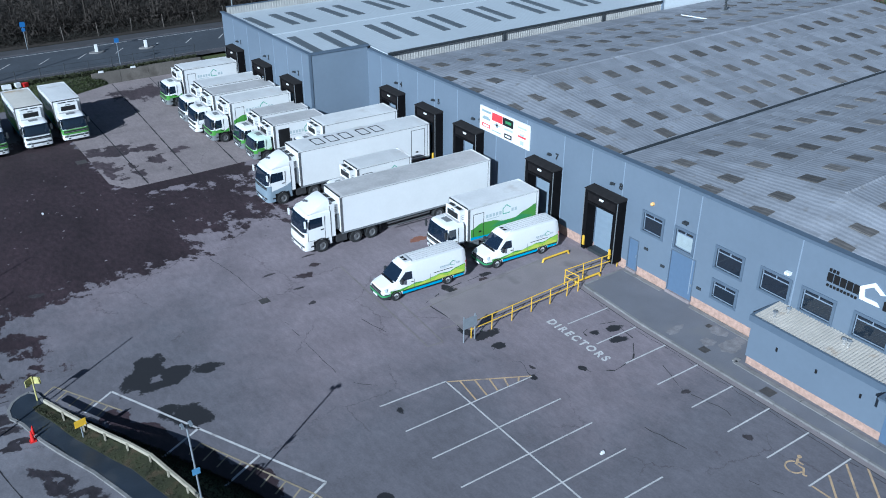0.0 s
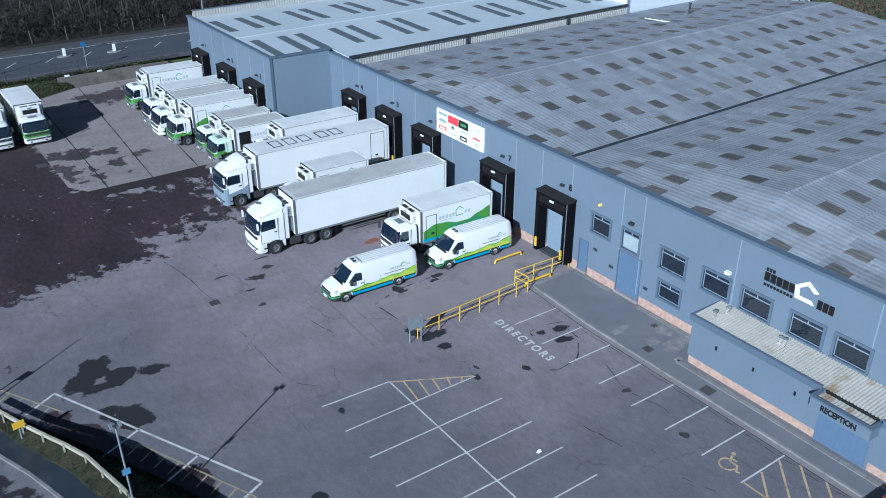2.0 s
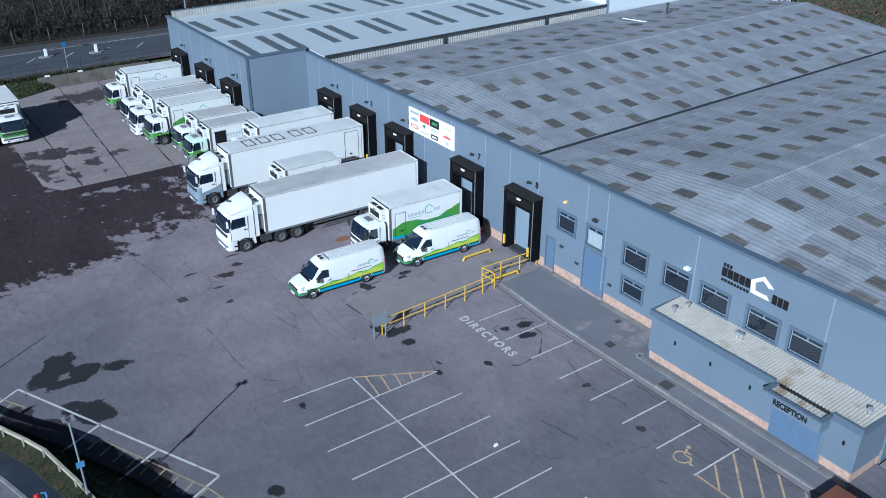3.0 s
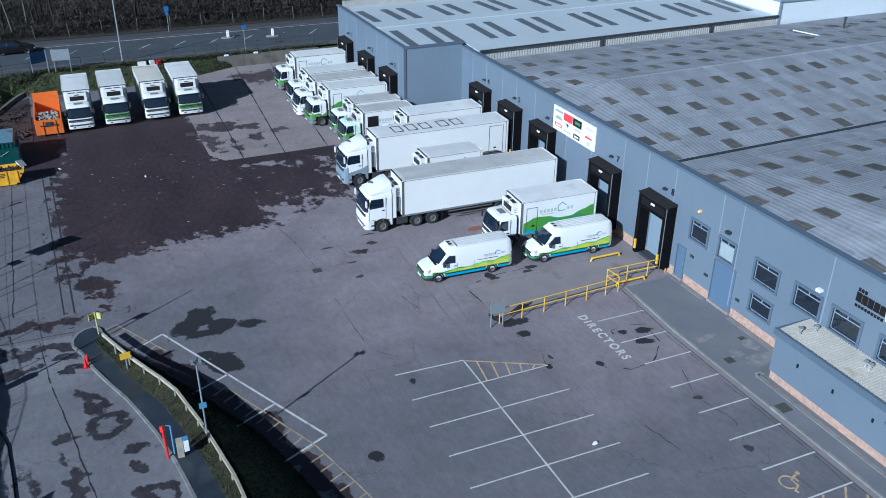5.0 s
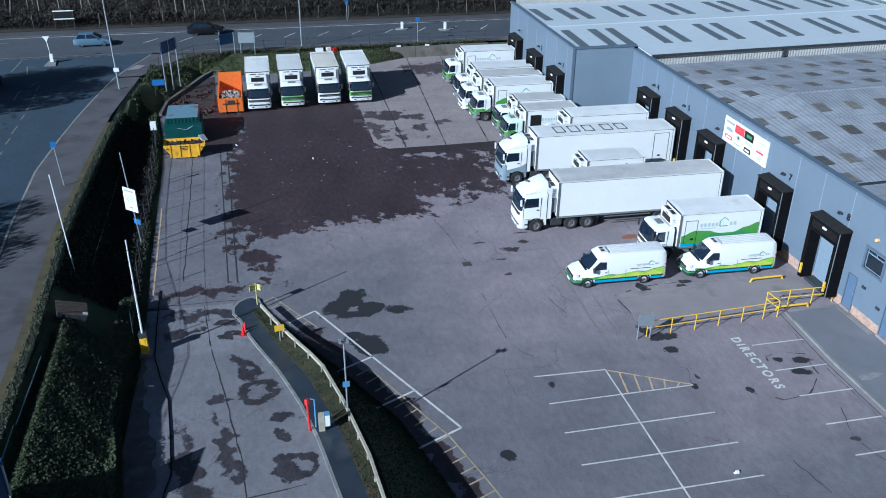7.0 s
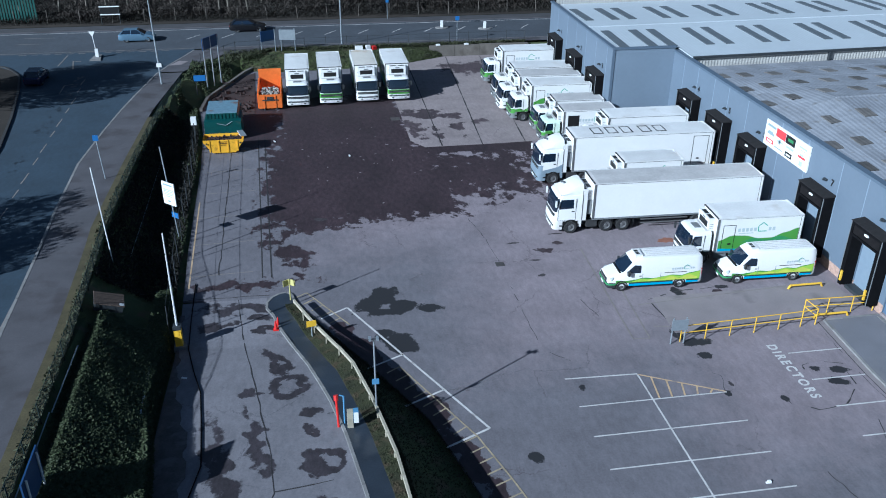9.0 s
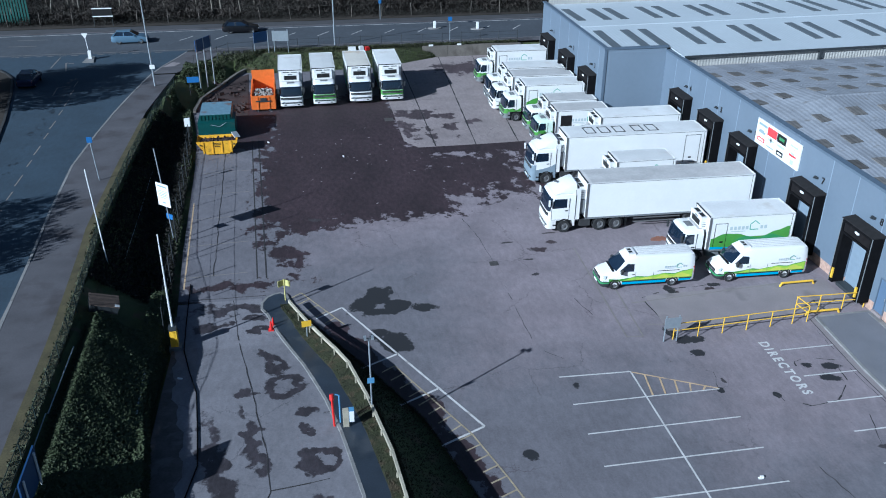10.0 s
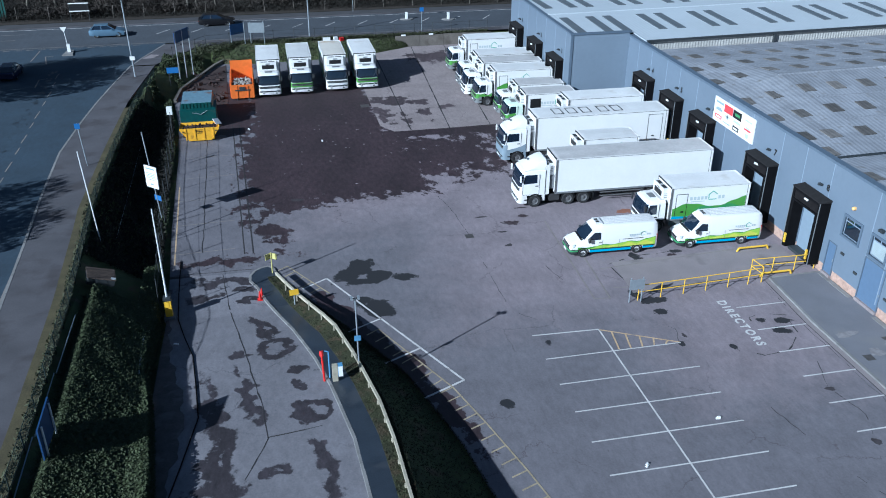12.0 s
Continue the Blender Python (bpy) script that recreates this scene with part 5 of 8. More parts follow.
for i in range(5):
    if i == 3:
        continue
    j = (i + 1) % 5
    quad = [out[i], out[j], inn[j], inn[i]]
    vs = [bm.verts.new((-0.06, y, z)) for y, z in quad]
    ws = [bm.verts.new((-0.005, y, z)) for y, z in quad]
    bm.faces.new(vs)
    for k in range(4):
        bm.faces.new((vs[k], ws[k], ws[(k + 1) % 4], vs[(k + 1) % 4]))
bmesh.ops.recalc_face_normals(bm, faces=bm.faces[:])
part("pentagon_mark", bm, M["whitesign"], name)

# ---- reception block ----
hut = base("reception_block", "low blue-grey clad reception block with brick plinth and pale roof", "building")
HX, HY0, HY1 = -2.35, 10.5, 23.1
for r in ((HX, HY0, 0.62, HX + 0.2, 12.3, 3.05), (HX, 15.0, 0.62, HX + 0.2, HY1, 3.05), (HX + 0.2, HY1 - 0.2, 0.62, -0.02, HY1, 3.05), (HX + 0.2, HY0, 0.62, -0.02, HY0 + 0.2, 3.05), (HX, 12.3, 2.5, HX + 0.2, 15.0, 3.05)):
    part("wall", boxes(r), M["cladding"], hut)
part("plinth", boxes((HX + 0.06, HY0 + 0.06, -0.05, HX + 0.2, 12.3, 0.62), (HX + 0.06, 15.0, -0.05, HX + 0.2, HY1 - 0.06, 0.62), (HX + 0.2, HY1 - 0.25, -0.05, -0.02, HY1 - 0.06, 0.62), (HX + 0.2, HY0 + 0.06, -0.05, -0.02, HY0 + 0.25, 0.62)), M["mortar"], hut)
part("fascia", boxes((HX - 0.14, HY0 - 0.1, 2.92, HX + 0.02, 11.95, 3.3), (HX - 0.14, 15.1, 2.92, HX + 0.02, HY1 + 0.12, 3.3), (HX + 0.02, HY1, 2.92, 0, HY1 + 0.12, 3.3), (HX + 0.02, HY0 - 0.1, 2.92, 0, HY0, 3.3)), M["cladding_trim"], hut, "darker blue-grey fascia")
bm = bmesh.new()
ny = 70
for i in range(ny):
    y0 = HY0 + (HY1 - HY0) * i / ny
    w = (HY1 - HY0) / ny
    for a, b, h in ((0, 0.62, 0.0), (0.62, 1.0, 0.045)):
        vs = [(HX, y0 + a * w, 3.18 + h), (-0.02, y0 + a * w, 3.32 + h), (-0.02, y0 + b * w, 3.32 + h), (HX, y0 + b * w, 3.18 + h)]
        bm.faces.new([bm.verts.new(v) for v in vs])
    bm.faces.new([bm.verts.new(v) for v in ((HX, y0 + 0.62 * w, 3.18), (-0.02, y0 + 0.62 * w, 3.32), (-0.02, y0 + 0.62 * w, 3.365), (HX, y0 + 0.62 * w, 3.225))])
    bm.faces.new([bm.verts.new(v) for v in ((HX, y0 + w, 3.18), (HX, y0 + w, 3.225), (-0.02, y0 + w, 3.365), (-0.02, y0 + w, 3.32))])
part("roof", bm, M["hutroof"], hut, "pale profiled roof with rust stains")
# porch
PY0, PY1, PX = 11.98, 15.1, -3.3
bm = boxes((PX, PY0, 2.42, HX - 0.15, PY0 + 0.15, 3.05), (PX, PY1 - 0.15, 2.42, HX - 0.15, PY1, 3.05), (PX, PY0 + 0.15, 2.42, PX + 0.12, PY1 - 0.15, 3.05), (PX + 0.12, PY0 + 0.15, 2.42, HX - 0.15, PY1 - 0.15, 2.5))
part("porch_fascia", bm, M["cladding"], hut)
porch_roof = part("porch_roof", boxes((PX + 0.12, PY0 + 0.15, 2.9, HX - 0.02, PY1 - 0.15, 2.98)), M["hutroof"], hut)
for i in range(14):
    y = PY0 + 0.3 + (PY1 - PY0 - 0.32) * i / 14
    part("rib", boxes((PX + 0.13, y, 2.98, HX - 0.03, y + 0.06, 3.02)), M["hutroof"], porch_roof)
part("porch_cap", boxes((PX - 0.06, PY0 - 0.06, 3.05, PX + 0.16, PY1 + 0.06, 3.15), (PX + 0.16, PY0 - 0.06, 3.05, HX - 0.15, PY0 + 0.16, 3.15), (PX + 0.16, PY1 - 0.16, 3.05, HX - 0.15, PY1 + 0.06, 3.15)), M["cladding_trim"], hut)
part("porch_gutter", boxes((HX - 0.02, PY0 + 0.2, 3.0, HX + 0.06, PY1 - 0.2, 3.16)), M["black"], hut, "black gutter gap behind the porch")
part("porch_wall", boxes((HX - 0.02, 12.15, 0.0, HX + 0.02, 12.3, 2.5)), M["cladding"], hut)
part("shutter", boxes((HX + 0.02, 12.3, 0.0, HX + 0.1, 15.0, 2.5)), M["door_blue"], hut, "closed blue entrance shutter")
words("RECEPTION", 0.44, M["black"], pose(PX - 0.005, 14.52, 2.6, 90, 0, -90), "lettering", hut, "black RECEPTION lettering", bold=0.022, squeeze=0.8)
for y in (21.3, 18.9, 16.4, 11.2):
    part("wall_vent", boxes((HX - 0.06, y - 0.05, 1.9, HX, y + 0.05, 2.12)), M["black"], hut)
for x, y in ((-1.6, 22.3), (-0.7, 22.1), (-0.9, 18.6), (-0.85, 18.35), (-1.2, 10.95)):
    bm = bmesh.new()
    rod(bm, (x, y, 3.25), (x, y, 3.55), 0.09)
    rod(bm, (x, y, 3.55), (x, y, 3.64), 0.15)
    part("roof_vent", bm, M["bright_steel"], hut, "bright steel roof vent")
part("inner_floor", boxes((HX + 0.2, HY0 + 0.2, -0.05, -0.05, HY1 - 0.2, 0.02)), M["interior"], hut)

# walkway in front of the offices, with its kerb, gutter course and the strip along the wall
WALK = [(-4.0, 10.6), (-4.0, 15.7), (-4.02, 19.8), (-4.08, 24.5), (-4.12, 29.2), (-3.8, 34.65)]
bm = bmesh.new()
plate(bm, WALK[::-1] + [(-0.0, 10.6), (-0.0, 34.65)], -0.1, 0.11)
thing("walkway", bm, M["walkway"], "grey tarmac walkway along the office wall", "walkway", kind="structure")
kerb_run("kerb_4", [(x, y, 0.125) for x, y in WALK] + [(-0.1, 34.72, 0.125)], 0.16, 0.16, "concrete kerb of the walkway", piece=1.2)
kerb_run("kerb_5", [(-2.75, 10.35, 0.16), (-2.75, 23.45, 0.16), (-2.3, 23.5, 0.16)], 0.3, 0.2, "pale concrete skirting round the reception block", piece=1.5)
kerb_run("kerb_6", [(-0.22, 23.6, 0.135), (-0.22, 28.9, 0.135)], 0.34, 0.1, "pale concrete strip along the foot of the office wall", piece=1.2)
kerb_run("kerb_7", [(-0.22, 31.3, 0.135), (-0.22, 34.5, 0.135)], 0.34, 0.1, "pale concrete strip along the foot of the office wall", piece=1.2)
bm = bmesh.new()
plate(bm, [(x - 0.1, y) for x, y in WALK] + [(x - 0.42, y) for x, y in WALK[::-1]], -0.05, 0.01)
gut = thing("gutter_course", bm, M["apron"], "pale concrete gutter course along the walkway kerb", "paving", kind="structure")
for a, b in zip(WALK, WALK[1:]):
    line("gutter_joint", (a[0] - 0.44, a[1]), (b[0] - 0.44, b[1]), 0.05, M["tar"], gut, z=0.013)
# patches where the walkway was dug up
dug = base("walkway_patches", "pale cement smears on the tarmac walkway", "stains", kind="structure")
for k, (x, y, rx, ry) in enumerate(((-1.5, 24.6, 0.9, 0.6), (-2.4, 25.6, 0.5, 0.35), (-1.0, 26.0, 0.5, 0.5), (-3.0, 27.6, 0.7, 0.3))):
    blot(dug, "cement_smear", x, y, rx, ry, M["smear"], 0.114 + 0.002 * k, 700 + k)
# side yard past the end of the offices: gate, brick pier and the storage container
bm = bmesh.new()
plate(bm, [(0.15, -30), (40, -30), (40, 10.4), (0.15, 10.4)], -0.1, 0.006)
thing("side_yard", bm, M["apron"], "pale stained concrete yard past the end of the offices", "paving", kind="structure")
gate = base("yard_gate", "black steel barred gate standing open beside the offices", "gate", (0.55, 9.3, 0), 35)
for z in (0.12, 1.0, 1.9):
    part("gate_rail", boxes((0, -0.03, z, 2.4, 0.03, z + 0.07)), M["black"], gate)
for k in range(17):
    part("gate_bar", boxes((0.02 + 0.147 * k, -0.015, 0.05, 0.05 + 0.147 * k, 0.015, 2.05)), M["black"], gate)
trough = base("steel_trough", "rust-brown covered steel trough beside the walkway", "trough", (-4.0, 10.25, 0))
part("trough_body", boxes((-1.9, -3.4, 0.05, 0, 0, 0.92)), M["rustbrown"], trough)
part("lid", boxes((-1.95, -3.45, 0.92, 0.05, 0.05, 1.0)), M["rustbrown"], trough)
for k in range(3):
    part("lid_seam", boxes((-1.95, -0.9 - 0.9 * k, 1.0, 0.05, -0.86 - 0.9 * k, 1.015)), M["rustbrown"], trough)
for k, (x, y) in enumerate(((1.2, 10.1), (1.6, 9.9), (0.9, 9.95))):
    bm = bmesh.new()
    bmesh.ops.create_icosphere(bm, subdivisions=2, radius=0.14)
    for v in bm.verts:
        v.co *= 1 + 0.25 * math.sin(9 * v.co.x + k) * math.sin(8 * v.co.y)
        v.co.z *= 0.8
    ob = thing("rubbish_bag", bm, M["whitesign" if k != 1 else "blade"], "small tied rubbish bag lying by the wall", "rubbish bag", group="rubbish bags", smooth=True)
    ob.matrix_basis = pose(x, y, 0.11, 0, 0, 50 * k)
# wall fittings
for y, z, n in ((33.0, 5.55, "amber"),):
    bm = bmesh.new()
    bmesh.ops.create_uvsphere(bm, u_segments=12, v_segments=8, radius=0.12, matrix=Matrix.Translation((-0.12, y, z)))
    rod(bm, (0, y, z), (-0.1, y, z), 0.12)
    thing("beacon_lamp", bm, M["amber"], "amber beacon lamp on the office wall", "lamp", smooth=True)
for y, z in ((22.9, 5.3), (30.2, 5.4), (69.2, 6.6)):
    bm = boxes((-0.3, y - 0.16, z - 0.1, -0.04, y - 0.02, z + 0.06), (-0.3, y + 0.02, z - 0.1, -0.04, y + 0.16, z + 0.06), (-0.1, y - 0.03, z - 0.03, 0, y + 0.03, z + 0.03))
    thing("flood_lamp", bm, M["darksteel" if y == 30.2 else "whitesign"], "small dark twin flood lamp on the wall" if y == 30.2 else "small white twin flood lamp on the wall", "lamp", group="flood lamps")
for y, z in ((33.1, 2.3), (31.6, 1.7), (28.6, 1.5)):
    thing("vent_grille", boxes((-0.07, y - 0.16, z - 0.08, 0, y + 0.16, z + 0.08)), M["darksteel"], "small dark vent grille on the wall", "vent", group="vent grilles")
for x, y, r in ((-3.5, 20.6, 0.35), (-3.2, 25.2, 0.27), (-1.0, 26.7, 0.2), (-21.83, 44.7, 0.3), (-25.35, 75.2, 0.45)):
    bm = boxes((x - r, y - r, -0.02, x + r, y + r, 0.117 if x > -5 else 0.014))
    box(bm, x - r * 0.8, y - 0.02, 0.0, x + r * 0.8, y + 0.02, 0.121 if x > -5 else 0.018)
    thing("manhole_cover", bm, M["manhole"], "dark cast iron manhole cover", "manhole cover", group="manhole covers")


# ---- vehicles: front at x = 0, rear towards +x, wheels on z = 0 ----
def wheel(parent, x, y, r, width, twin=False):
    """A tyre with a dished rim; y is the outer face, its sign the side."""
    s = 1 if y > 0 else -1
    bm = bmesh.new()
    n = 20
    prof = [(r * 0.6, 0), (r * 0.93, 0), (r, -0.05), (r, -width + 0.05), (r * 0.93, -width), (r * 0.6, -width)]
    rings = [[bm.verts.new((x + a * math.cos(t), y + s * b, r + a * math.sin(t))) for t in (2 * math.pi * i / n for i in range(n))] for a, b in prof]
    for p, q in zip(rings, rings[1:]):
        for i in range(n):
            bm.faces.new((p[i], p[(i + 1) % n], q[(i + 1) % n], q[i]))
    bm.faces.new(rings[-1])
    bmesh.ops.recalc_face_normals(bm, faces=bm.faces[:])
    w = part("wheel", bm, M["tyre"], parent, smooth=True)
    bm = bmesh.new()
    prof = [(r * 0.61, 0.0), (r * 0.56, -0.01), (r * 0.5, -0.09), (r * 0.24, -0.09), (r * 0.2, -0.02), (r * 0.08, -0.02)]
    rings = [[bm.verts.new((x + a * math.cos(t), y + s * b, r + a * math.sin(t))) for t in (2 * math.pi * i / n for i in range(n))] for a, b in prof]
    for p, q in zip(rings, rings[1:]):
        for i in range(n):
            bm.faces.new((p[i], p[(i + 1) % n], q[(i + 1) % n], q[i]))
    bm.faces.new(rings[-1])
    bmesh.ops.recalc_face_normals(bm, faces=bm.faces[:])
    part("rim", bm, M["rim"], w)
    return w


def side_shape(name, pts, y, mat, parent, t=0.006, label=""):
    """A thin shape on a vehicle's side: points in x, z on the plane y."""
    bm = bmesh.new()
    s = 1 if y > 0 else -1
    prism(bm, pts, y, y + s * t)
    return part(name, bm, mat, parent, label)


def logo(parent, x, z, size, y, flip=False):
    """Plain thin bars for the company name with an open house-shaped outline."""
    s = size
    for k in range(5):
        a = x + 0.02 * s + k * 0.295 * s
        side_shape("logo_bar", [(a, z), (a + 0.2 * s, z), (a + 0.2 * s, z + 0.27 * s), (a, z + 0.27 * s)], y, M["logo_pale"], parent)
    c = x + 1.85 * s
    out = [(c - 0.3 * s, z - 0.02 * s), (c - 0.33 * s, z + 0.38 * s), (c, z + 0.66 * s), (c + 0.36 * s, z + 0.38 * s)]
    for p, q in zip(out, out[1:]):
        d = Vector((q[0] - p[0], 0, q[1] - p[1])).normalized() * 0.035 * s
        side_shape("logo_stroke", [(p[0] - d.z, p[1] + d.x), (q[0] - d.z, q[1] + d.x), (q[0] + d.z, q[1] - d.x), (p[0] + d.z, p[1] - d.x)], y, M["logo_green"], parent)
    side_shape("logo_stroke", [(c - 0.3 * s, z - 0.06 * s), (c + 0.32 * s, z - 0.06 * s), (c + 0.32 * s, z + 0.01 * s), (c - 0.3 * s, z + 0.01 * s)], y, M["logo_green"], parent)
    for k in range(2):
        a = c + 0.46 * s + k * 0.295 * s
        side_shape("logo_bar", [(a, z), (a + 0.2 * s, z), (a + 0.2 * s, z + 0.27 * s), (a, z + 0.27 * s)], y, M["logo_pale"], parent)
    side_shape("logo_bar", [(x + 0.1 * s, z - 0.16 * s), (x + 1.2 * s, z - 0.16 * s), (x + 1.2 * s, z - 0.1 * s), (x + 0.1 * s, z - 0.1 * s)], y, M["logo_pale"], parent)


def plan_ring(x0, hw, back, z):
    """A rounded cab outline seen from above."""
    f = [(x0 + 0.42, hw), (x0 + 0.2, hw - 0.025), (x0 + 0.07, hw - 0.11), (x0 + 0.015, hw - 0.28), (x0, hw - 0.6)]
    pts = [(back, hw)] + f
    return [(x, y, z) for x, y in pts] + [(x, -y, z) for x, y in pts[::-1]]


def front_wrap(name, rows, mat, parent, out=0.012, first=1, label=""):
    """A curved band round the nose of a cab: rows of (x0, half width, z)."""
    rings = []
    for x0, hw, z in rows:
        p = plan_ring(x0, hw, x0 + 1, z)[first:-first]
        rings.append([(x - out, y * (1 + out / hw), z) for x, y, z in p] + [(x + 0.03, y * (1 - 0.02 / hw), z) for x, y, z in p[::-1]])
    bm = bmesh.new()
    loft(bm, rings)
    return part(name, bm, mat, parent, label, smooth=True)


def arch_ring(name, x, z, r0, r1, y, mat, parent, t=0.02, n=12):
    """A half ring round a wheel, on a vehicle's side."""
    ang = [math.pi * k / n for k in range(n + 1)]
    pts = [(x + r1 * math.cos(a), z + r1 * math.sin(a)) for a in ang] + [(x + r0 * math.cos(a), z + r0 * math.sin(a)) for a in ang[::-1]]
    return side_shape(name, pts, y, mat, parent, t)


def cab(root, w, h, depth, paint, lower, fairing=0.0, visor=True, band=None, axle=1.25, rw=0.46):
    """A truck cab with raked wrap-round screen, doors, grille, bumper, steps, lamps and mirrors."""
    hw = w / 2
    zb, zs, zt = 1.0, h * (0.62 if fairing else 0.6), h * 0.92
    zg = zs - 0.1
    prof = lambda z: interp(z, [0.4, 0.9, zs, zt, h], [-0.02, -0.04, 0.04, 0.2, 0.42])
    half = lambda z: interp(z, [0.4, zs, zt, h], [hw, hw, hw - 0.05, hw - 0.13])
    bm = bmesh.new()
    loft(bm, [plan_ring(prof(z), half(z), depth, z) for z in (zb, 1.25, zs, (zs + zt) / 2, zt, h - 0.05)] + [plan_ring(prof(h) + 0.12, half(h) - 0.1, depth - 0.08, h + 0.02)])
    body = part("cab_body", bm, paint, root, smooth=True)
    # lower skirt ahead of and behind the wheel
    bm = bmesh.new()
    loft(bm, [plan_ring(prof(z), half(z) + 0.01, axle - rw - 0.12, z) for z in (0.36, 0.5, 0.85, zb + 0.02)])
    bump = part("bumper", bm, lower, root, smooth=True)
    for s in (-1, 1):
        y0, y1 = sorted((s * (hw - 0.3), s * (hw - 0.02)))
        if depth - axle - rw > 0.25:
            part("rear_skirt", boxes((axle + rw + 0.1, y0, 0.5, depth, y1, zb)), lower, root)
        front = [(prof(0.75) + 0.02, s * (hw - 0.5)), (prof(0.75) + 0.04, s * (hw - 0.27)), (prof(0.75) + 0.12, s * (hw - 0.1))]
        bm = bmesh.new()
        loft(bm, [[(x - 0.03, y, z) for x, y in front] + [(x + 0.04, y * 0.98, z) for x, y in front[::-1]] for z in (0.62, 0.84)])
        part("headlight", bm, M["lamp"], bump)
        part("fog_lamp", boxes((prof(0.5) - 0.02, s * (hw - 0.5) - 0.1, 0.44, prof(0.5) + 0.05, s * (hw - 0.5) + 0.1, 0.54)), M["black"], bump)
        part("step", boxes((axle - rw - 0.35, s * hw - 0.05, 0.62, axle - rw - 0.08, s * hw + 0.015, 0.7)), M["black"], root)
    front_wrap("air_intake", [(prof(z), hw, z) for z in (0.62, 0.76)], M["plastic"], bump, 0.014, 3)
    part("number_plate", boxes((-0.09, -0.26, 0.5, -0.045, 0.26, 0.6)), M["whitesign"], bump)
    front_wrap("grille", [(prof(z), hw, z) for z in (zg - 0.36, zg - 0.25, zg - 0.14)], M["black"], root, 0.026, 3)
    for z in (zg - 0.29,):
        front_wrap("grille_slat", [(prof(z), hw, z), (prof(z + 0.03), hw, z + 0.03)], M["greyplastic"], root, 0.034, 3)
    if band:
        front_wrap("cab_band", [(prof(z), hw, z) for z in (0.86, zg - 0.25, zg - 0.06)], band, root, 0.018, 1, "coloured lower front")
    front_wrap("windscreen", [(prof(z), half(z), z) for z in (zg, zs, (zs + zt) / 2, zt)], M["glass"], root, 0.014, 2, "dark wrap-round windscreen")
    front_wrap("wiper", [(prof(zg - 0.03), hw - 0.1, zg - 0.03), (prof(zg + 0.02), hw - 0.1, zg + 0.02)], M["black"], root, 0.02, 3)
    if visor:
        front_wrap("sun_visor", [(prof(zt) - 0.1, hw - 0.1, zt - 0.02), (prof(zt) - 0.02, hw - 0.1, zt + 0.05)], M["glass"], root, 0.02, 3)
    part("roof_hatch", boxes((0.75, -0.38, h + 0.01, 1.2, 0.38, h + 0.06)) if not fairing else boxes((0.78, 0.2, h + fairing * 0.6, 1.05, 0.55, h + fairing * 0.62)), M["greyplastic"], root)
    if not fairing:
        part("roof_panel", boxes((1.3, -hw * 0.78, h + 0.01, 1.58, hw * 0.78, h + 0.07)), M["greyroof"], root)
    for s in (-1, 1):
        y = s * (hw + 0.001)
        zw0, zw1 = h * (0.67 if fairing else 0.6), zt - 0.08
        q = [(0.36, zw0 - 0.05), (depth - 0.66, zw0), (depth - 0.66, zw1), (0.5, zw1)]
        bm = bmesh.new()
        loft(bm, [[(x, s * (half(z) + 0.01), z) for x, z in q], [(x, s * (half(z) - 0.03), z) for x, z in q]])
        part("side_window", bm, M["glass"], root)
        for r in ((0.3, zb + 0.1, 0.325, zw0 - 0.05), (depth - 0.5, zb + 0.05, depth - 0.47, zw1 + 0.05), (0.3, zb + 0.05, depth - 0.47, zb + 0.075)):
            side_shape("door_seam", [(r[0], r[1]), (r[2], r[1]), (r[2], r[3]), (r[0], r[3])], y - s * 0.012, M["black"], root, 0.016)
        side_shape("door_handle", [(depth - 0.8, zw0 - 0.28), (depth - 0.58, zw0 - 0.28), (depth - 0.58, zw0 - 0.21), (depth - 0.8, zw0 - 0.21)], y, M["black"], root, 0.02)
        if band:
            side_shape("cab_band", [(0.35, zb + 0.01), (depth - 0.02, zb + 0.01), (depth - 0.02, zs - 0.1), (depth - 0.45, zs - 0.35), (0.9, 1.34), (0.35, 1.24)], y, band, root, 0.006)
        bm = boxes((0.04, s * (hw + 0.12) - 0.08, zw1 - 0.46, 0.14, s * (hw + 0.12) + 0.08, zw1 + 0.02))
        soften(bm, 0.04)
        box(bm, 0.08, min(s * (hw - 0.1), s * (hw + 0.14)), zw1 - 0.1, 0.12, max(s * (hw - 0.1), s * (hw + 0.14)), zw1 - 0.06)
        part("mirror", bm, paint if fairing else M["plastic"], root)
        arch_ring("wheel_arch", axle, rw, rw + 0.03, rw + 0.12, s * (hw - 0.02), M["black"], root, 0.035)
        wheel(root, axle, s * (hw + 0.012), rw, 0.3)
    part("wheel_well", boxes((axle - rw - 0.1, -hw + 0.32, 0.4, axle + rw + 0.1, hw - 0.32, 1.02)), M["black"], root)
    if fairing:
        bm = bmesh.new()
        rows = [(0.5, 0.9, h - 0.02, h), (0.9, 0.88, h - 0.02, h + fairing * 0.3), (1.4, 0.86, h - 0.02, h + fairing * 0.66), (1.85, 0.85, h - 0.02, h + fairing * 0.93), (depth + 0.05, 0.86, h - 0.1, h + fairing)]
        loft(bm, [[(x, hw * k, z0), (x, hw * k, z0 + (z1 - z0) * 0.5), (x, hw * (k - 0.08), z1 - 0.06), (x, hw * (k - 0.3), z1), (x, -hw * (k - 0.3), z1), (x, -hw * (k - 0.08), z1 - 0.06), (x, -hw * k, z0 + (z1 - z0) * 0.5), (x, -hw * k, z0)] for x, k, z0, z1 in rows])
        part("roof_fairing", bm, paint, root, smooth=True)
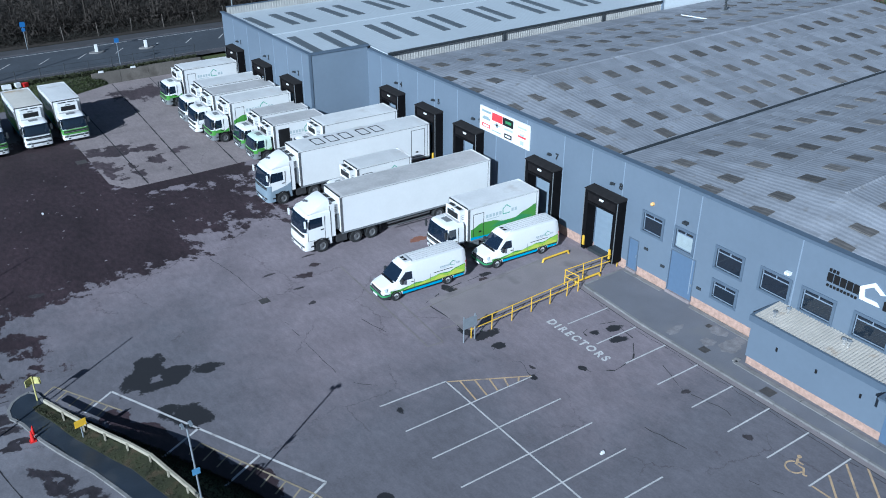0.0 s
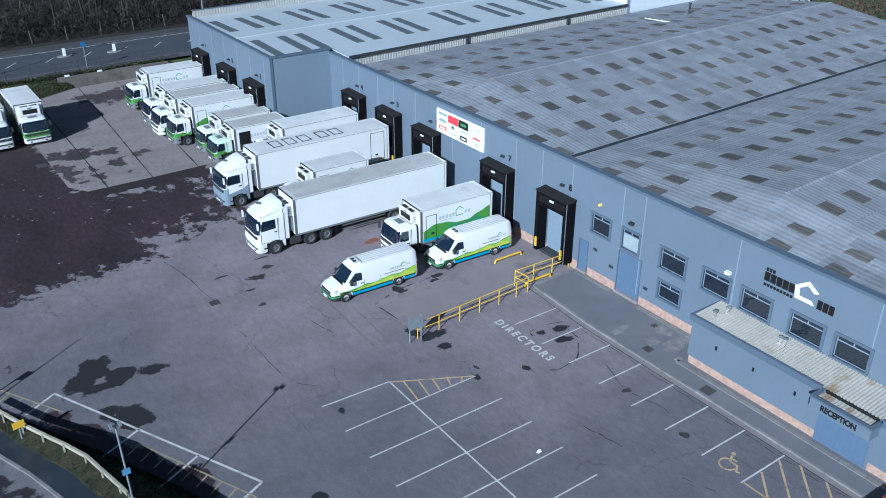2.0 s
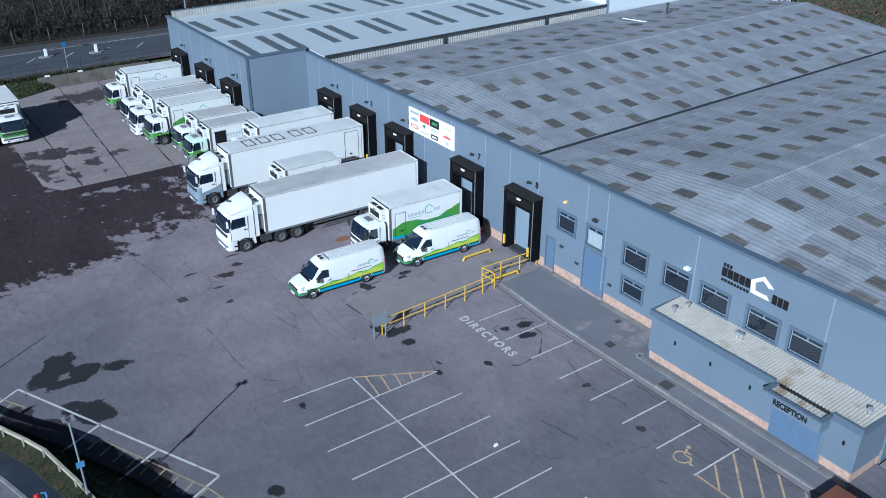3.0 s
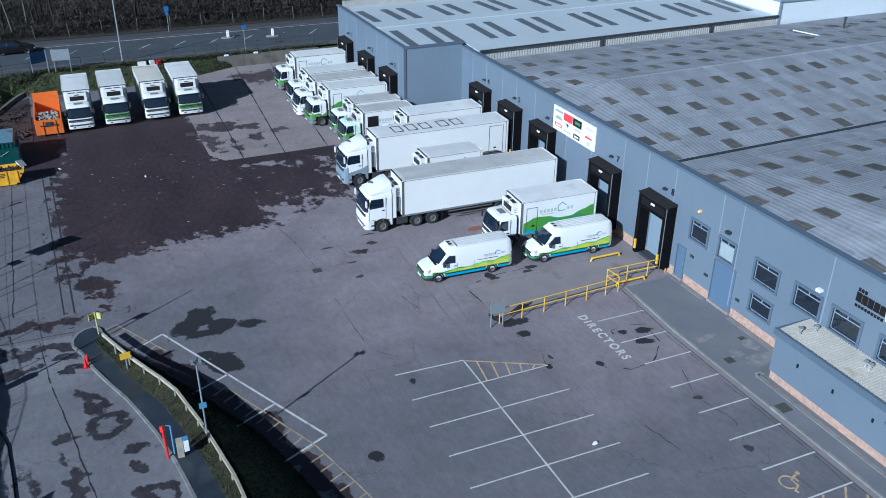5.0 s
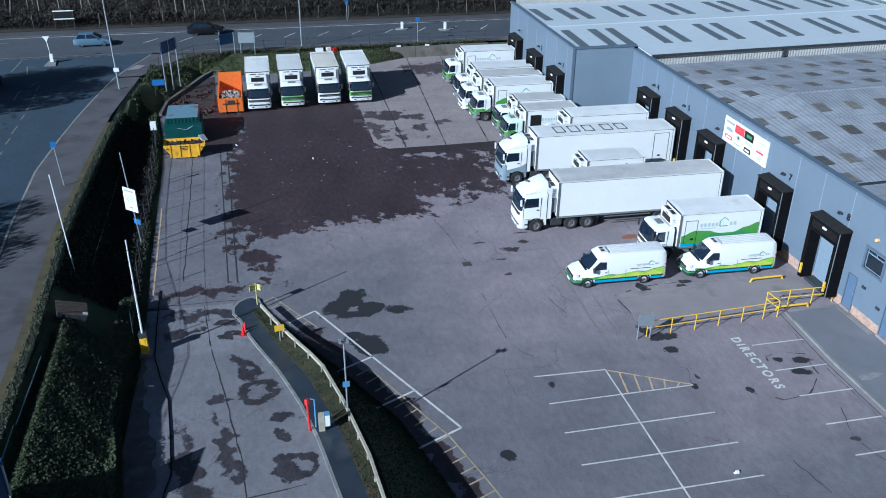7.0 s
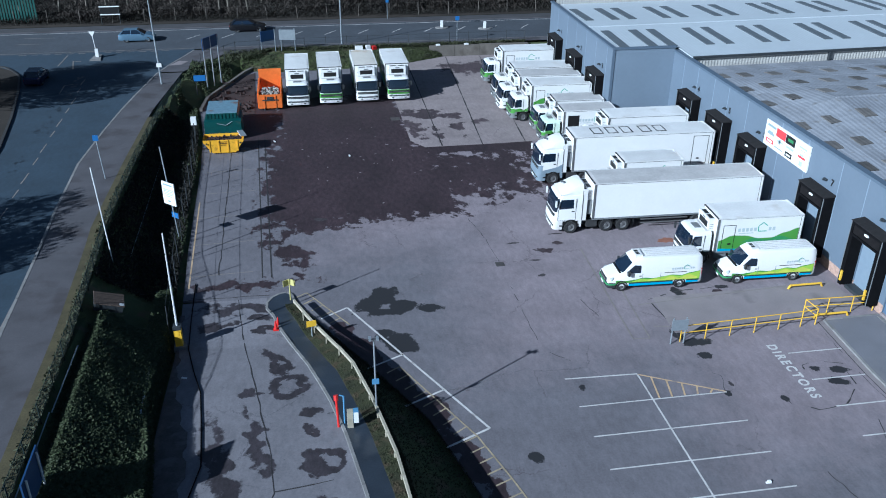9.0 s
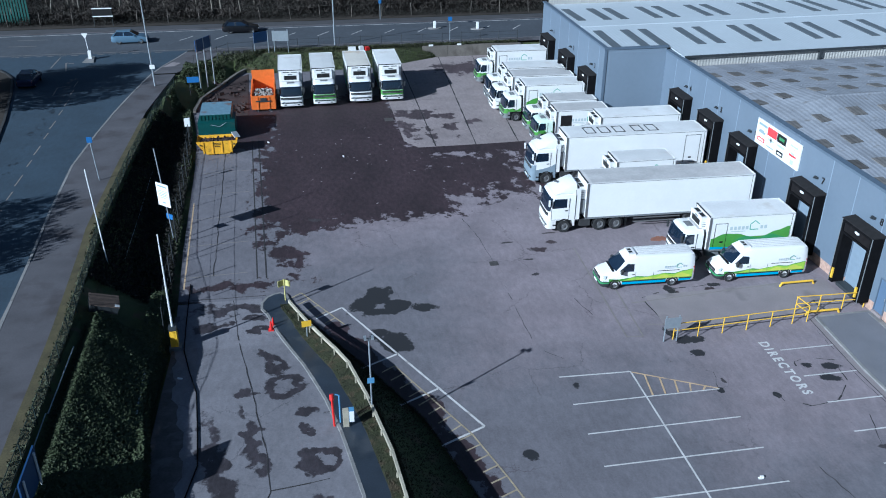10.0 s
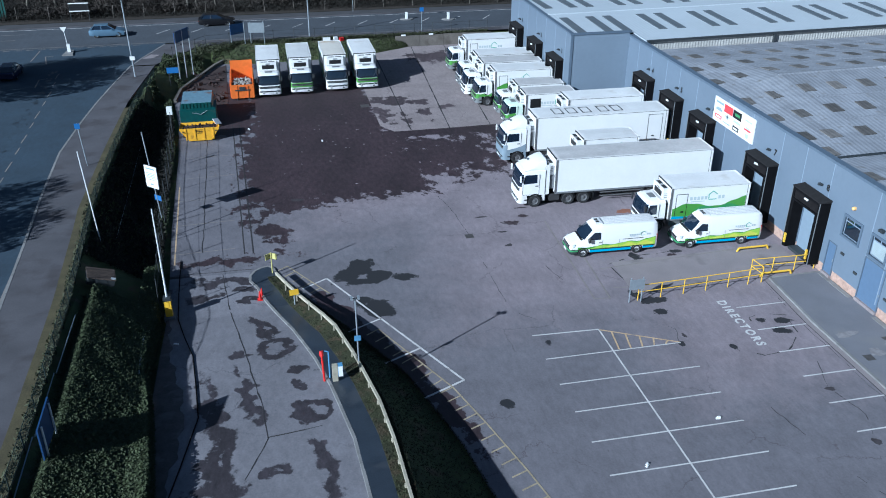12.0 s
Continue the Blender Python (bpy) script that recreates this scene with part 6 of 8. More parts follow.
        for s in (-1, 1):
            y0, y1 = sorted((s * (hw - 0.02), s * (hw - 0.06)))
            part("side_fairing", boxes((depth, y0, 1.0, depth + 0.32, y1, h + fairing * 0.6)), paint, root)
            side_shape("fairing_seam", [(depth - 0.03, 1.05), (depth + 0.005, 1.05), (depth + 0.005, h), (depth - 0.03, h)], s * (hw - 0.012), M["black"], root, 0.02)


def fridge(root, x, h, w=1.75, z=None):
    z = h - 1.05 if z is None else z
    bm = boxes((x - 0.45, -w / 2, z, x, w / 2, z + 0.9))
    soften(bm, 0.08, 2)
    f = part("fridge_unit", bm, M["white"], root, "white refrigeration unit with dark grille", smooth=True)
    part("fridge_grille", boxes((x - 0.47, -w * 0.36, z + 0.2, x - 0.44, w * 0.36, z + 0.62)), M["black"], f)
    part("fridge_badge", boxes((x - 0.475, -w * 0.12, z + 0.68, x - 0.45, w * 0.12, z + 0.78)), M["greyplastic"], f)
    part("fridge_grille", boxes((x - 0.36, -w * 0.4, z + 0.89, x - 0.08, -w * 0.05, z + 0.91), (x - 0.36, w * 0.05, z + 0.89, x - 0.08, w * 0.4, z + 0.91)), M["black"], f)
    for s in (-1, 1):
        for k in range(3):
            part("fridge_vent", boxes((x - 0.36, s * w / 2 - 0.012, z + 0.22 + 0.14 * k, x - 0.12, s * w / 2 + 0.012, z + 0.25 + 0.14 * k)), M["greyplastic"], f)


def cargo(root, x0, x1, w, z0, h, roofmat, trim=True):
    """A box body: panels, edge rails, corner posts, rear frame and a roof that folds down at the rear."""
    hw = w / 2
    bm = boxes((x0, -hw, z0, x1, hw, h - 0.02))
    soften(bm, 0.025)
    b = part("cargo_box", bm, M["white"], root)
    bm = bmesh.new()
    xs = [x0 + 0.06, x0 + 0.3, x1 - 1.0, x1 - 0.06]
    zr = [h - 0.01, h + 0.035, h + 0.035, h - 0.005]
    loft(bm, [[(x, -hw + 0.07, h - 0.06), (x, hw - 0.07, h - 0.06), (x, hw - 0.07, z - 0.01), (x, 0, z + 0.015), (x, -hw + 0.07, z - 0.01)] for x, z in zip(xs, zr)])
    part("box_roof", bm, roofmat, b)
    for s in (-1, 1):
        part("top_rail", boxes((x0 + 0.02, s * hw - 0.06, h - 0.03, x1, s * hw + 0.012, h + 0.03)), M["whiteroof"], b)
        # dark strip below each top rail, drawn for the shadow gap there
        part("edge_seal", boxes((x0 + 0.02, s * hw - 0.02, h - 0.065, x1, s * hw + 0.008, h - 0.033)), M["chassis"], b)
        part("bottom_rail", boxes((x0, s * hw - 0.05, z0 - 0.1, x1, s * hw + 0.012, z0 + 0.02)), M["greyplastic"], b)
        part("corner_post", boxes((x0 - 0.01, s * hw - 0.06, z0, x0 + 0.1, s * hw + 0.012, h - 0.03)), M["rim"], b)
        side_shape("rear_seal", [(x1 - 0.14, z0), (x1 - 0.11, z0), (x1 - 0.11, h - 0.07), (x1 - 0.14, h - 0.07)], s * (hw + 0.001), M["chassis"], b, 0.006)
    part("front_rail", boxes((x0 - 0.012, -hw, h - 0.05, x0 + 0.05, hw, h + 0.025)), M["chassis"], b)
    part("rear_frame", boxes((x1 - 0.03, -hw - 0.01, z0 - 0.1, x1 + 0.05, hw + 0.01, z0 + 0.1), (x1 - 0.03, -hw - 0.012, z0 + 0.1, x1 + 0.05, -hw + 0.1, h + 0.03), (x1 - 0.03, hw - 0.1, z0 + 0.1, x1 + 0.05, hw + 0.012, h + 0.03), (x1 - 0.028, -hw + 0.1, h - 0.1, x1 + 0.048, hw - 0.1, h + 0.028)), M["whiteroof"], b)
    return b


def outline_door(root, y, x, z0, z1, wd=0.85):
    s = 0.035
    for r in ((x, z0, x + s, z1), (x + wd, z0, x + wd + s, z1), (x, z1, x + wd + s, z1 + s), (x, z0 - s, x + wd + s, z0)):
        side_shape("door_seal", [(r[0], r[1]), (r[2], r[1]), (r[2], r[3]), (r[0], r[3])], y, M["black"], root, 0.01)
    side_shape("door_lock", [(x + 0.45, z0 + 0.35), (x + 0.68, z0 + 0.35), (x + 0.68, z0 + 0.47), (x + 0.45, z0 + 0.47)], y, M["black"], root, 0.02)


def wave(x0, x1, z0, knots, n=24):
    """A livery band: flat below, its upper edge a soft wave through knots of height."""
    top = []
    for i in range(n + 1):
        f = i / n
        k = min(len(knots) - 2, int(f * (len(knots) - 1)))
        u = f * (len(knots) - 1) - k
        u = u * u * (3 - 2 * u)
        top.append((x0 + (x1 - x0) * f, knots[k] + (knots[k + 1] - knots[k]) * u))
    return [(x1, z0), *top[::-1], (x0, z0)]


def rigid_truck(at, turn, length, h, label, cab_low=None, roofmat=None, livery=True, w=2.4, grille=None, group="delivery trucks", cabh=2.45, cabpaint=None, mark=True, side_door=True, open_door=False):
    roofmat = roofmat or M["whiteroof"]
    root = base("box_truck", label, "truck", at, turn, group)
    cab(root, w - 0.1, cabh, 1.7, cabpaint or M["white"], cab_low or M["white"], band=grille, axle=1.2)
    x0 = 1.95
    b = cargo(root, x0, length, w, 0.98, h, roofmat)
    fridge(root, x0 - 0.02, h)
    part("cab_back", boxes((1.7, -w / 2 + 0.2, 0.9, 1.86, w / 2 - 0.2, cabh - 0.35)), M["black"], root)
    part("chassis_frame", boxes((0.4, -0.45, 0.55, length - 0.1, 0.45, 0.9)), M["chassis"], root)
    part("side_guard", boxes((3.1, -w / 2 + 0.02, 0.48, length - 3.0, -w / 2 + 0.06, 0.58), (3.1, -w / 2 + 0.02, 0.72, length - 3.0, -w / 2 + 0.06, 0.82)), M["rim"], root)
    part("side_guard", boxes((3.1, w / 2 - 0.06, 0.48, length - 3.0, w / 2 - 0.02, 0.58), (3.1, w / 2 - 0.06, 0.72, length - 3.0, w / 2 - 0.02, 0.82)), M["rim"], root)
    part("fuel_tank", boxes((2.1, -w / 2 + 0.08, 0.42, 2.95, -w / 2 + 0.6, 0.86)), M["greyplastic"], root)
    part("rear_bar", boxes((length - 0.08, -w / 2 + 0.1, 0.45, length, w / 2 - 0.1, 0.6)), M["redlamp"], root)
    for s in (-1, 1):
        wheel(root, length - 2.0, s * (w / 2 - 0.03), 0.46, 0.5)
        part("mudguard", boxes((length - 2.55, s * w / 2 - 0.06 if s > 0 else -w / 2 + 0.02, 0.88, length - 1.45, w / 2 - 0.02 if s > 0 else -w / 2 + 0.06, 0.97)), M["plastic"], root)
        y = s * (w / 2 + 0.001)
        dx = x0 + 0.45
        if livery:
            lift = h - 3.45
            side_shape("livery_wave", wave(dx - 0.2, length - 0.16, 1.0, [1.8 + lift, 2.15 + lift, 2.1 + lift, 1.85 + lift, 1.85 + lift, 2.2 + lift, 2.5 + lift]), y, M["green"], b, 0.006, "green wave livery")
            side_shape("livery_fold", wave(x0 + 1.8, length - 0.5, 1.6 + lift, [1.62 + lift, 1.9 + lift, 1.72 + lift, 1.95 + lift, 1.7 + lift]), y, M["green_deep"], b, 0.009, "deeper green fold of the livery")
            side_shape("livery_base", wave(dx - 0.2, length - 0.16, 0.99, [1.2, 1.12, 1.25, 1.15, 1.1]), y, M["aqua"], b, 0.011, "blue lower edge of the livery")
        if open_door and s < 0:
            side_shape("open_doorway", [(dx, 1.05), (dx + 1.05, 1.05), (dx + 1.05, h - 0.45), (dx, h - 0.45)], y, M["black"], b, 0.008, "dark open side doorway")
        if mark:
            if side_door:
                outline_door(b, y, dx, 1.12, h - 0.55)
            logo(b, x0 + 1.5, h - 1.05, 0.95, y)
    return root


def artic(at, turn, length, h, label, paint, skirt, mark=False, band=None):
    root = base("articulated_lorry", label, "lorry", at, turn, "articulated lorries")
    w = 2.45
    cab(root, w, 3.0, 2.1, paint, skirt, fairing=0.75, axle=1.3, rw=0.5, band=band)
    part("tractor_frame", boxes((0.5, -0.5, 0.6, 5.6, 0.5, 0.95)), M["chassis"], root)
    for ya, yb in ((-w / 2 + 0.06, -w / 2 + 0.6), (w / 2 - 0.6, w / 2 - 0.06)):
        part("fuel_tank", boxes((2.5, ya, 0.42, 3.3, yb, 0.95)), M["chassis"], root)
    part("cab_back", boxes((2.1, -w / 2 + 0.1, 0.9, 2.36, w / 2 - 0.1, 3.3)), M["black"], root)
    x0 = 2.85
    b = cargo(root, x0, length, 2.5, 1.12, h, M["greyroof"] if not mark else M["whiteroof"])
    fridge(root, x0, h, 1.9, h - 1.35)
    part("fridge_cover", boxes((x0 - 0.4, -1.05, 1.4, x0 - 0.01, 1.05, h - 1.37)), M["greyplastic"], root)
    part("trailer_frame", boxes((3.6, -0.55, 0.85, length - 0.1, 0.55, 1.1)), M["chassis"], root)
    part("underrun_bar", boxes((length - 0.1, -1.1, 0.5, length - 0.02, 1.1, 0.62)), M["redlamp"], root)
    for s in (-1, 1):
        y = s * (w / 2 - 0.02)
        for x in (4.0, 5.25):
            arch_ring("mudguard", x, 0.5, 0.53, 0.58, s * (w / 2 - 0.4), M["black"], root, 0.36)
        for x in (4.0, 5.25):
            wheel(root, x, y, 0.5, 0.5)
        for x in (length - 4.6, length - 3.3, length - 2.0):
            wheel(root, x, y, 0.5, 0.4)
        a, c = sorted((y, y - s * 0.05))
        part("side_guard", boxes((6.6, a, 0.5, length - 5.4, c, 0.58), (6.6, a, 0.78, length - 5.4, c, 0.86)), M["rim"], root)
        part("landing_leg", boxes((6.05, s * 0.85 - 0.07, 0.12, 6.2, s * 0.85 + 0.07, 1.0)), M["chassis"], root)
        for k in range(4):
            part("side_marker", boxes((x0 + 2.0 + k * 2.4, s * 1.255 - 0.006, 1.05, x0 + 2.12 + k * 2.4, s * 1.255 + 0.006, 1.1)), M["amber"], b)
    if mark:
        outline_door(b, -1.252, length - 1.75, 1.3, h - 0.35, 1.3)
        # roof marking as plain bars
        for k in range(5):
            u = x0 + 1.8 + k * 1.25 + (0.35 if k > 2 else 0)
            part("roof_bar", boxes((u, -0.72, h + 0.03, u + 0.85, -0.64, h + 0.06), (u, 0.6, h + 0.03, u + 0.85, 0.68, h + 0.06), (u, -0.64, h + 0.03, u + 0.08, 0.6, h + 0.06), (u + 0.77, -0.64, h + 0.03, u + 0.85, 0.6, h + 0.06)), M["black"], b)
    return root


def hull(x, hb, ht, z0, z1):
    zm = min(1.32, z0 + (z1 - z0) * 0.62)
    zc = max(z1 - 0.24, zm + 0.02)
    half = [(hb * 0.96, z0), (hb, z0 + 0.12), (hb, zm), (ht, zc), (ht - 0.04, z1 - 0.08), (ht - 0.12, z1 - 0.02), (ht - 0.3, z1)]
    return [(x, y, z) for y, z in half] + [(x, -y, z) for y, z in half[::-1]]


def van(at, turn, label):
    root = base("panel_van", label, "van", at, turn, "white vans")
    bm = bmesh.new()
    S = [(0.0, 0.82, 0.66, 0.5, 0.86), (0.08, 0.93, 0.8, 0.4, 1.02), (0.4, 0.985, 0.87, 0.36, 1.16), (0.95, 1.0, 0.9, 0.36, 1.32), (1.0, 1.0, 0.9, 0.36, 1.36), (1.75, 1.0, 0.82, 0.36, 2.34), (2.05, 1.0, 0.83, 0.36, 2.52), (2.6, 1.0, 0.85, 0.36, 2.61), (6.3, 1.0, 0.85, 0.36, 2.63), (6.62, 0.985, 0.82, 0.36, 2.59), (6.74, 0.94, 0.76, 0.42, 2.46)]
    loft(bm, [hull(*s) for s in S])
    body = part("van_body", bm, M["white"], root, smooth=True)
    n = Vector((-0.98, 0, 0.75)).normalized() * 0.02
    vs = [Vector((1.03, -0.84, 1.42)), Vector((0.93, -0.5, 1.4)), Vector((0.93, 0.5, 1.4)), Vector((1.03, 0.84, 1.42)), Vector((1.68, 0.72, 2.22)), Vector((1.64, 0.4, 2.25)), Vector((1.64, -0.4, 2.25)), Vector((1.68, -0.72, 2.22))]
    bm = bmesh.new()
    loft(bm, [[v + n for v in vs], [v - n * 1.5 for v in vs]])
    part("windscreen", bm, M["glass"], root, "dark sloping windscreen")
    bm = bmesh.new()
    loft(bm, [[(-0.035, -0.62, z), (-0.035, 0.62, z), (0.12, 0.66, z), (0.12, -0.66, z)] for z in (0.62, 0.9)])
    part("grille", bm, M["black"], root)
    for z in (0.69, 0.79):
        part("grille_slat", boxes((-0.05, -0.56, z, -0.03, 0.56, z + 0.03)), M["greyplastic"], root)
    bm = bmesh.new()
    loft(bm, [plan_ring(x, hw, 0.62, z) for x, hw, z in ((-0.02, 0.97, 0.26), (-0.08, 1.004, 0.4), (-0.06, 1.004, 0.64), (-0.02, 0.96, 0.7))])
    part("front_bumper", bm, M["plastic"], root, smooth=True)
    bm = bmesh.new()
    loft(bm, [plan_ring(x, hw, 0.6, z) for x, hw, z in ((-0.085, 1.008, 0.5), (-0.075, 1.008, 0.62))])
    part("bumper_band", bm, M["green_deep"], root, "green band across the bumper", smooth=True)
    part("number_plate", boxes((-0.11, -0.26, 0.36, -0.06, 0.26, 0.47)), M["whitesign"], root)
    part("bonnet_vent", boxes((0.82, -0.75, 1.3, 0.95, 0.75, 1.37)), M["black"], root)
    part("rear_bumper", boxes((6.66, -0.9, 0.32, 6.82, 0.9, 0.55)), M["plastic"], root)
    for s in (-1, 1):
        bm = bmesh.new()
        loft(bm, [[(-0.01, s * 0.62, 0.72), (0.03, s * 0.86, 0.72), (0.3, s * 0.985, 0.86), (0.36, s * 0.92, 1.1), (0.05, s * 0.7, 0.93)], [(0.09, s * 0.6, 0.75), (0.12, s * 0.83, 0.75), (0.34, s * 0.92, 0.86), (0.4, s * 0.88, 1.06), (0.12, s * 0.68, 0.92)]])
        part("headlight", bm, M["lamp"], root)
        bm = bmesh.new()
        q = [(1.28, 1.44), (1.45, 1.4), (2.28, 1.38), (2.28, 2.0), (1.84, 2.03)]
        y_at = lambda z: s * (1.01 - 0.155 * (z - 1.32) / 1.0)
        loft(bm, [[(x, y_at(z) + s * 0.008, z) for x, z in q], [(x, y_at(z) - s * 0.05, z) for x, z in q]])
        part("side_window", bm, M["glass"], root)
        bm = boxes((1.3, s * 1.14 - 0.11, 1.26, 1.46, s * 1.14 + 0.11, 1.62))
        soften(bm, 0.05)
        part("mirror", bm, M["plastic"], root)
        y = s * 1.001
        K = [0.86, 0.8, 0.86, 0.98, 0.9, 1.0, 1.1, 1.02, 1.2, 1.3]
        side_shape("livery_wave", wave(0.55, 6.58, 0.64, K), y, M["green"], body, 0.005, "green wave livery")
        side_shape("livery_wave", wave(1.6, 6.58, 0.68, [0.7, 0.9, 0.84, 0.95, 1.06, 0.96, 1.13, 1.26]), y, M["lime"], body, 0.009, "lime wave livery")
        side_shape("livery_wave", wave(2.6, 6.4, 0.7, [0.72, 0.86, 0.76, 0.98, 0.8, 1.05, 0.86]), y, M["limelight"], body, 0.012, "pale yellow-green wave")
        side_shape("livery_base", [(1.5, 0.38), (4.68, 0.38), (4.68, 0.57), (1.5, 0.57)], y, M["aqua"], body, 0.006, "blue sill livery")
        side_shape("livery_base", [(5.62, 0.4), (6.5, 0.42), (6.5, 0.57), (5.62, 0.57)], y, M["aqua"], body, 0.006)
        for xa, xb in ((1.5, 4.66), (5.64, 6.55)):
            side_shape("rub_strip", [(xa, 0.565), (xb, 0.565), (xb, 0.645), (xa, 0.645)], y, M["plastic"], body, 0.016)
        side_shape("door_rail", [(4.0, 1.26), (5.6, 1.26), (5.6, 1.3), (4.0, 1.3)], y, M["black"], body, 0.012)
        for x in (2.42, 3.72):
            side_shape("door_seam", [(x, 0.66), (x + 0.02, 0.66), (x + 0.02, 1.3), (x, 1.3)], y, M["greyplastic"], body, 0.012)
        side_shape("door_handle", [(2.18, 1.1), (2.36, 1.1), (2.36, 1.15), (2.18, 1.15)], y, M["black"], body, 0.02)
        logo(body, 4.5, 1.52, 0.58, s * 0.985)
        for x in (0.98, 5.15):
            wheel(root, x, s * 1.022, 0.36, 0.24)
            arch_ring("wheel_arch", x, 0.36, 0.375, 0.46, s * 0.99, M["black"], root, 0.022)
        part("rear_light", boxes((6.55, s * 0.93 - 0.03, 0.95, 6.72, s * 0.93 + 0.05, 1.5)), M["redlamp"], root)
    bm = boxes((1.98, -0.5, 2.48, 2.5, 0.5, 2.72))
    soften(bm, 0.08, 2)
    f = part("roof_fridge_unit", bm, M["white"], root, smooth=True)
    part("fan_grille", boxes((2.05, -0.3, 2.71, 2.3, -0.05, 2.73), (2.05, 0.05, 2.71, 2.3, 0.3, 2.73)), M["black"], f)
    for k in range(5):
        part("roof_rib", boxes((2.75, -0.5 + 0.245 * k, 2.6, 6.35, -0.48 + 0.245 * k, 2.645)), M["greyroof"], body)
    for ob in root.children_recursive:      # a low roof: everything over the waist comes down
        for v in ob.data.vertices:
            if v.co.z > 1.3:
                v.co.z = 1.3 + (v.co.z - 1.3) * 0.84
    root.matrix_basis = root.matrix_basis @ Matrix.Scale(0.93, 4)
    return root


def car(at, turn, label, paint, h=1.45, length=4.3):
    root = base("car", label, "car", at, turn, "road cars")
    f = length / 4.3
    bm = bmesh.new()

    def ring(x, hw, z0, z1):
        half = [(hw * 0.93, z0), (hw, z0 + 0.15), (hw, z1 - 0.2), (hw * 0.93, z1)]
        return [(x * f, y, z) for y, z in half] + [(x * f, -y, z) for y, z in half[::-1]]
    loft(bm, [ring(*s) for s in ((0, 0.6, 0.3, 0.62), (0.15, 0.8, 0.22, 0.72), (0.9, 0.86, 0.2, 0.92), (1.3, 0.87, 0.2, 0.97), (3.6, 0.87, 0.2, 1.0), (4.15, 0.82, 0.25, 0.98), (4.3, 0.7, 0.35, 0.85))])
    part("car_body", bm, paint, root, smooth=True)
    bm = bmesh.new()

    def top(x, hb, z):
        return [(x * f, hb, z), (x * f, -hb, z)]
    lo = [(1.15 * f, 0.8, 0.95), (4.05 * f, 0.78, 0.97), (4.05 * f, -0.78, 0.97), (1.15 * f, -0.8, 0.95)]
    hi = [(2.0 * f, 0.62, h), (3.6 * f, 0.6, h - 0.03), (3.6 * f, -0.6, h - 0.03), (2.0 * f, -0.62, h)]
    loft(bm, [lo, hi])
    part("cabin_glass", bm, M["glass"], root)
    bm = bmesh.new()
    loft(bm, [[(a, b, c - 0.04) for a, b, c in hi], [(a, b * 0.93, c + 0.03) for a, b, c in hi]])
    part("car_roof", bm, paint, root)
    for s in (-1, 1):
        for x in (0.85, 3.4):
            wheel(root, x * f, s * 0.86, 0.32, 0.2)
        for x, u in ((2.0, 2.0), (2.75, 2.75), (3.6, 3.9)):
            bm = bmesh.new()
            xb = {2.0: 1.2, 2.75: 2.75, 3.6: 4.0}[x]
            rod(bm, (xb * f, s * 0.8, 0.96), (x * f, s * 0.63, h - 0.01), 0.035, n=6)
            part("pillar", bm, paint, root)
        part("headlight", boxes((0.04, s * 0.6 - 0.13, 0.55, 0.14, s * 0.6 + 0.13, 0.68)), M["lamp"], root)
        part("rear_light", boxes((length - 0.12, s * 0.62 - 0.12, 0.65, length - 0.03, s * 0.62 + 0.1, 0.8)), M["redlamp"], root)
        part("door_mirror", boxes((1.5 * f, s * 0.95 - 0.08, 0.95, 1.6 * f, s * 0.95 + 0.08, 1.08)), paint, root)
    return root


# parked on the docks, from the offices outwards
van((-15.8, 40.95, 0), -2.0, "white panel van with lime and blue livery in the yard")
van((-7.95, 40.7, 0), -2.0, "white panel van with lime and blue livery near the docks")
rigid_truck((-9.45, 43.75, 0), -2.0, 8.0, 3.45, "white box truck with green wave livery, backed onto a dock", roofmat=M["whiteroof"])
artic((-17.0, 49.75, 0), -1.5, 15.6, 3.85, "white articulated lorry with a long plain refrigerated trailer", M["white"], M["whiteroof"])
rigid_truck((-12.2, 54.1, 0), -1.0, 6.7, 3.45, "small white box truck standing between two long lorries", livery=False, cabh=2.2, w=2.2)
artic((-15.8, 58.6, 0), -1.0, 14.8, 4.0, "white articulated lorry with grey lower cab and barred trailer roof", M["white"], M["greycab"], mark=True, band=M["greycab"])
rigid_truck((-10.2, 63.6, 0), -1.0, 9.2, 3.7, "plain white box truck backed onto a dock", livery=False, mark=False)
rigid_truck((-13.0, 67.4, 0), -1.0, 6.9, 3.1, "small white box truck with green cab and grimy roof", roofmat=M["greyroof"], livery=False, cabpaint=M["palegreen"], grille=M["green"], cab_low=M["greyplastic"], cabh=2.2, w=2.2, side_door=False, open_door=True)
rigid_truck((-12.9, 70.4, 0), -1.0, 6.6, 3.1, "small white box truck with green cab front and grey roof", roofmat=M["greyroof"], livery=False, grille=M["green"], cab_low=M["greyplastic"], cabh=2.2, w=2.2)
rigid_truck((-14.3, 73.9, 0), -1.0, 7.9, 3.6, "white box truck with green cab, at the annexe dock", livery=True, grille=M["green"], cab_low=M["greyplastic"])
rigid_truck((-14.7, 77.0, 0), -1.0, 8.2, 3.6, "white box truck with grimy roof beside the annexe", roofmat=M["greyroof"], livery=False)
rigid_truck((-14.5, 80.3, 0), -1.0, 8.0, 3.5, "white box truck with pale roof, at the annexe dock", livery=False, cab_low=M["greyplastic"])
rigid_truck((-14.3, 86.3, 0), -1.0, 7.8, 3.7, "white box truck with green cab at the last annexe dock", livery=False, grille=M["green"], cab_low=M["greyplastic"])
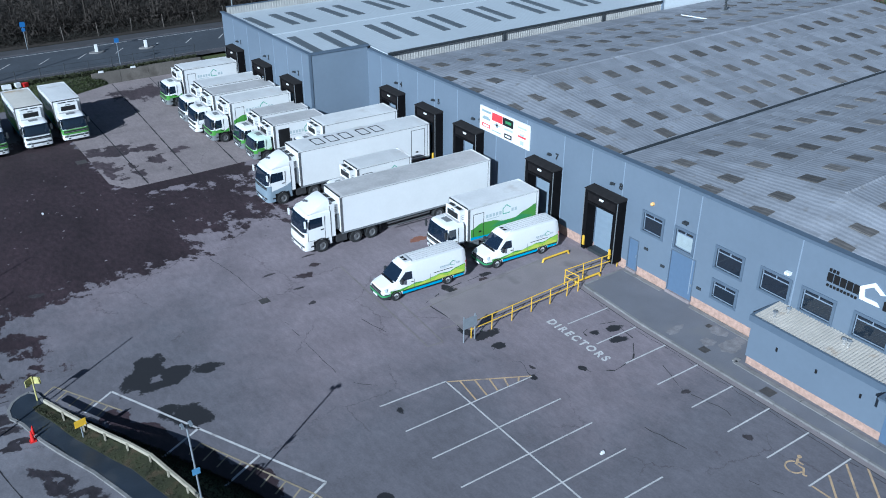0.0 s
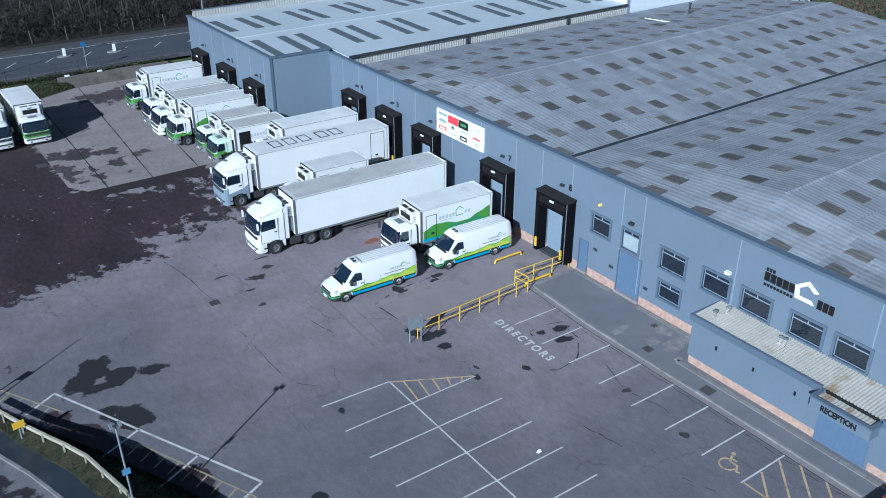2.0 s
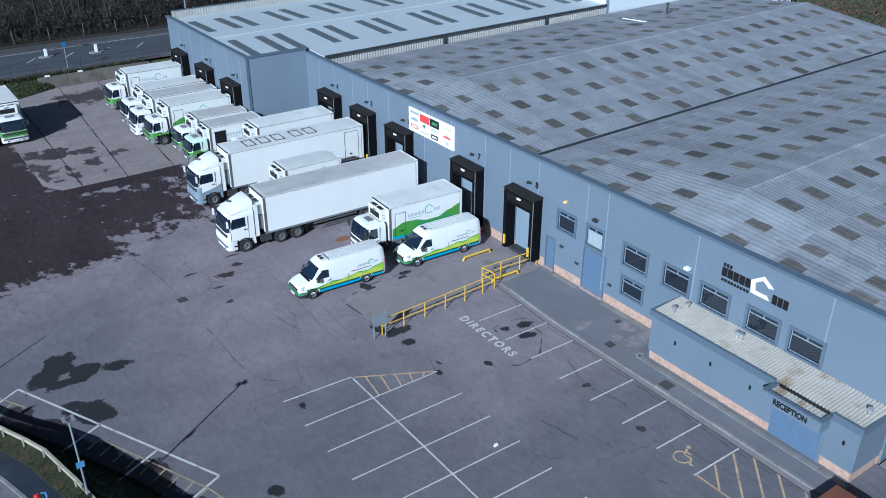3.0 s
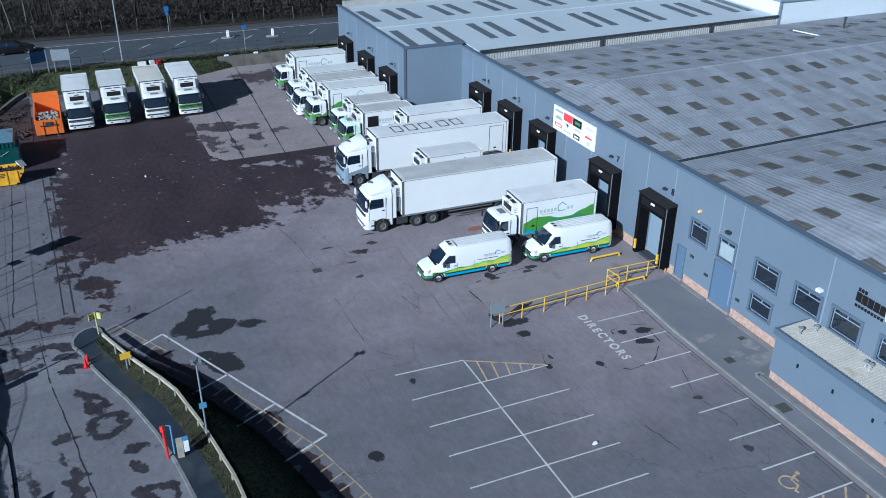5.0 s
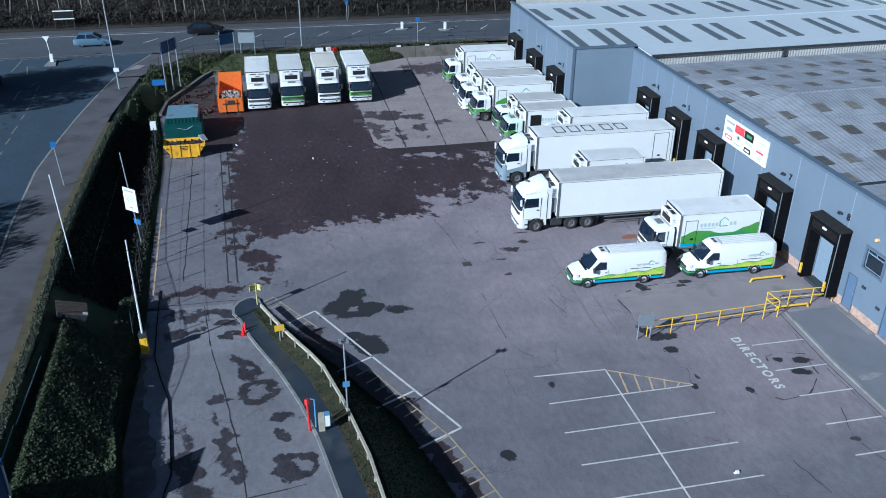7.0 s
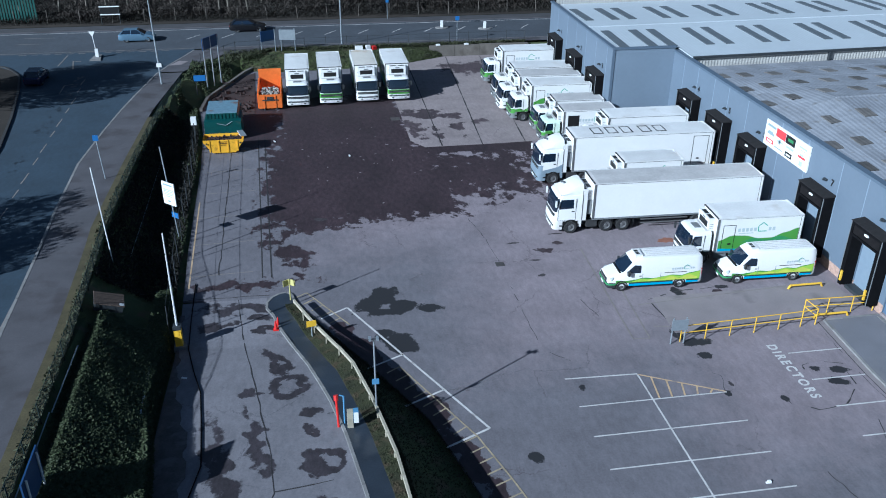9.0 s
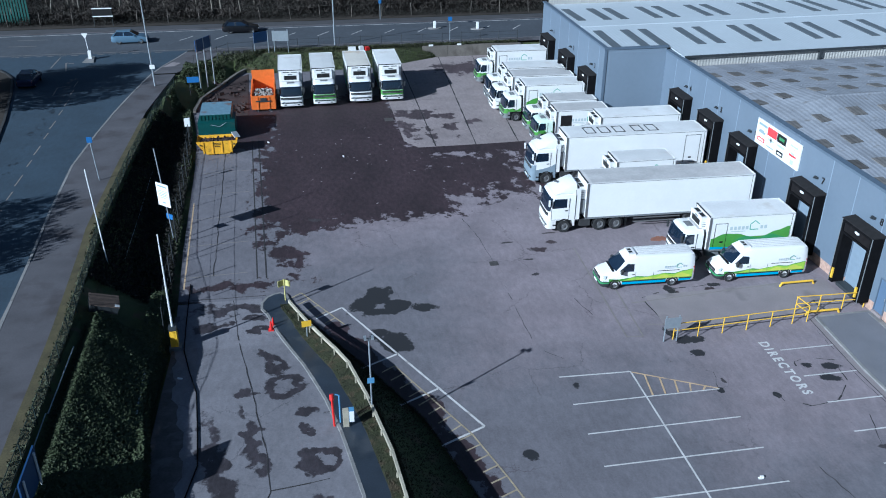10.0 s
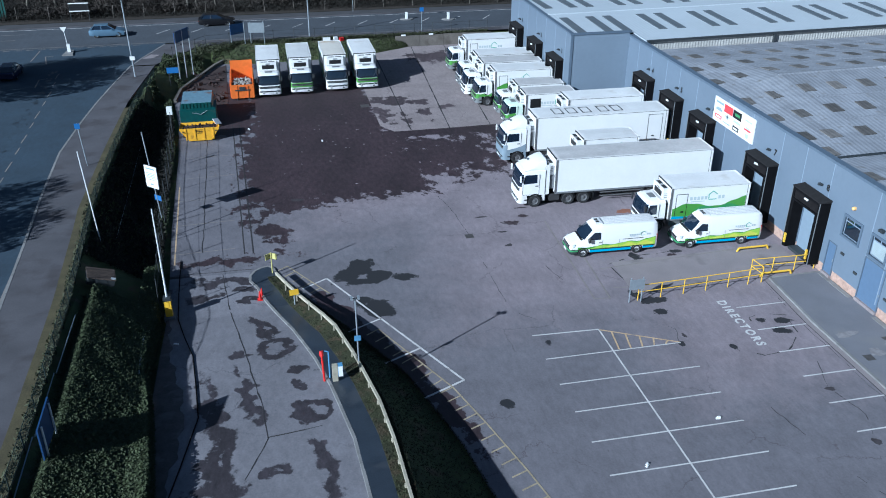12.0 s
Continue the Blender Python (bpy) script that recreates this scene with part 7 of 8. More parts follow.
# row along the back wall, facing the yard
for x, y, roofm, low, lab in ((-34.65, 80.2, "whiteroof", "white", "white box truck with plain white cab in the back row"), (-31.3, 80.5, "whiteroof", "green", "white box truck with green grille in the back row"),
                              (-27.55, 80.8, "rustroof", "white", "white box truck with rust-stained roof in the back row"), (-24.3, 80.9, "whiteroof", "green", "white box truck with green bumper in the back row")):
    rigid_truck((x, y - 0.45, 0), 90 + random.uniform(-1, 1), 7.9, 3.5, lab, cab_low=M["white"], roofmat=M[roofm], grille=M[low] if low == "green" else None, group="parked row of trucks")
car((-51.4, 104.7, road_z(104)), 180, "pale blue hatchback on the main road", M["carblue"])
car((-38.1, 108.2, road_z(108)), 180, "black saloon car on the main road", M["carblack"], 1.42, 4.6)
car((-61.3, 90.0, road_z(88)), -90, "dark navy car leaving the junction", M["carnavy"])


# ---- fences, rails and signs ----
def tubes(rows, mat, name, parent, label="", n=8):
    bm = bmesh.new()
    for p, q, r in rows:
        rod(bm, p, q, r, n=n)
    return part(name, bm, mat, parent, label)


def timber_rail():
    root = base("timber_rail", "low weathered timber rail on short posts along the footpath", "fence")
    ys = list(np.arange(8.0, 41.3, 1.65))
    top = lambda y: drive_z(y) + crest(y) + interp(y, [20, 25, 31, 36, 40], [0.3, 0.36, 0.4, 0.52, 0.68])
    for a, b in zip(ys, ys[1:]):
        p = Vector((rail_x(a), a, top(a)))
        q = Vector((rail_x(b), b, top(b)))
        side = Vector((q.y - p.y, p.x - q.x, 0)).normalized() * 0.06
        bm = bmesh.new()
        lo = Vector((0, 0, -0.19))
        e = (q - p) * 0.004
        loft(bm, [[p + e + side, p + e - side, p + e - side + lo, p + e + side + lo], [q - e + side, q - e - side, q - e - side + lo, q - e + side + lo]])
        part("plank", bm, M["timber"], root)
        part("post", boxes((p.x - 0.14, p.y - 0.07, drive_z(a) + crest(a) - 0.1, p.x - 0.07, p.y + 0.07, p.z - 0.04)), M["timber"], root)


timber_rail()


def post_fence(name, label, line_pts, spacing, height, r, rails, mat, category="fence", lean=0.0):
    """Posts along a line of (x, y, z), joined by rails at the given heights."""
    root = base(name, label, category)
    pts = []
    for a, b in zip(line_pts, line_pts[1:]):
        a, b = Vector(a), Vector(b)
        n = max(1, round((b - a).length / spacing))
        pts += [a.lerp(b, i / n) for i in range(n)]
    pts.append(Vector(line_pts[-1]))
    for p in pts:
        bm = bmesh.new()
        rod(bm, p - Vector((0, 0, 0.2)), p + Vector((random.uniform(-lean, lean), random.uniform(-lean, lean), height + random.uniform(-0.5, 0.5) * lean)), r, n=6)
        part("post", bm, mat, root)
    for h, rr in rails:
        for p, q in zip(pts, pts[1:]):
            tubes([(p + Vector((0, 0, h)), q + Vector((0, 0, h)), rr)], mat, "rail", root, n=5)
    return root


post_fence("boundary_fence", "dark post and wire fence at the foot of the bank", [(left_x(y) - 0.5, y, low_z(y) + 0.15) for y in (38.5, 42, 48, 54, 60, 66, 70)], 2.7, 2.15, 0.035, [(2.1, 0.009), (1.2, 0.006)], M["darksteel"], lean=0.05)
post_fence("pavement_fence", "dark green metal fence along the pavement", [(verge_x(y) + 0.9, y, road_z(y)) for y in (14, 22, 30, 38, 46, 54, 62, 70, 78, 84)], 2.4, 0.98, 0.03, [(0.95, 0.016), (0.2, 0.01)], M["greensteel"])
# welded mesh between the posts of the pavement fence
mesh_fence = [o for o in scene.objects if o.name.startswith("pavement_fence")][0]
for ya in np.arange(14, 84, 2.5):
    bm = bmesh.new()
    for k in range(16):
        y = ya + 2.5 * k / 16
        x, z = verge_x(y) + 0.9, road_z(y)
        box(bm, x - 0.005, y - 0.007, z + 0.1, x + 0.005, y + 0.007, z + 0.95)
    part("mesh_panel", bm, M["greensteel"], mesh_fence)
post_fence("roadside_railing", "black metal railing above the back wall", [(-45.0, 91.5, 1.4), (-41.5, 96.6, 1.35), (-36, 97.7, 1.3), (-26, 97.8, 1.3), (-16, 97.9, 1.3), (-6.5, 98.0, 1.3)], 2.4, 1.5, 0.04, [(1.35, 0.02), (0.9, 0.012), (0.45, 0.012)], M["darksteel"])
post_fence("woodland_fence", "dark wire fence on concrete posts before the woodland", [(-110, 114.2, 1.3), (-70, 114.0, 1.3), (-30, 113.6, 1.3), (20, 113.4, 1.3)], 4.2, 1.9, 0.05, [(1.8, 0.006)], M["wallcon"], lean=0.25)
# green mesh fence at the far left
bm = bmesh.new()
for i in range(128):
    box(bm, -112 + 0.35 * i, 114.6, 1.6, -112 + 0.35 * i + 0.22, 114.66, 4.9)
thing("green_fence", bm, material("green_mesh_paint", (0.01, 0.07, 0.06), 0.6, vary=0.2), "tall dark green slatted fence before the woodland", "fence")

# retaining wall behind the trucks
wall = base("retaining_wall", "stained concrete retaining wall behind the yard", "wall", kind="structure")
wp = [(-44.3, 80.0), (-43.9, 84.0), (-42.3, 88.0), (-40.6, 92.5), (-38.6, 96.2), (-34.0, 97.2), (-6.2, 97.3)]
for a, b in zip(wp, wp[1:]):
    n = max(1, round((Vector(b) - Vector(a)).length / 3.0))
    for i in range(n):
        p, q = Vector(a).lerp(Vector(b), (i + 0.004) / n), Vector(a).lerp(Vector(b), (i + 0.996) / n)
        s = Vector((q.y - p.y, p.x - q.x)).normalized() * 0.15
        bm = bmesh.new()
        plate(bm, [(p + s), (q + s), (q - s), (p - s)], -0.2, ((1.35 if p.x > -19 else 0.45) if p.y > 95 else 0.32) + random.uniform(-0.03, 0.03))
        part("wall_panel", bm, M["wallcon"], wall)
for x in (-17.5, -14.0):
    bm = boxes((x - 0.25, 97.05, 1.36, x + 0.25, 97.35, 1.5))
    thing("white_sack", bm, M["whitesign"], "small pale sack on the retaining wall", "sack", group="pale sacks")


def yellow_handrail():
    root = base("yellow_handrail", "yellow tubular handrail with posts along the dock path", "handrail")
    pts = [Vector(p) for p in ((-13.5, 33.9, 0), (-11.9, 33.98, 0), (-10.3, 34.06, 0), (-8.7, 34.15, 0), (-7.1, 34.23, 0), (-5.6, 34.32, 0), (-4.6, 34.38, 0))]
    up = Vector((0, 0, 1))
    for p in pts:
        tubes([(p, p + up * 1.1, 0.032)], M["yellow"], "post", root)
    for h in (1.08, 0.6):
        for p, q in zip(pts, pts[1:]):
            tubes([(p + up * h, q + up * h, 0.03)], M["yellow"], "rail", root)
    gate = [Vector(p) for p in ((-4.6, 34.38, 0), (-4.75, 35.5, 0), (-3.2, 35.45, 0), (-1.6, 35.4, 0), (-0.15, 35.35, 0))]
    for p in gate[1:]:
        tubes([(p, p + up * 1.15, 0.034)], M["yellow"], "post", root)
    for h in (1.12, 0.62):
        for p, q in zip(gate, gate[1:]):
            tubes([(p + up * h, q + up * h, 0.03)], M["yellow"], "rail", root)
    for x0, x1, y in ((-4.0, -1.6, 38.6), (-4.3, -2.0, 35.05)):
        hoop = base("hoop_guard", "low yellow tubular wheel guard on the apron", "wheel guard", group="wheel guards")
        tubes([((x0, y, 0.0), (x0 + 0.12, y, 0.25), 0.07), ((x0 + 0.12, y, 0.25), (x1 - 0.12, y, 0.25), 0.07), ((x1 - 0.12, y, 0.25), (x1, y, 0.0), 0.07)], M["yellow"], "hoop", hoop)


yellow_handrail()

sb = base("notice_sign", "grey notice board on two posts by the handrail", "sign")
for x in (-14.15, -13.35):
    tubes([((x, 33.75, 0), (x, 33.75, 1.75), 0.04)], M["steel"], "post", sb)
part("board", boxes((-14.25, 33.68, 0.95, -13.25, 33.71, 1.65)), M["steel"], sb)


def sign_post(name, label, at, height, boards, r=0.04, mat="steel", category="sign", lean=(0, 0), deep=0.2):
    """A post with flat boards (mat, width, height, z of the middle, turn, offset)."""
    root = base(name, label, category, at)
    tubes([((-lean[0] * deep / height, -lean[1] * deep / height, -deep), (lean[0], lean[1], height), r)], M[mat], "post", root)
    for m, w, h, z, turn, off in boards:
        bm = boxes((-w / 2, -0.02, -h / 2, w / 2, 0.02, h / 2))
        ob = part("board", bm, M[m], root)
        ob.matrix_basis = pose(off + lean[0] * z / height, lean[1] * z / height - 0.06, z, 0, 0, turn)
    return root


sign_post("warning_sign", "yellow double-sided sign on a yellow post at the footpath end", (-35.95, 42.0, 0.05), 1.55, [("pale_yellow", 0.44, 0.42, 1.3, 35, -0.2), ("pale_yellow", 0.44, 0.42, 1.3, -35, 0.18)], mat="pale_yellow")
sign_post("warning_sign", "small yellow sign on a short post beside the timber rail", (-34.75, 37.3, drive_z(37.3)), 1.3, [("sign_yellow", 0.56, 0.38, 1.1, 10, 0)])
sign_post("camera_pole", "slender steel pole with a blue notice on the bank", (-31.85, 28.3, 0.9), 4.55, [("paleblue", 0.34, 0.3, 2.3, 0, 0)], r=0.042, category="pole", lean=(0, 0.5))
cp = base("security_camera", "pair of dark security cameras on the pole top", "camera", (-31.85, 28.8, 5.45))
tubes([((-0.28, 0, 0), (0.28, 0, 0), 0.03)], M["darksteel"], "crossbar", cp)
for s in (-1, 1):
    bm = boxes((s * 0.18 - 0.06, -0.14, -0.04, s * 0.18 + 0.06, 0.14, 0.08))
    soften(bm, 0.02)
    part("camera_body", bm, M["steel"], cp)
# barrier by the hedge: raised arm
bar = base("raised_barrier", "raised white barrier arm on a yellow housing beside the hedge", "barrier", (-42.25, 37.6, 0.2))
bm = boxes((-0.2, -0.2, 0.12, 0.2, 0.2, 1.2))
soften(bm, 0.03)
part("housing", bm, M["sign_yellow"], bar)
part("plinth", boxes((-0.3, -0.35, -0.2, 0.35, 0.3, 0.12)), M["kerb"], bar)
part("pivot", boxes((-0.22, -0.22, 1.2, 0.22, 0.22, 1.42)), M["darksteel"], bar)
for k in range(9):
    a, b = 1.4 + k * 0.62, 1.4 + (k + 1) * 0.62
    tubes([((-0.02 * k * 0.6, 0.1 * k * 0.9 * 0.8, a), (-0.02 * (k + 1) * 0.6, 0.1 * (k + 0.93) * 0.9 * 0.8, b - 0.05), 0.06 - 0.003 * k)], M["whitepole"], "arm_section", bar)
# intercom and red bollard on the footpath
rp = base("red_post", "leaning red steel post at the driveway kerb", "post", (-33.75, 27.6, drive_z(27.6)))
tubes([((0, 0, 0), (-0.05, 0.15, 1.55), 0.06)], M["red"], "shaft", rp)
tubes([((-0.05, 0.1, 1.5), (-0.06, 0.2, 1.75), 0.11)], M["red"], "head", rp)
ic = base("intercom_stand", "cream intercom housing with pale blue panel and frame on the footpath", "intercom", (-33.2, 27.4, drive_z(27.4) + 0.1))
part("housing", boxes((-0.14, -0.12, 0, 0.14, 0.14, 0.95)), M["timber"], ic)
part("panel", boxes((0.16, -0.16, 0.3, 0.4, 0.16, 0.95)), M["paleblue"], ic)
part("panel_face", boxes((0.17, -0.18, 0.32, 0.39, -0.16, 0.93)), M["whitesign"], ic)
tubes([((-0.25, 0.3, 0), (-0.25, 0.3, 1.6), 0.045), ((-0.25, 0.3, 1.6), (-0.45, 0.35, 1.65), 0.03)], M["paleblue"], "frame", ic)
for k, (x, y) in enumerate(((-36.85, 38.7), (-36.75, 39.1))):
    bm = bmesh.new()
    rod(bm, (x, y, drive_z(y) + 0.05), (x + 0.04 * k, y + 0.05, drive_z(y) + 0.6), 0.11, 0.03, n=12)
    box(bm, x - 0.16, y - 0.16, drive_z(y), x + 0.16, y + 0.16, drive_z(y) + 0.05)
    thing("traffic_cone", bm, M["red"], "red traffic cone standing at the kerb", "traffic cone", group="traffic cones")
# signs and poles on the bank and roadside
nb = sign_post("parking_notice", "white notice board on a tall leaning pole on the bank", (-43.75, 51.8, 1.1), 5.6, [("bluesign", 0.7, 0.4, 0.75, -43, 0.1)], mat="steel", lean=(-0.5, 0.9), deep=1.2)
nbb = part("notice_board", boxes((-0.62, -0.03, -0.85, 0.62, 0.03, 0.85)), M["whitesign"], nb)
nbb.matrix_basis = pose(-0.22, 0.26, 2.35, 0, 0, -43)
for k, (w, z) in enumerate(((0.9, 0.62), (0.95, 0.3), (0.9, 0.18), (0.85, 0.06), (0.9, -0.06), (0.6, -0.2), (0.3, -0.6))):
    ob = part("text_bar", boxes((-w / 2, -0.038, z - 0.03, w / 2, -0.031, z + (0.09 if k in (0, 6) else 0.02))), M["logo_grey"], nbb)
sign_post("white_pole", "tall leaning white pole on the bank", (-47.2, 46.4, 2.3), 5.2, [], r=0.038, mat="whitepole", category="pole", lean=(-0.5, 1.1), deep=1.8)
sign_post("cycle_sign", "round blue sign on a grey post at the pavement", (-49.5, 58.5, road_z(58) + 0.1), 3.3, [("bluesign", 0.4, 0.44, 3.1, 0, 0)], lean=(-0.3, 0.5))
bb = base("advertising_board", "large blue advertising board standing beside the pavement", "sign", (-45.7, 22.2, 3.2))
for y in (-0.8, 0.8):
    tubes([((0.08, y, -0.6), (0.08, y, 2.2), 0.045)], M["whitepole"], "post", bb)
part("face", boxes((-0.05, -1.15, 0.75, 0.02, 1.15, 2.3)), M["navy"], bb)


def lamp_column(at, height, label, lean=(0, 0), arm=(1.2, 0)):
    root = base("lamp_column", label, "street lamp", at, group="street lamps")
    bm = bmesh.new()
    rod(bm, (0, 0, -0.2), (lean[0], lean[1], height), 0.1, 0.05)
    part("column", bm, M["steel"], root)
    tubes([((lean[0], lean[1], height), (lean[0] + arm[0], lean[1] + arm[1], height + 0.25), 0.04)], M["steel"], "arm", root)
    x, y, z = lean[0] + arm[0], lean[1] + arm[1], height + 0.25
    part("lantern", boxes((x - 0.35, y - 0.14, z - 0.1, x + 0.35, y + 0.14, z + 0.05)), M["greyplastic"], root)
    return root


lc = lamp_column((-48.4, 84.6, road_z(84)), 9.5, "tall grey street lamp with a small white plate", (-0.3, 0.6))
part("plate", boxes((-0.25, -0.16, 1.9, 0.25, -0.1, 2.3)), M["whitesign"], lc)
lamp_column((-29.0, 99.4, 1.25), 10.0, "tall grey street lamp beside the main road", (0, 0.2))
lamp_column((4.0, 112.0, 1.25), 10.0, "tall grey street lamp on the woodland side of the road", (0, 0.2))
sign_post("cycle_sign", "round blue sign on a grey post by the woodland", (-22.0, 112.3, 1.25), 3.2, [("bluesign", 0.6, 0.6, 3.0, 0, 0), ("bluesign", 0.4, 0.4, 2.4, 0, 0)])
sign_post("cycle_sign", "round blue sign on a grey post beside the railing", (-14.8, 99.2, 1.3), 3.0, [("bluesign", 0.5, 0.5, 2.8, 0, 0)])
for x, y in ((-10.0, 105.2), (-15.5, 106.4)):
    bm = boxes((x - 0.15, y - 0.15, road_z(y) + 0.1, x + 0.15, y + 0.15, road_z(y) + 0.95))
    soften(bm, 0.06, 2)
    b = thing("traffic_bollard", bm, M["whitesign"], "pale plastic traffic bollard on a road island", "bollard", group="traffic bollards")
    bm = bmesh.new()
    plate(bm, [(x + 0.9 * math.cos(t), y + 0.55 * math.sin(t)) for t in (math.pi * k / 6 for k in range(12))], road_z(y) - 0.1, road_z(y) + 0.1)
    part("island", bm, M["kerb"], b)
isl = base("junction_island", "kerbed island with a give way sign at the junction", "traffic island", (-57.0, 97.0, road_z(97)))
bm = bmesh.new()
plate(bm, [(-0.6, -1.2), (0.6, -1.2), (0.35, 1.1), (-0.35, 1.1)], -0.1, 0.12)
part("island_kerb", bm, M["kerb"], isl)
tubes([((0, 0.4, 0.1), (-0.3, 0.9, 2.4), 0.04)], M["whitepole"], "post", isl)
bm = bmesh.new()
prism(bm, [(-0.65, 2.85), (0.05, 2.85), (-0.3, 2.22)], 0.82, 0.86)
part("give_way_triangle", bm, M["whitesign"], isl)
part("keep_left_bollard", boxes((-0.15, 0.1, 0.1, 0.2, 0.4, 1.0)), M["whitesign"], isl)
# boards facing the junction
jb = base("direction_board", "dark blue direction board on three grey posts on the verge", "sign", (-43.4, 87.5, 2.0))
for dx, dy in ((-0.65, -1.05), (0.0, 0.0), (0.65, 1.05)):
    tubes([((dx, dy, -1.6), (dx, dy, 3.7), 0.06)], M["steel"], "post", jb)
bm = boxes((-0.04, -1.35, 2.5, 0.04, 1.35, 3.7))
ob = part("board", bm, M["navy"], jb)
ob.matrix_basis = pose(0, 0, 0, 0, 0, -32)
jb2 = base("direction_board", "pair of boards, one dark blue and one pale, on grey posts", "sign", (-36.6, 97.4, 0.9))
for x in (-1.9, -0.3, 0.4, 2.0):
    tubes([((x, 0, -0.3), (x, 0, 3.0), 0.05)], M["steel"], "post", jb2)
ob = part("board", boxes((-0.9, -0.04, -0.6, 0.9, 0.04, 0.6)), M["navy"], jb2)
ob.matrix_basis = pose(-1.1, 0.1, 2.2, 0, 0, 25)
ob = part("board", boxes((-0.95, -0.04, -0.6, 0.95, 0.04, 0.6)), M["steel"], jb2)
ob.matrix_basis = pose(1.15, -0.1, 2.3, 0, 0, -8)
sign_post("blue_notice", "small blue notice on two dark posts on the grassy bank", (-44.9, 84.0, 1.2), 1.6, [("bluesign", 1.2, 0.6, 1.1, 0, 0.4)], mat="darksteel", deep=1.2)
wf = base("welcome_board", "black and white framed board before the woodland", "sign", (-58.0, 113.2, 1.3))
for x in (-1.15, 1.15):
    tubes([((x, 0, 0), (x, 0, 2.5), 0.05)], M["darksteel"], "post", wf)
part("bar", boxes((-1.25, -0.05, 2.3, 1.25, 0.05, 2.42)), M["whitesign"], wf)
part("bar", boxes((-1.25, -0.05, 1.3, 1.25, 0.05, 1.42)), M["whitesign"], wf)
part("board", boxes((-1.15, -0.02, 1.42, 1.15, 0.02, 2.3)), M["black"], wf)

kit = base("meter_cabinet", "small white cabinet on a dark post on the bank", "cabinet", (-44.2, 72.3, 0.9))
part("cabinet_box", boxes((-0.25, -0.2, 0.5, 0.25, 0.2, 1.2)), M["whitesign"], kit)
part("post", boxes((-0.06, -0.06, -0.9, 0.06, 0.06, 0.5)), M["darksteel"], kit)
bm = bmesh.new()
plate(bm, [(-48.5, 92.2), (-47.2, 92.4), (-46.6, 93.6), (-47.6, 94.0)], 1.3, road_z(93) + 0.125)
thing("tactile_paving", bm, M["apron"], "pale blistered paving at the crossing point", "paving", kind="structure")

# ---- skips and containers ----
def yellow_skip():
    root = base("skip", "yellow steel skip filled with rubble at the yard edge", "skip", (-41.4, 69.0, 0))
    bm = bmesh.new()
    o = [(-1.0, 0.1), (-1.75, 1.15), (-1.75, 1.3), (1.75, 1.3), (1.75, 1.15), (1.0, 0.1)]
    prism(bm, o, -0.85, 0.85)
    top = [f for f in bm.faces if f.normal.z > 0.9 and f.calc_center_median().z > 1.2]
    r = bmesh.ops.inset_region(bm, faces=top, thickness=0.06)
    bmesh.ops.translate(bm, verts=list({v for f in top for v in f.verts}), vec=(0, 0, -0.3))
    part("skip_body", bm, M["skip_yellow"], root)
    for x in (-1.2, -0.4, 0.4, 1.2):
        part("rib", boxes((x - 0.05, -0.9, 0.2, x + 0.05, -0.85, 1.28)), M["skip_yellow"], root)
    for x in (-1.45, 1.45):
        tubes([((x, -0.87, 1.0), (x, -1.0, 1.0), 0.06)], M["darksteel"], "lug", root)
    for k in range(3):
        part("text_bar", boxes((-0.4 + 0.08 * k, -0.872, 1.08 - 0.14 * k, 0.4 - 0.08 * k, -0.86, 1.14 - 0.14 * k)), M["black"], root)
    bm = bmesh.new()
    for i in range(90):
        a = pose(random.uniform(-1.5, 1.4), random.uniform(-0.65, 0.65), random.uniform(0.95, 1.2), random.uniform(0, 90), random.uniform(0, 90), random.uniform(0, 180))
        bmesh.ops.create_cube(bm, size=random.uniform(0.08, 0.26), matrix=a @ Matrix.Diagonal((1, random.uniform(0.3, 1), 0.3, 1)))
    box(bm, -1.5, -0.7, 0.4, 1.5, 0.7, 1.06)
    tagged(part("rubble", bm, M["brickred"], root, "brown broken rubble"), kind="stuff")
    ob = part("white_sheet", boxes((-0.33, -0.33, -0.02, 0.33, 0.33, 0.02)), M["whitesign"], root, "white board thrown on top")
    ob.matrix_basis = pose(1.6, 0.1, 1.5, 38, 10, 45)


yellow_skip()


def compactor():
    root = base("compactor", "dark green waste compactor with a tarpaulin top", "waste compactor", (-41.6, 73.6, 0))
    bm = boxes((-1.65, -1.9, 0.15, 1.65, 1.2, 1.75))
    soften(bm, 0.05)
    part("body", bm, M["teal"], root)
    bm = bmesh.new()
    prism(bm, [(-1.55, 1.75), (-1.45, 2.25), (1.3, 2.25), (1.42, 1.75)], -1.1, 2.6)
    part("container", bm, M["teal"], root)
    part("tarpaulin", boxes((-1.46, -1.05, 2.25, 1.3, 2.55, 2.31)), M["tealtop"], root, "blue-grey cover with rust patches")
    for k in range(9):
        x = -1.45 + 0.32 * k
        part("rib", boxes((x, -1.16, 1.78, x + 0.1, -1.1, 2.22)), M["teal"], root)
    for x in (-1.5, 1.3):
        part("skid", boxes((x, -1.9, 0, x + 0.2, 3.1, 0.15)), M["darksteel"], root)
    tubes([((-0.5, -1.95, 1.6), (0.3, -1.95, 1.4), 0.03), ((0.3, -1.95, 1.4), (0.9, -1.9, 1.75), 0.03)], M["steel"], "hose", root)
    part("container_back", boxes((-1.5, 1.2, 0.15, 1.5, 3.2, 1.75)), M["teal"], root)


compactor()


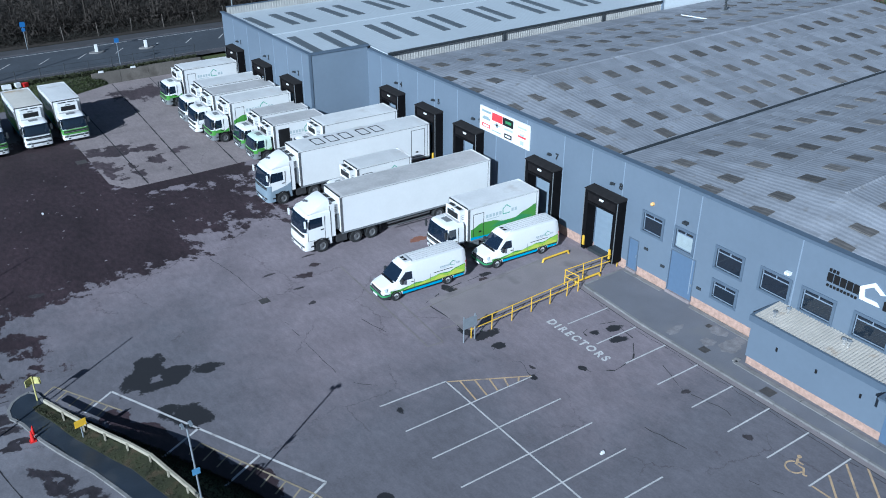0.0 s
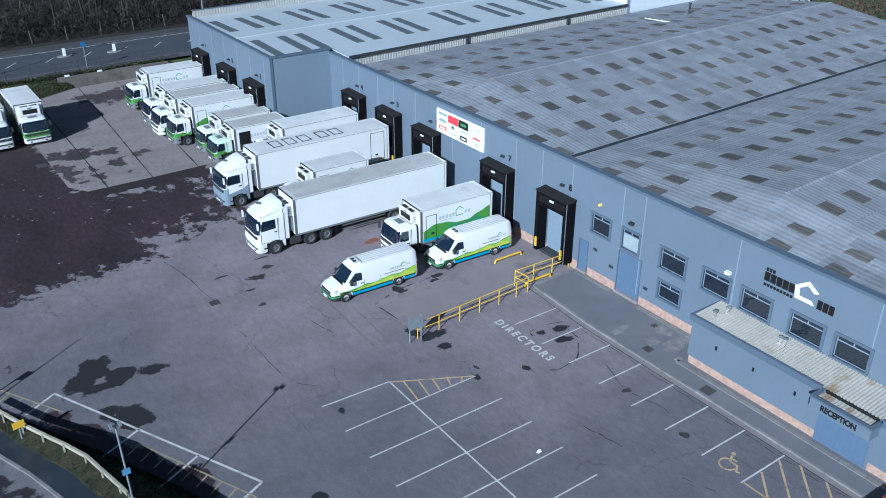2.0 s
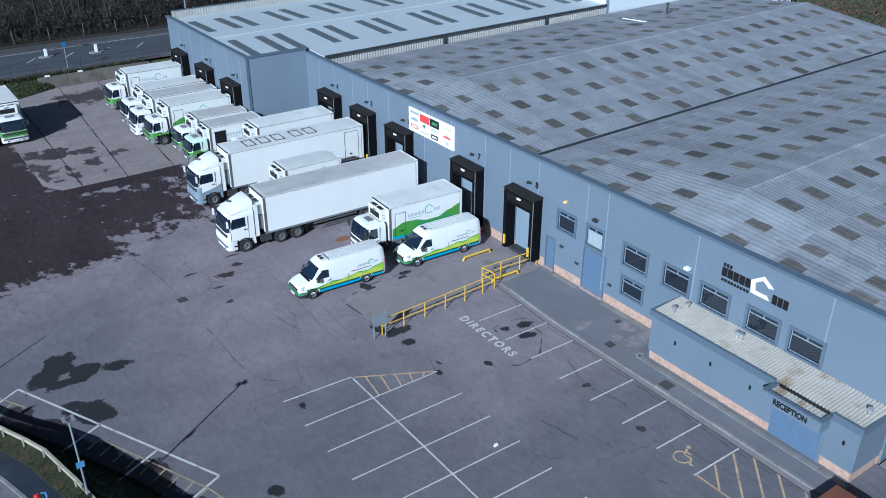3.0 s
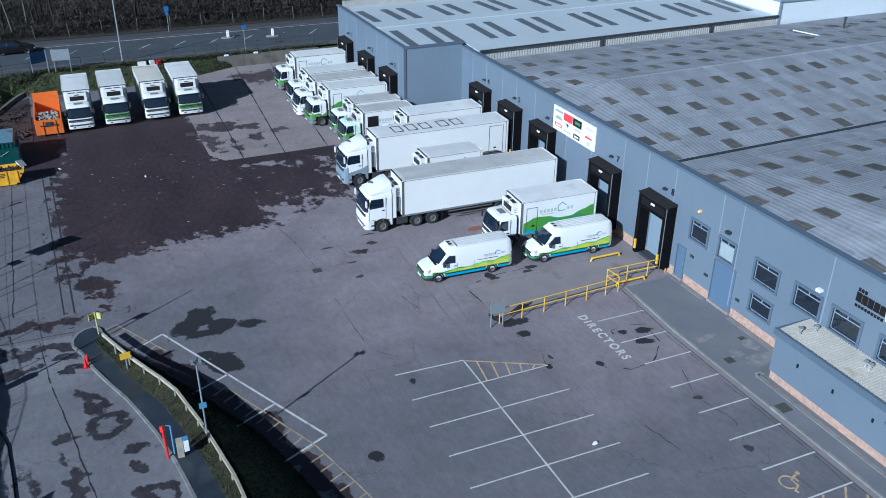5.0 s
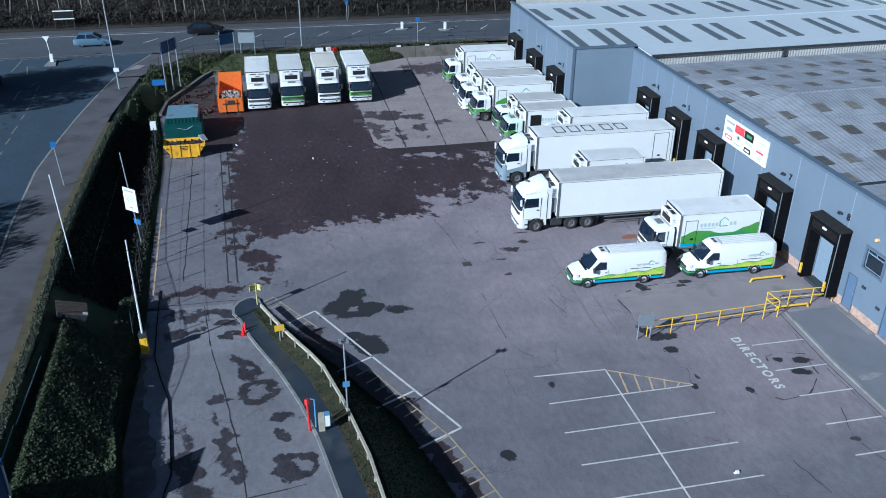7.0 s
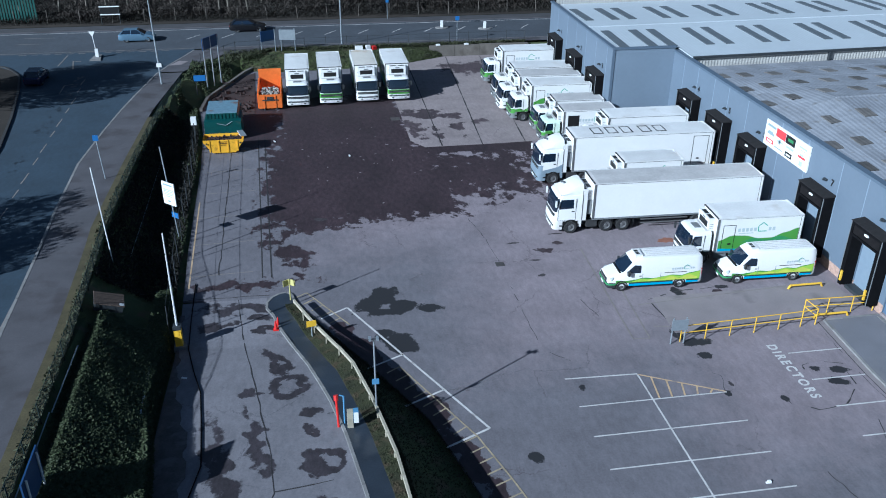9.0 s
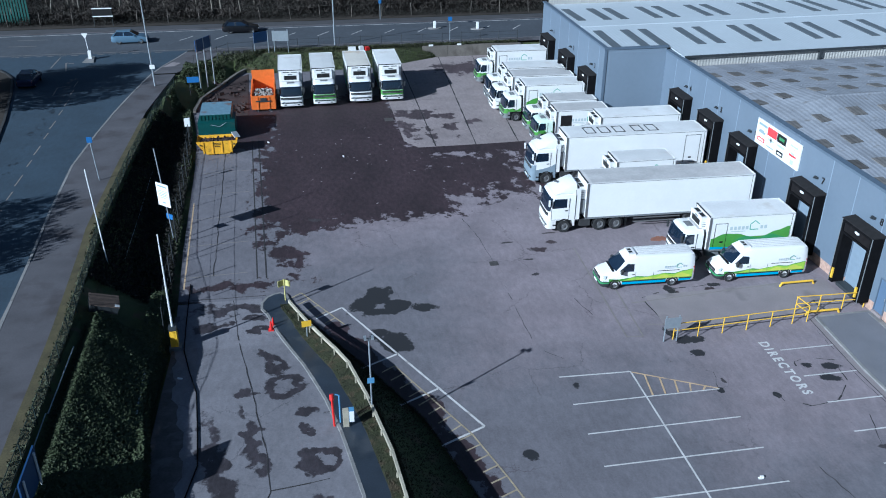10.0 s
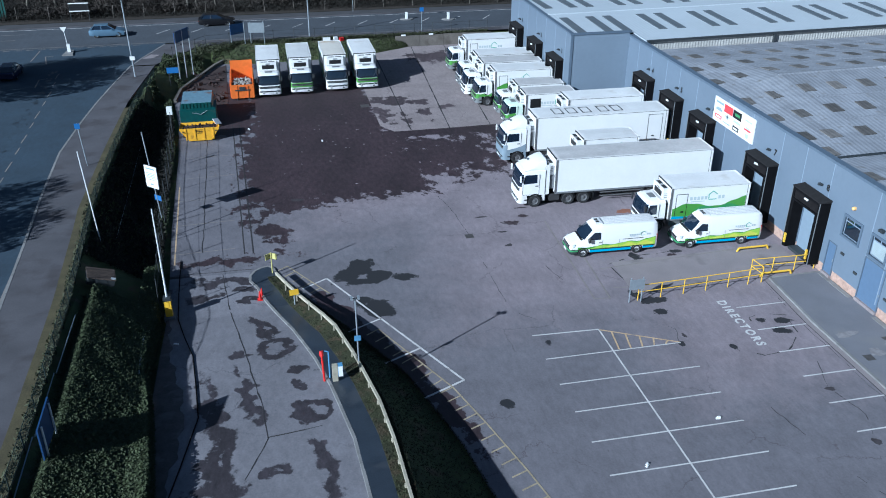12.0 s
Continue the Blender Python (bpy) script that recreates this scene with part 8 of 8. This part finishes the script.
def roro():
    root = base("roll_off_container", "orange open-topped container with its end door raised", "waste container", (-37.45, 79.6, 0))
    for s in (-1, 1):
        part("side", boxes((s * 1.12 - 0.05, 0.1, 0.2, s * 1.12 + 0.05, 5.8, 1.75)), M["orange"], root)
        for k in range(7):
            part("rib", boxes((s * 1.2 - 0.04, 0.3 + 0.85 * k, 0.2, s * 1.2 + 0.04, 0.42 + 0.85 * k, 1.7)), M["orange"], root)
        part("skid", boxes((s * 0.6 - 0.08, 0, 0, s * 0.6 + 0.08, 5.8, 0.2)), M["darksteel"], root)
        part("door_bar", boxes((s * 0.55 - 0.06, -0.06, 0.25, s * 0.55 + 0.06, 0, 1.5)), M["orange"], root)
    part("floor", boxes((-1.07, 0.1, 0.2, 1.07, 5.8, 0.3)), M["orange"], root)
    part("front_end", boxes((-1.17, 0.0, 0.2, 1.17, 0.1, 1.6)), M["orange"], root)
    part("back_end", boxes((-1.17, 5.8, 0.2, 1.17, 5.9, 2.6)), M["orange"], root)
    part("cross_bar", boxes((-0.75, -0.08, 1.0, 0.75, -0.02, 1.12), (-0.3, -0.09, 1.15, 0.3, -0.03, 1.4)), M["darksteel"], root)
    bm = bmesh.new()
    for i in range(110):
        a = pose(random.uniform(-0.95, 0.95), random.uniform(0.2, 2.6), random.uniform(1.25, 1.6), random.uniform(0, 90), random.uniform(0, 90), random.uniform(0, 180))
        bmesh.ops.create_cube(bm, size=random.uniform(0.12, 0.42), matrix=a @ Matrix.Diagonal((1, random.uniform(0.3, 1), 0.4, 1)))
    tagged(part("rubbish", bm, M["rubbish"], root, "pale mixed rubbish"), kind="stuff")


roro()
bm = bmesh.new()
for i in range(60):
    x, y = random.uniform(-43.3, -39.4), random.uniform(78.0, 90.0)
    a = pose(x, y, random.uniform(0.02, 0.25), random.uniform(0, 90), random.uniform(0, 40), random.uniform(0, 180))
    bmesh.ops.create_cube(bm, size=random.uniform(0.15, 0.55), matrix=a @ Matrix.Diagonal((1, random.uniform(0.3, 1), 0.3, 1)))
plate(bm, [(-43.6, 78.5), (-39.0, 78.5), (-39.3, 93.0), (-40.4, 92.0), (-42.0, 87.6), (-43.6, 84)], -0.1, 0.03)
thing("rubble_heap", bm, M["brickred"], "dark red-brown heap of rubble and boards by the wall", "rubble", kind="stuff")
for k, (x, y, w, h, m, lab) in enumerate(((-27.1, 97.2, 0.9, 0.45, "whitesign", "pale board lying on the bank behind the trucks"), (-26.0, 97.2, 0.5, 0.5, "whitepole", "white plastic sack on the bank behind the trucks"), (-25.3, 97.2, 0.5, 0.4, "red", "red plastic crate on the bank behind the trucks"))):
    bm = boxes((-w / 2, -0.25, 0, w / 2, 0.25, h))
    soften(bm, 0.09, 2)
    ob = thing(("board_scrap", "plastic_sack", "plastic_crate")[k], bm, M[m], lab, "litter")
    ob.matrix_basis = pose(x, y, 1.15, 0, 0, 12 * k)
# old timber panel lying on the bank
shed = base("wooden_pallet", "old brown slatted wooden pallet lying on the bank", "pallet", (-46.0, 39.2, 2.72))
for k in range(9):
    bm = boxes((-0.82, -0.66 + 0.145 * k, 0, 0.82, -0.535 + 0.145 * k, 0.05))
    ob = part("slat", bm, M["old_slats"], shed)
    ob.matrix_basis = pose(0, 0, 0, 4, 20, 12)
ob = part("notice", boxes((0.55, -0.62, 0.06, 0.8, -0.4, 0.075)), M["whitesign"], shed)
ob.matrix_basis = pose(0, 0, 0, 4, 20, 12)
ob = part("backing", boxes((-0.78, -0.62, -0.45, 0.78, 0.6, 0.0)), M["darksteel"], shed)
ob.matrix_basis = pose(0, 0, 0, 4, 20, 12)
# a wire's shadow drawn as a black line along the driveway, and pale tubes on the bank
cable = base("wire_shadow", "thin black line along the driveway drawn for a wire's shadow", "cable")
cp_ = [(-42.0, 45.0), (-41.9, 40.5), (-41.75, 37.2), (-41.2, 34.5), (-40.6, 32.0), (-40.3, 29.0), (-40.0, 25.5), (-40.6, 21.5), (-41.2, 18)]
for a, b in zip(cp_, cp_[1:]):
    tubes([((a[0], a[1], low_z(a[1]) + 0.05), (b[0], b[1], low_z(b[1]) + 0.05), 0.032)], M["black_rubber"], "length", cable)
tube = base("pale_tube", "pale blue tube lying on the ivy bank", "tube")
tubes([((-43.2, 33.5, 1.75), (-43.0, 29.0, 2.2), 0.06)], M["whitepole"], "tube_length", tube)
lowrail = base("bank_rail", "thin grey rail along the top of the bank", "rail")
for a, b in ((18, 23), (23, 28), (28, 34)):
    tubes([((-46.5, a, road_z(a) - 0.1), (-46.6, b, road_z(b) - 0.1), 0.03)], M["steel"], "rail_length", lowrail)
for a, b in ((48, 54), (54, 60), (60, 66)):
    tubes([((-46.4, a, bank_z(-46.4, a) + 0.2), (-46.4, b, bank_z(-46.4, b) + 0.2), 0.025)], M["steel"], "rail_length", lowrail)

# ---- planting ----
rng = np.random.default_rng(7)


def scatter(name, centres, size, mat, label, category, flat=0.5, stretch=1.4):
    """Many small leaves: one folded quad at each centre."""
    n = len(centres)
    yaw = rng.uniform(0, 2 * np.pi, n)
    tilt = rng.normal(0, flat, n)
    roll = rng.normal(0, flat, n)
    s = size * rng.uniform(0.6, 1.4, n)
    cy, sy = np.cos(yaw), np.sin(yaw)
    u = np.stack([cy * np.cos(tilt), sy * np.cos(tilt), np.sin(tilt)], 1) * (s * stretch)[:, None]
    v = np.stack([-sy * np.cos(roll), cy * np.cos(roll), np.sin(roll)], 1) * s[:, None]
    c = np.asarray(centres)
    verts = np.concatenate([c - u * 0.5, c - v * 0.45 + [0, 0, 0.15] * s[:, None], c + u * 0.5, c + v * 0.45 + [0, 0, 0.15] * s[:, None]], 1).reshape(-1, 3)
    faces = np.arange(4 * n).reshape(n, 4)
    me = bpy.data.meshes.new(name)
    me.from_pydata(verts.tolist(), [], faces.tolist())
    me.materials.append(mat)
    return tagged(new(name, me), label, category, kind="stuff")


# ivy and bramble over the bank between the road fence and the driveway
pts = []
for i in range(132000):
    y = rng.uniform(14, 43)
    x0, x1 = verge_x(y) + 1.0, interp(y, [14, 20, 26, 30, 36, 42], [-41.3, -41.4, -42.0, -42.6, -42.6, -42.8])
    x = rng.uniform(x0, x1)
    d = min(x - x0, x1 - x)
    lump = 0.5 + 0.5 * math.sin(x * 2.1 + 1.3 * math.sin(y * 0.9)) * math.sin(y * 1.7 + x)
    if y > 37.7 + 0.4 * math.sin(x * 2.3) and x < -43.9:
        continue
    z = bank_z(x, y) - 0.35 + min(1.0, max(0.12, (x - x0 - 0.35) * 1.8), (x1 - x) * 3.5) * (0.84 + 0.07 * lump + 0.4 * (x - x0) / (x1 - x0)) + rng.uniform(-0.22, 0.1)
    pts.append((x, y, z))
scatter("ivy_hedge", pts, 0.105, M["leaf"], "dense dark green ivy and bramble covering the bank", "hedge", 0.3)
pts = []
for i in range(34000):
    y = rng.uniform(43, 94)
    x0 = verge_x(min(y, 89)) + 0.6
    x1 = left_x(y) - 0.3
    x = rng.uniform(x0, x1)
    if math.sin(x * 1.7 + y * 0.6) + math.sin(y * 0.45 - x * 0.8) < -0.3 or (y < 74 and x < x1 - 0.5 - 0.9 * (1 + math.sin(y * 0.9))):
        continue
    pts.append((x, y, land_z(x, y) + rng.uniform(0, 0.28)))
# near-black leaves added so the bank's shade reads deeper
shade_leaves = []
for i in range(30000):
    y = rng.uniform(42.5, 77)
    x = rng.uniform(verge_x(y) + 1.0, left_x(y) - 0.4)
    shade_leaves.append((x, y, bank_z(x, y) + rng.uniform(0, 0.35)))
scatter("bank_thicket", shade_leaves, 0.13, M["scrub"], "near-black leaves added over the yard bank to deepen its shade", "bramble", 0.9, 1.6)
scatter("bank_scrub", pts, 0.15, M["leaf"], "low ivy and rough grass on the yard bank", "ground cover", 0.6)
pts = []
for i in range(16000):
    y = rng.uniform(10, 42)
    f = rng.uniform(0, 1)
    x = rail_x(y) + 0.2 + f * (toe_x(y) - rail_x(y) - 0.3)
    pts.append((x, y, land_z(x, y) + rng.uniform(0.0, 0.07)))
for i in range(3600):
    y = rng.uniform(10, 41.2)
    x = rng.uniform(path_x(y), rail_x(y) - 0.12)
    a, b = path_x(y), rail_x(y) + 0.12
    pts.append((x, y, drive_z(y) + 0.1 + crest(y) * (x - a) / (b - a) + rng.uniform(0, 0.04)))
for i in range(14000):
    y = rng.uniform(8, 41.2)
    pts.append((rail_x(y) + rng.uniform(0.02, 0.3), y, drive_z(y) + crest(y) + 0.05 + rng.uniform(0, 0.14)))
scatter("bank_grass", pts, 0.055, M["turf"], "short rough grass on the bank below the rail", "grass", 0.8, 2.0)
pts = []
for i in range(9000):
    x = rng.uniform(-43, -6.5)
    y = rng.uniform(97.4, 98.1) if x > -38 else rng.uniform(92 + (x + 43), 97.8)
    pts.append((x, y, 1.28 + rng.uniform(0, 0.3)))
for i in range(2500):
    y = rng.uniform(12, 75)
    pts.append((verge_x(y) + rng.uniform(0.4, 0.9), y, road_z(y) + 0.12 + rng.uniform(0, 0.12)))
scatter("verge_grass", pts, 0.11, M["blade"], "rough grass along the verges", "grass", 0.8, 2.0)


# grassy slope behind the parked row, up to the railing
foot_y = lambda x: interp(x, [-41, -38, -24, -17], [94.5, 92.8, 93.6, 97.0])
slope_z = lambda x, y: 1.3 * max(0.0, min(1.0, (y - foot_y(x)) / max(0.3, 97.9 - foot_y(x)))) ** 0.8
bm = bmesh.new()
cols = []
for i in range(31):
    x = -41 + 0.8 * i
    cols.append([bm.verts.new((x, foot_y(x) + (98.0 - foot_y(x)) * k / 6, slope_z(x, foot_y(x) + (98.0 - foot_y(x)) * k / 6) + random.uniform(0, 0.06))) for k in range(7)])
for p, q in zip(cols, cols[1:]):
    for k in range(6):
        bm.faces.new((p[k], q[k], q[k + 1], p[k + 1]))
thing("grass_bank", bm, M["grass"], "rough grassy bank behind the parked row of trucks", "bank", kind="structure")
pts = []
for i in range(9000):
    x = rng.uniform(-40.8, -17.2)
    y = rng.uniform(foot_y(x), 97.9)
    pts.append((x, y, slope_z(x, y) + rng.uniform(0, 0.16)))
scatter("bank_tussocks", pts, 0.1, M["blade"], "rough grass tussocks on the bank behind the trucks", "grass", 0.8, 2.0)


def bare_tree(x, y, z, height, seed, mat, spread=0.5, limbs=26, girth=0.014, trunk=None):
    """A bare winter tree: tapered trunk, limbs and twigs."""
    r = random.Random(seed)
    root = base("bare_tree", "bare winter tree with pale trunk and fine twigs" if trunk is not M["twig"] else "bare winter tree with dark trunk and fine twigs", "tree", (x, y, z), group="woodland edge trees")
    bm = bmesh.new()
    p, pts = Vector((0, 0, -0.3)), []
    lean = Vector((r.uniform(-0.12, 0.12), r.uniform(-0.12, 0.12), 1))
    n = 6
    for i in range(n + 1):
        pts.append(p + lean * (height / n * i) + Vector((r.uniform(-0.15, 0.15), r.uniform(-0.15, 0.15), 0)))
    r0 = height * girth + 0.03
    for i in range(n):
        rod(bm, pts[i], pts[i + 1], r0 * (1 - i / (n + 0.5)), r0 * (1 - (i + 1) / (n + 0.5)), n=6)
    part("trunk", bm, trunk or M["bark"], root)
    bm = bmesh.new()
    for k in range(limbs):
        f = r.uniform(0.2, 0.98)
        i = min(n - 1, int(f * n))
        a = pts[i].lerp(pts[i + 1], f * n - i)
        ang = r.uniform(0, 2 * math.pi)
        ln = height * spread * (1.1 - f) * r.uniform(0.5, 1.1) + 0.5
        d = Vector((math.cos(ang), math.sin(ang), r.uniform(0.5, 1.3))).normalized()
        b = a + d * ln
        rod(bm, a, b, 0.045 * (1.2 - f) + 0.012, 0.01, n=4)
        for q in range(5):
            c = a.lerp(b, r.uniform(0.3, 1.0))
            e = c + (d + Vector((r.uniform(-1, 1), r.uniform(-1, 1), r.uniform(-0.2, 0.9)))).normalized() * ln * r.uniform(0.25, 0.5)
            rod(bm, c, e, 0.014, 0.005, n=3)
    part("crown", bm, mat, root)


for i in range(150):
    x = -112 + 0.9 * i + rng.uniform(-0.9, 0.9)
    y = 115.5 + abs(rng.normal(0, 1)) * 5.5
    pale = x < -38 and rng.uniform() < 0.6
    bare_tree(x, y, land_z(x, y), rng.uniform(10, 18), 100 + i, M["twig"], limbs=9, girth=rng.uniform(0.004, 0.011), trunk=M["bark"] if pale else M["twig"])
# leafless bushes in front of the trees, each a sheaf of thin stems
pts = []
for i in range(52000):
    x = rng.uniform(-118, 30)
    c = round(x / 4.2) * 4.2
    r = abs(x - c) / 2.1
    top = (1.5 + 0.9 * math.sin(c * 1.7) + (2.6 if c > -34 else 0.0)) * (1 - 0.55 * r * r)
    y = 114.3 + rng.exponential(3.0)
    pts.append((x, y, land_z(x, y) + rng.uniform(0.1, max(0.5, top))))
scatter("brushwood", pts, 0.12, M["brush"], "brown leafless bushes along the edge of the wood", "bushes", 1.3, 4.5)
pts = []
for i in range(16000):
    x, y = rng.uniform(58, 96), rng.uniform(2, 66)
    pts.append((x, y, 0.4 + rng.uniform(0, 7.0 + 1.5 * math.sin(y * 0.5) + 0.06 * (x - 58))))
scatter("russet_bushes", pts, 0.22, M["russet"], "russet winter bushes beyond the warehouse", "bushes", 1.0, 1.8)
# trees over the road that shade it, standing beyond the other footway
for i, (x, y, h) in enumerate(((-69, 76, 11), (-72, 82, 12), (-67.5, 83, 10), (-75, 79, 12), (-68.5, 39, 10), (-70, 44, 11), (-73, 36, 11))):
    bare_tree(x, y, road_z(y), h, 500 + i, M["twig"], 0.55, limbs=140)
    # leaf clumps added to the bare crowns for denser shade on the road
    pts = []
    while len(pts) < 2700:
        a = rng.uniform(-1, 1, 3)
        if 0.25 < np.linalg.norm(a) < 1 and math.sin(a[0] * 5 + i) + math.sin(a[1] * 6) + math.sin(a[2] * 5 + 2) > -1.1:
            pts.append((x + 4.2 * a[0], y + 4.2 * a[1], road_z(y) + h * 0.66 + h * 0.3 * a[2]))
    scatter("tree_ivy", pts, 0.27, M["leaf"], "leaf clumps added to the crown of a roadside tree to thicken its shade", "ivy", 1.0, 1.3)
# undergrowth of the wood
pts = []
for i in range(130000):
    x = rng.uniform(-120, 30)
    y = 113.4 + rng.exponential(7)
    h = 0.7 + 0.6 * math.sin(x * 0.31) * math.sin(x * 0.13 + 1) + 0.06 * (y - 114.5)
    pts.append((x, y, land_z(x, y) + rng.uniform(0, max(0.4, h))))
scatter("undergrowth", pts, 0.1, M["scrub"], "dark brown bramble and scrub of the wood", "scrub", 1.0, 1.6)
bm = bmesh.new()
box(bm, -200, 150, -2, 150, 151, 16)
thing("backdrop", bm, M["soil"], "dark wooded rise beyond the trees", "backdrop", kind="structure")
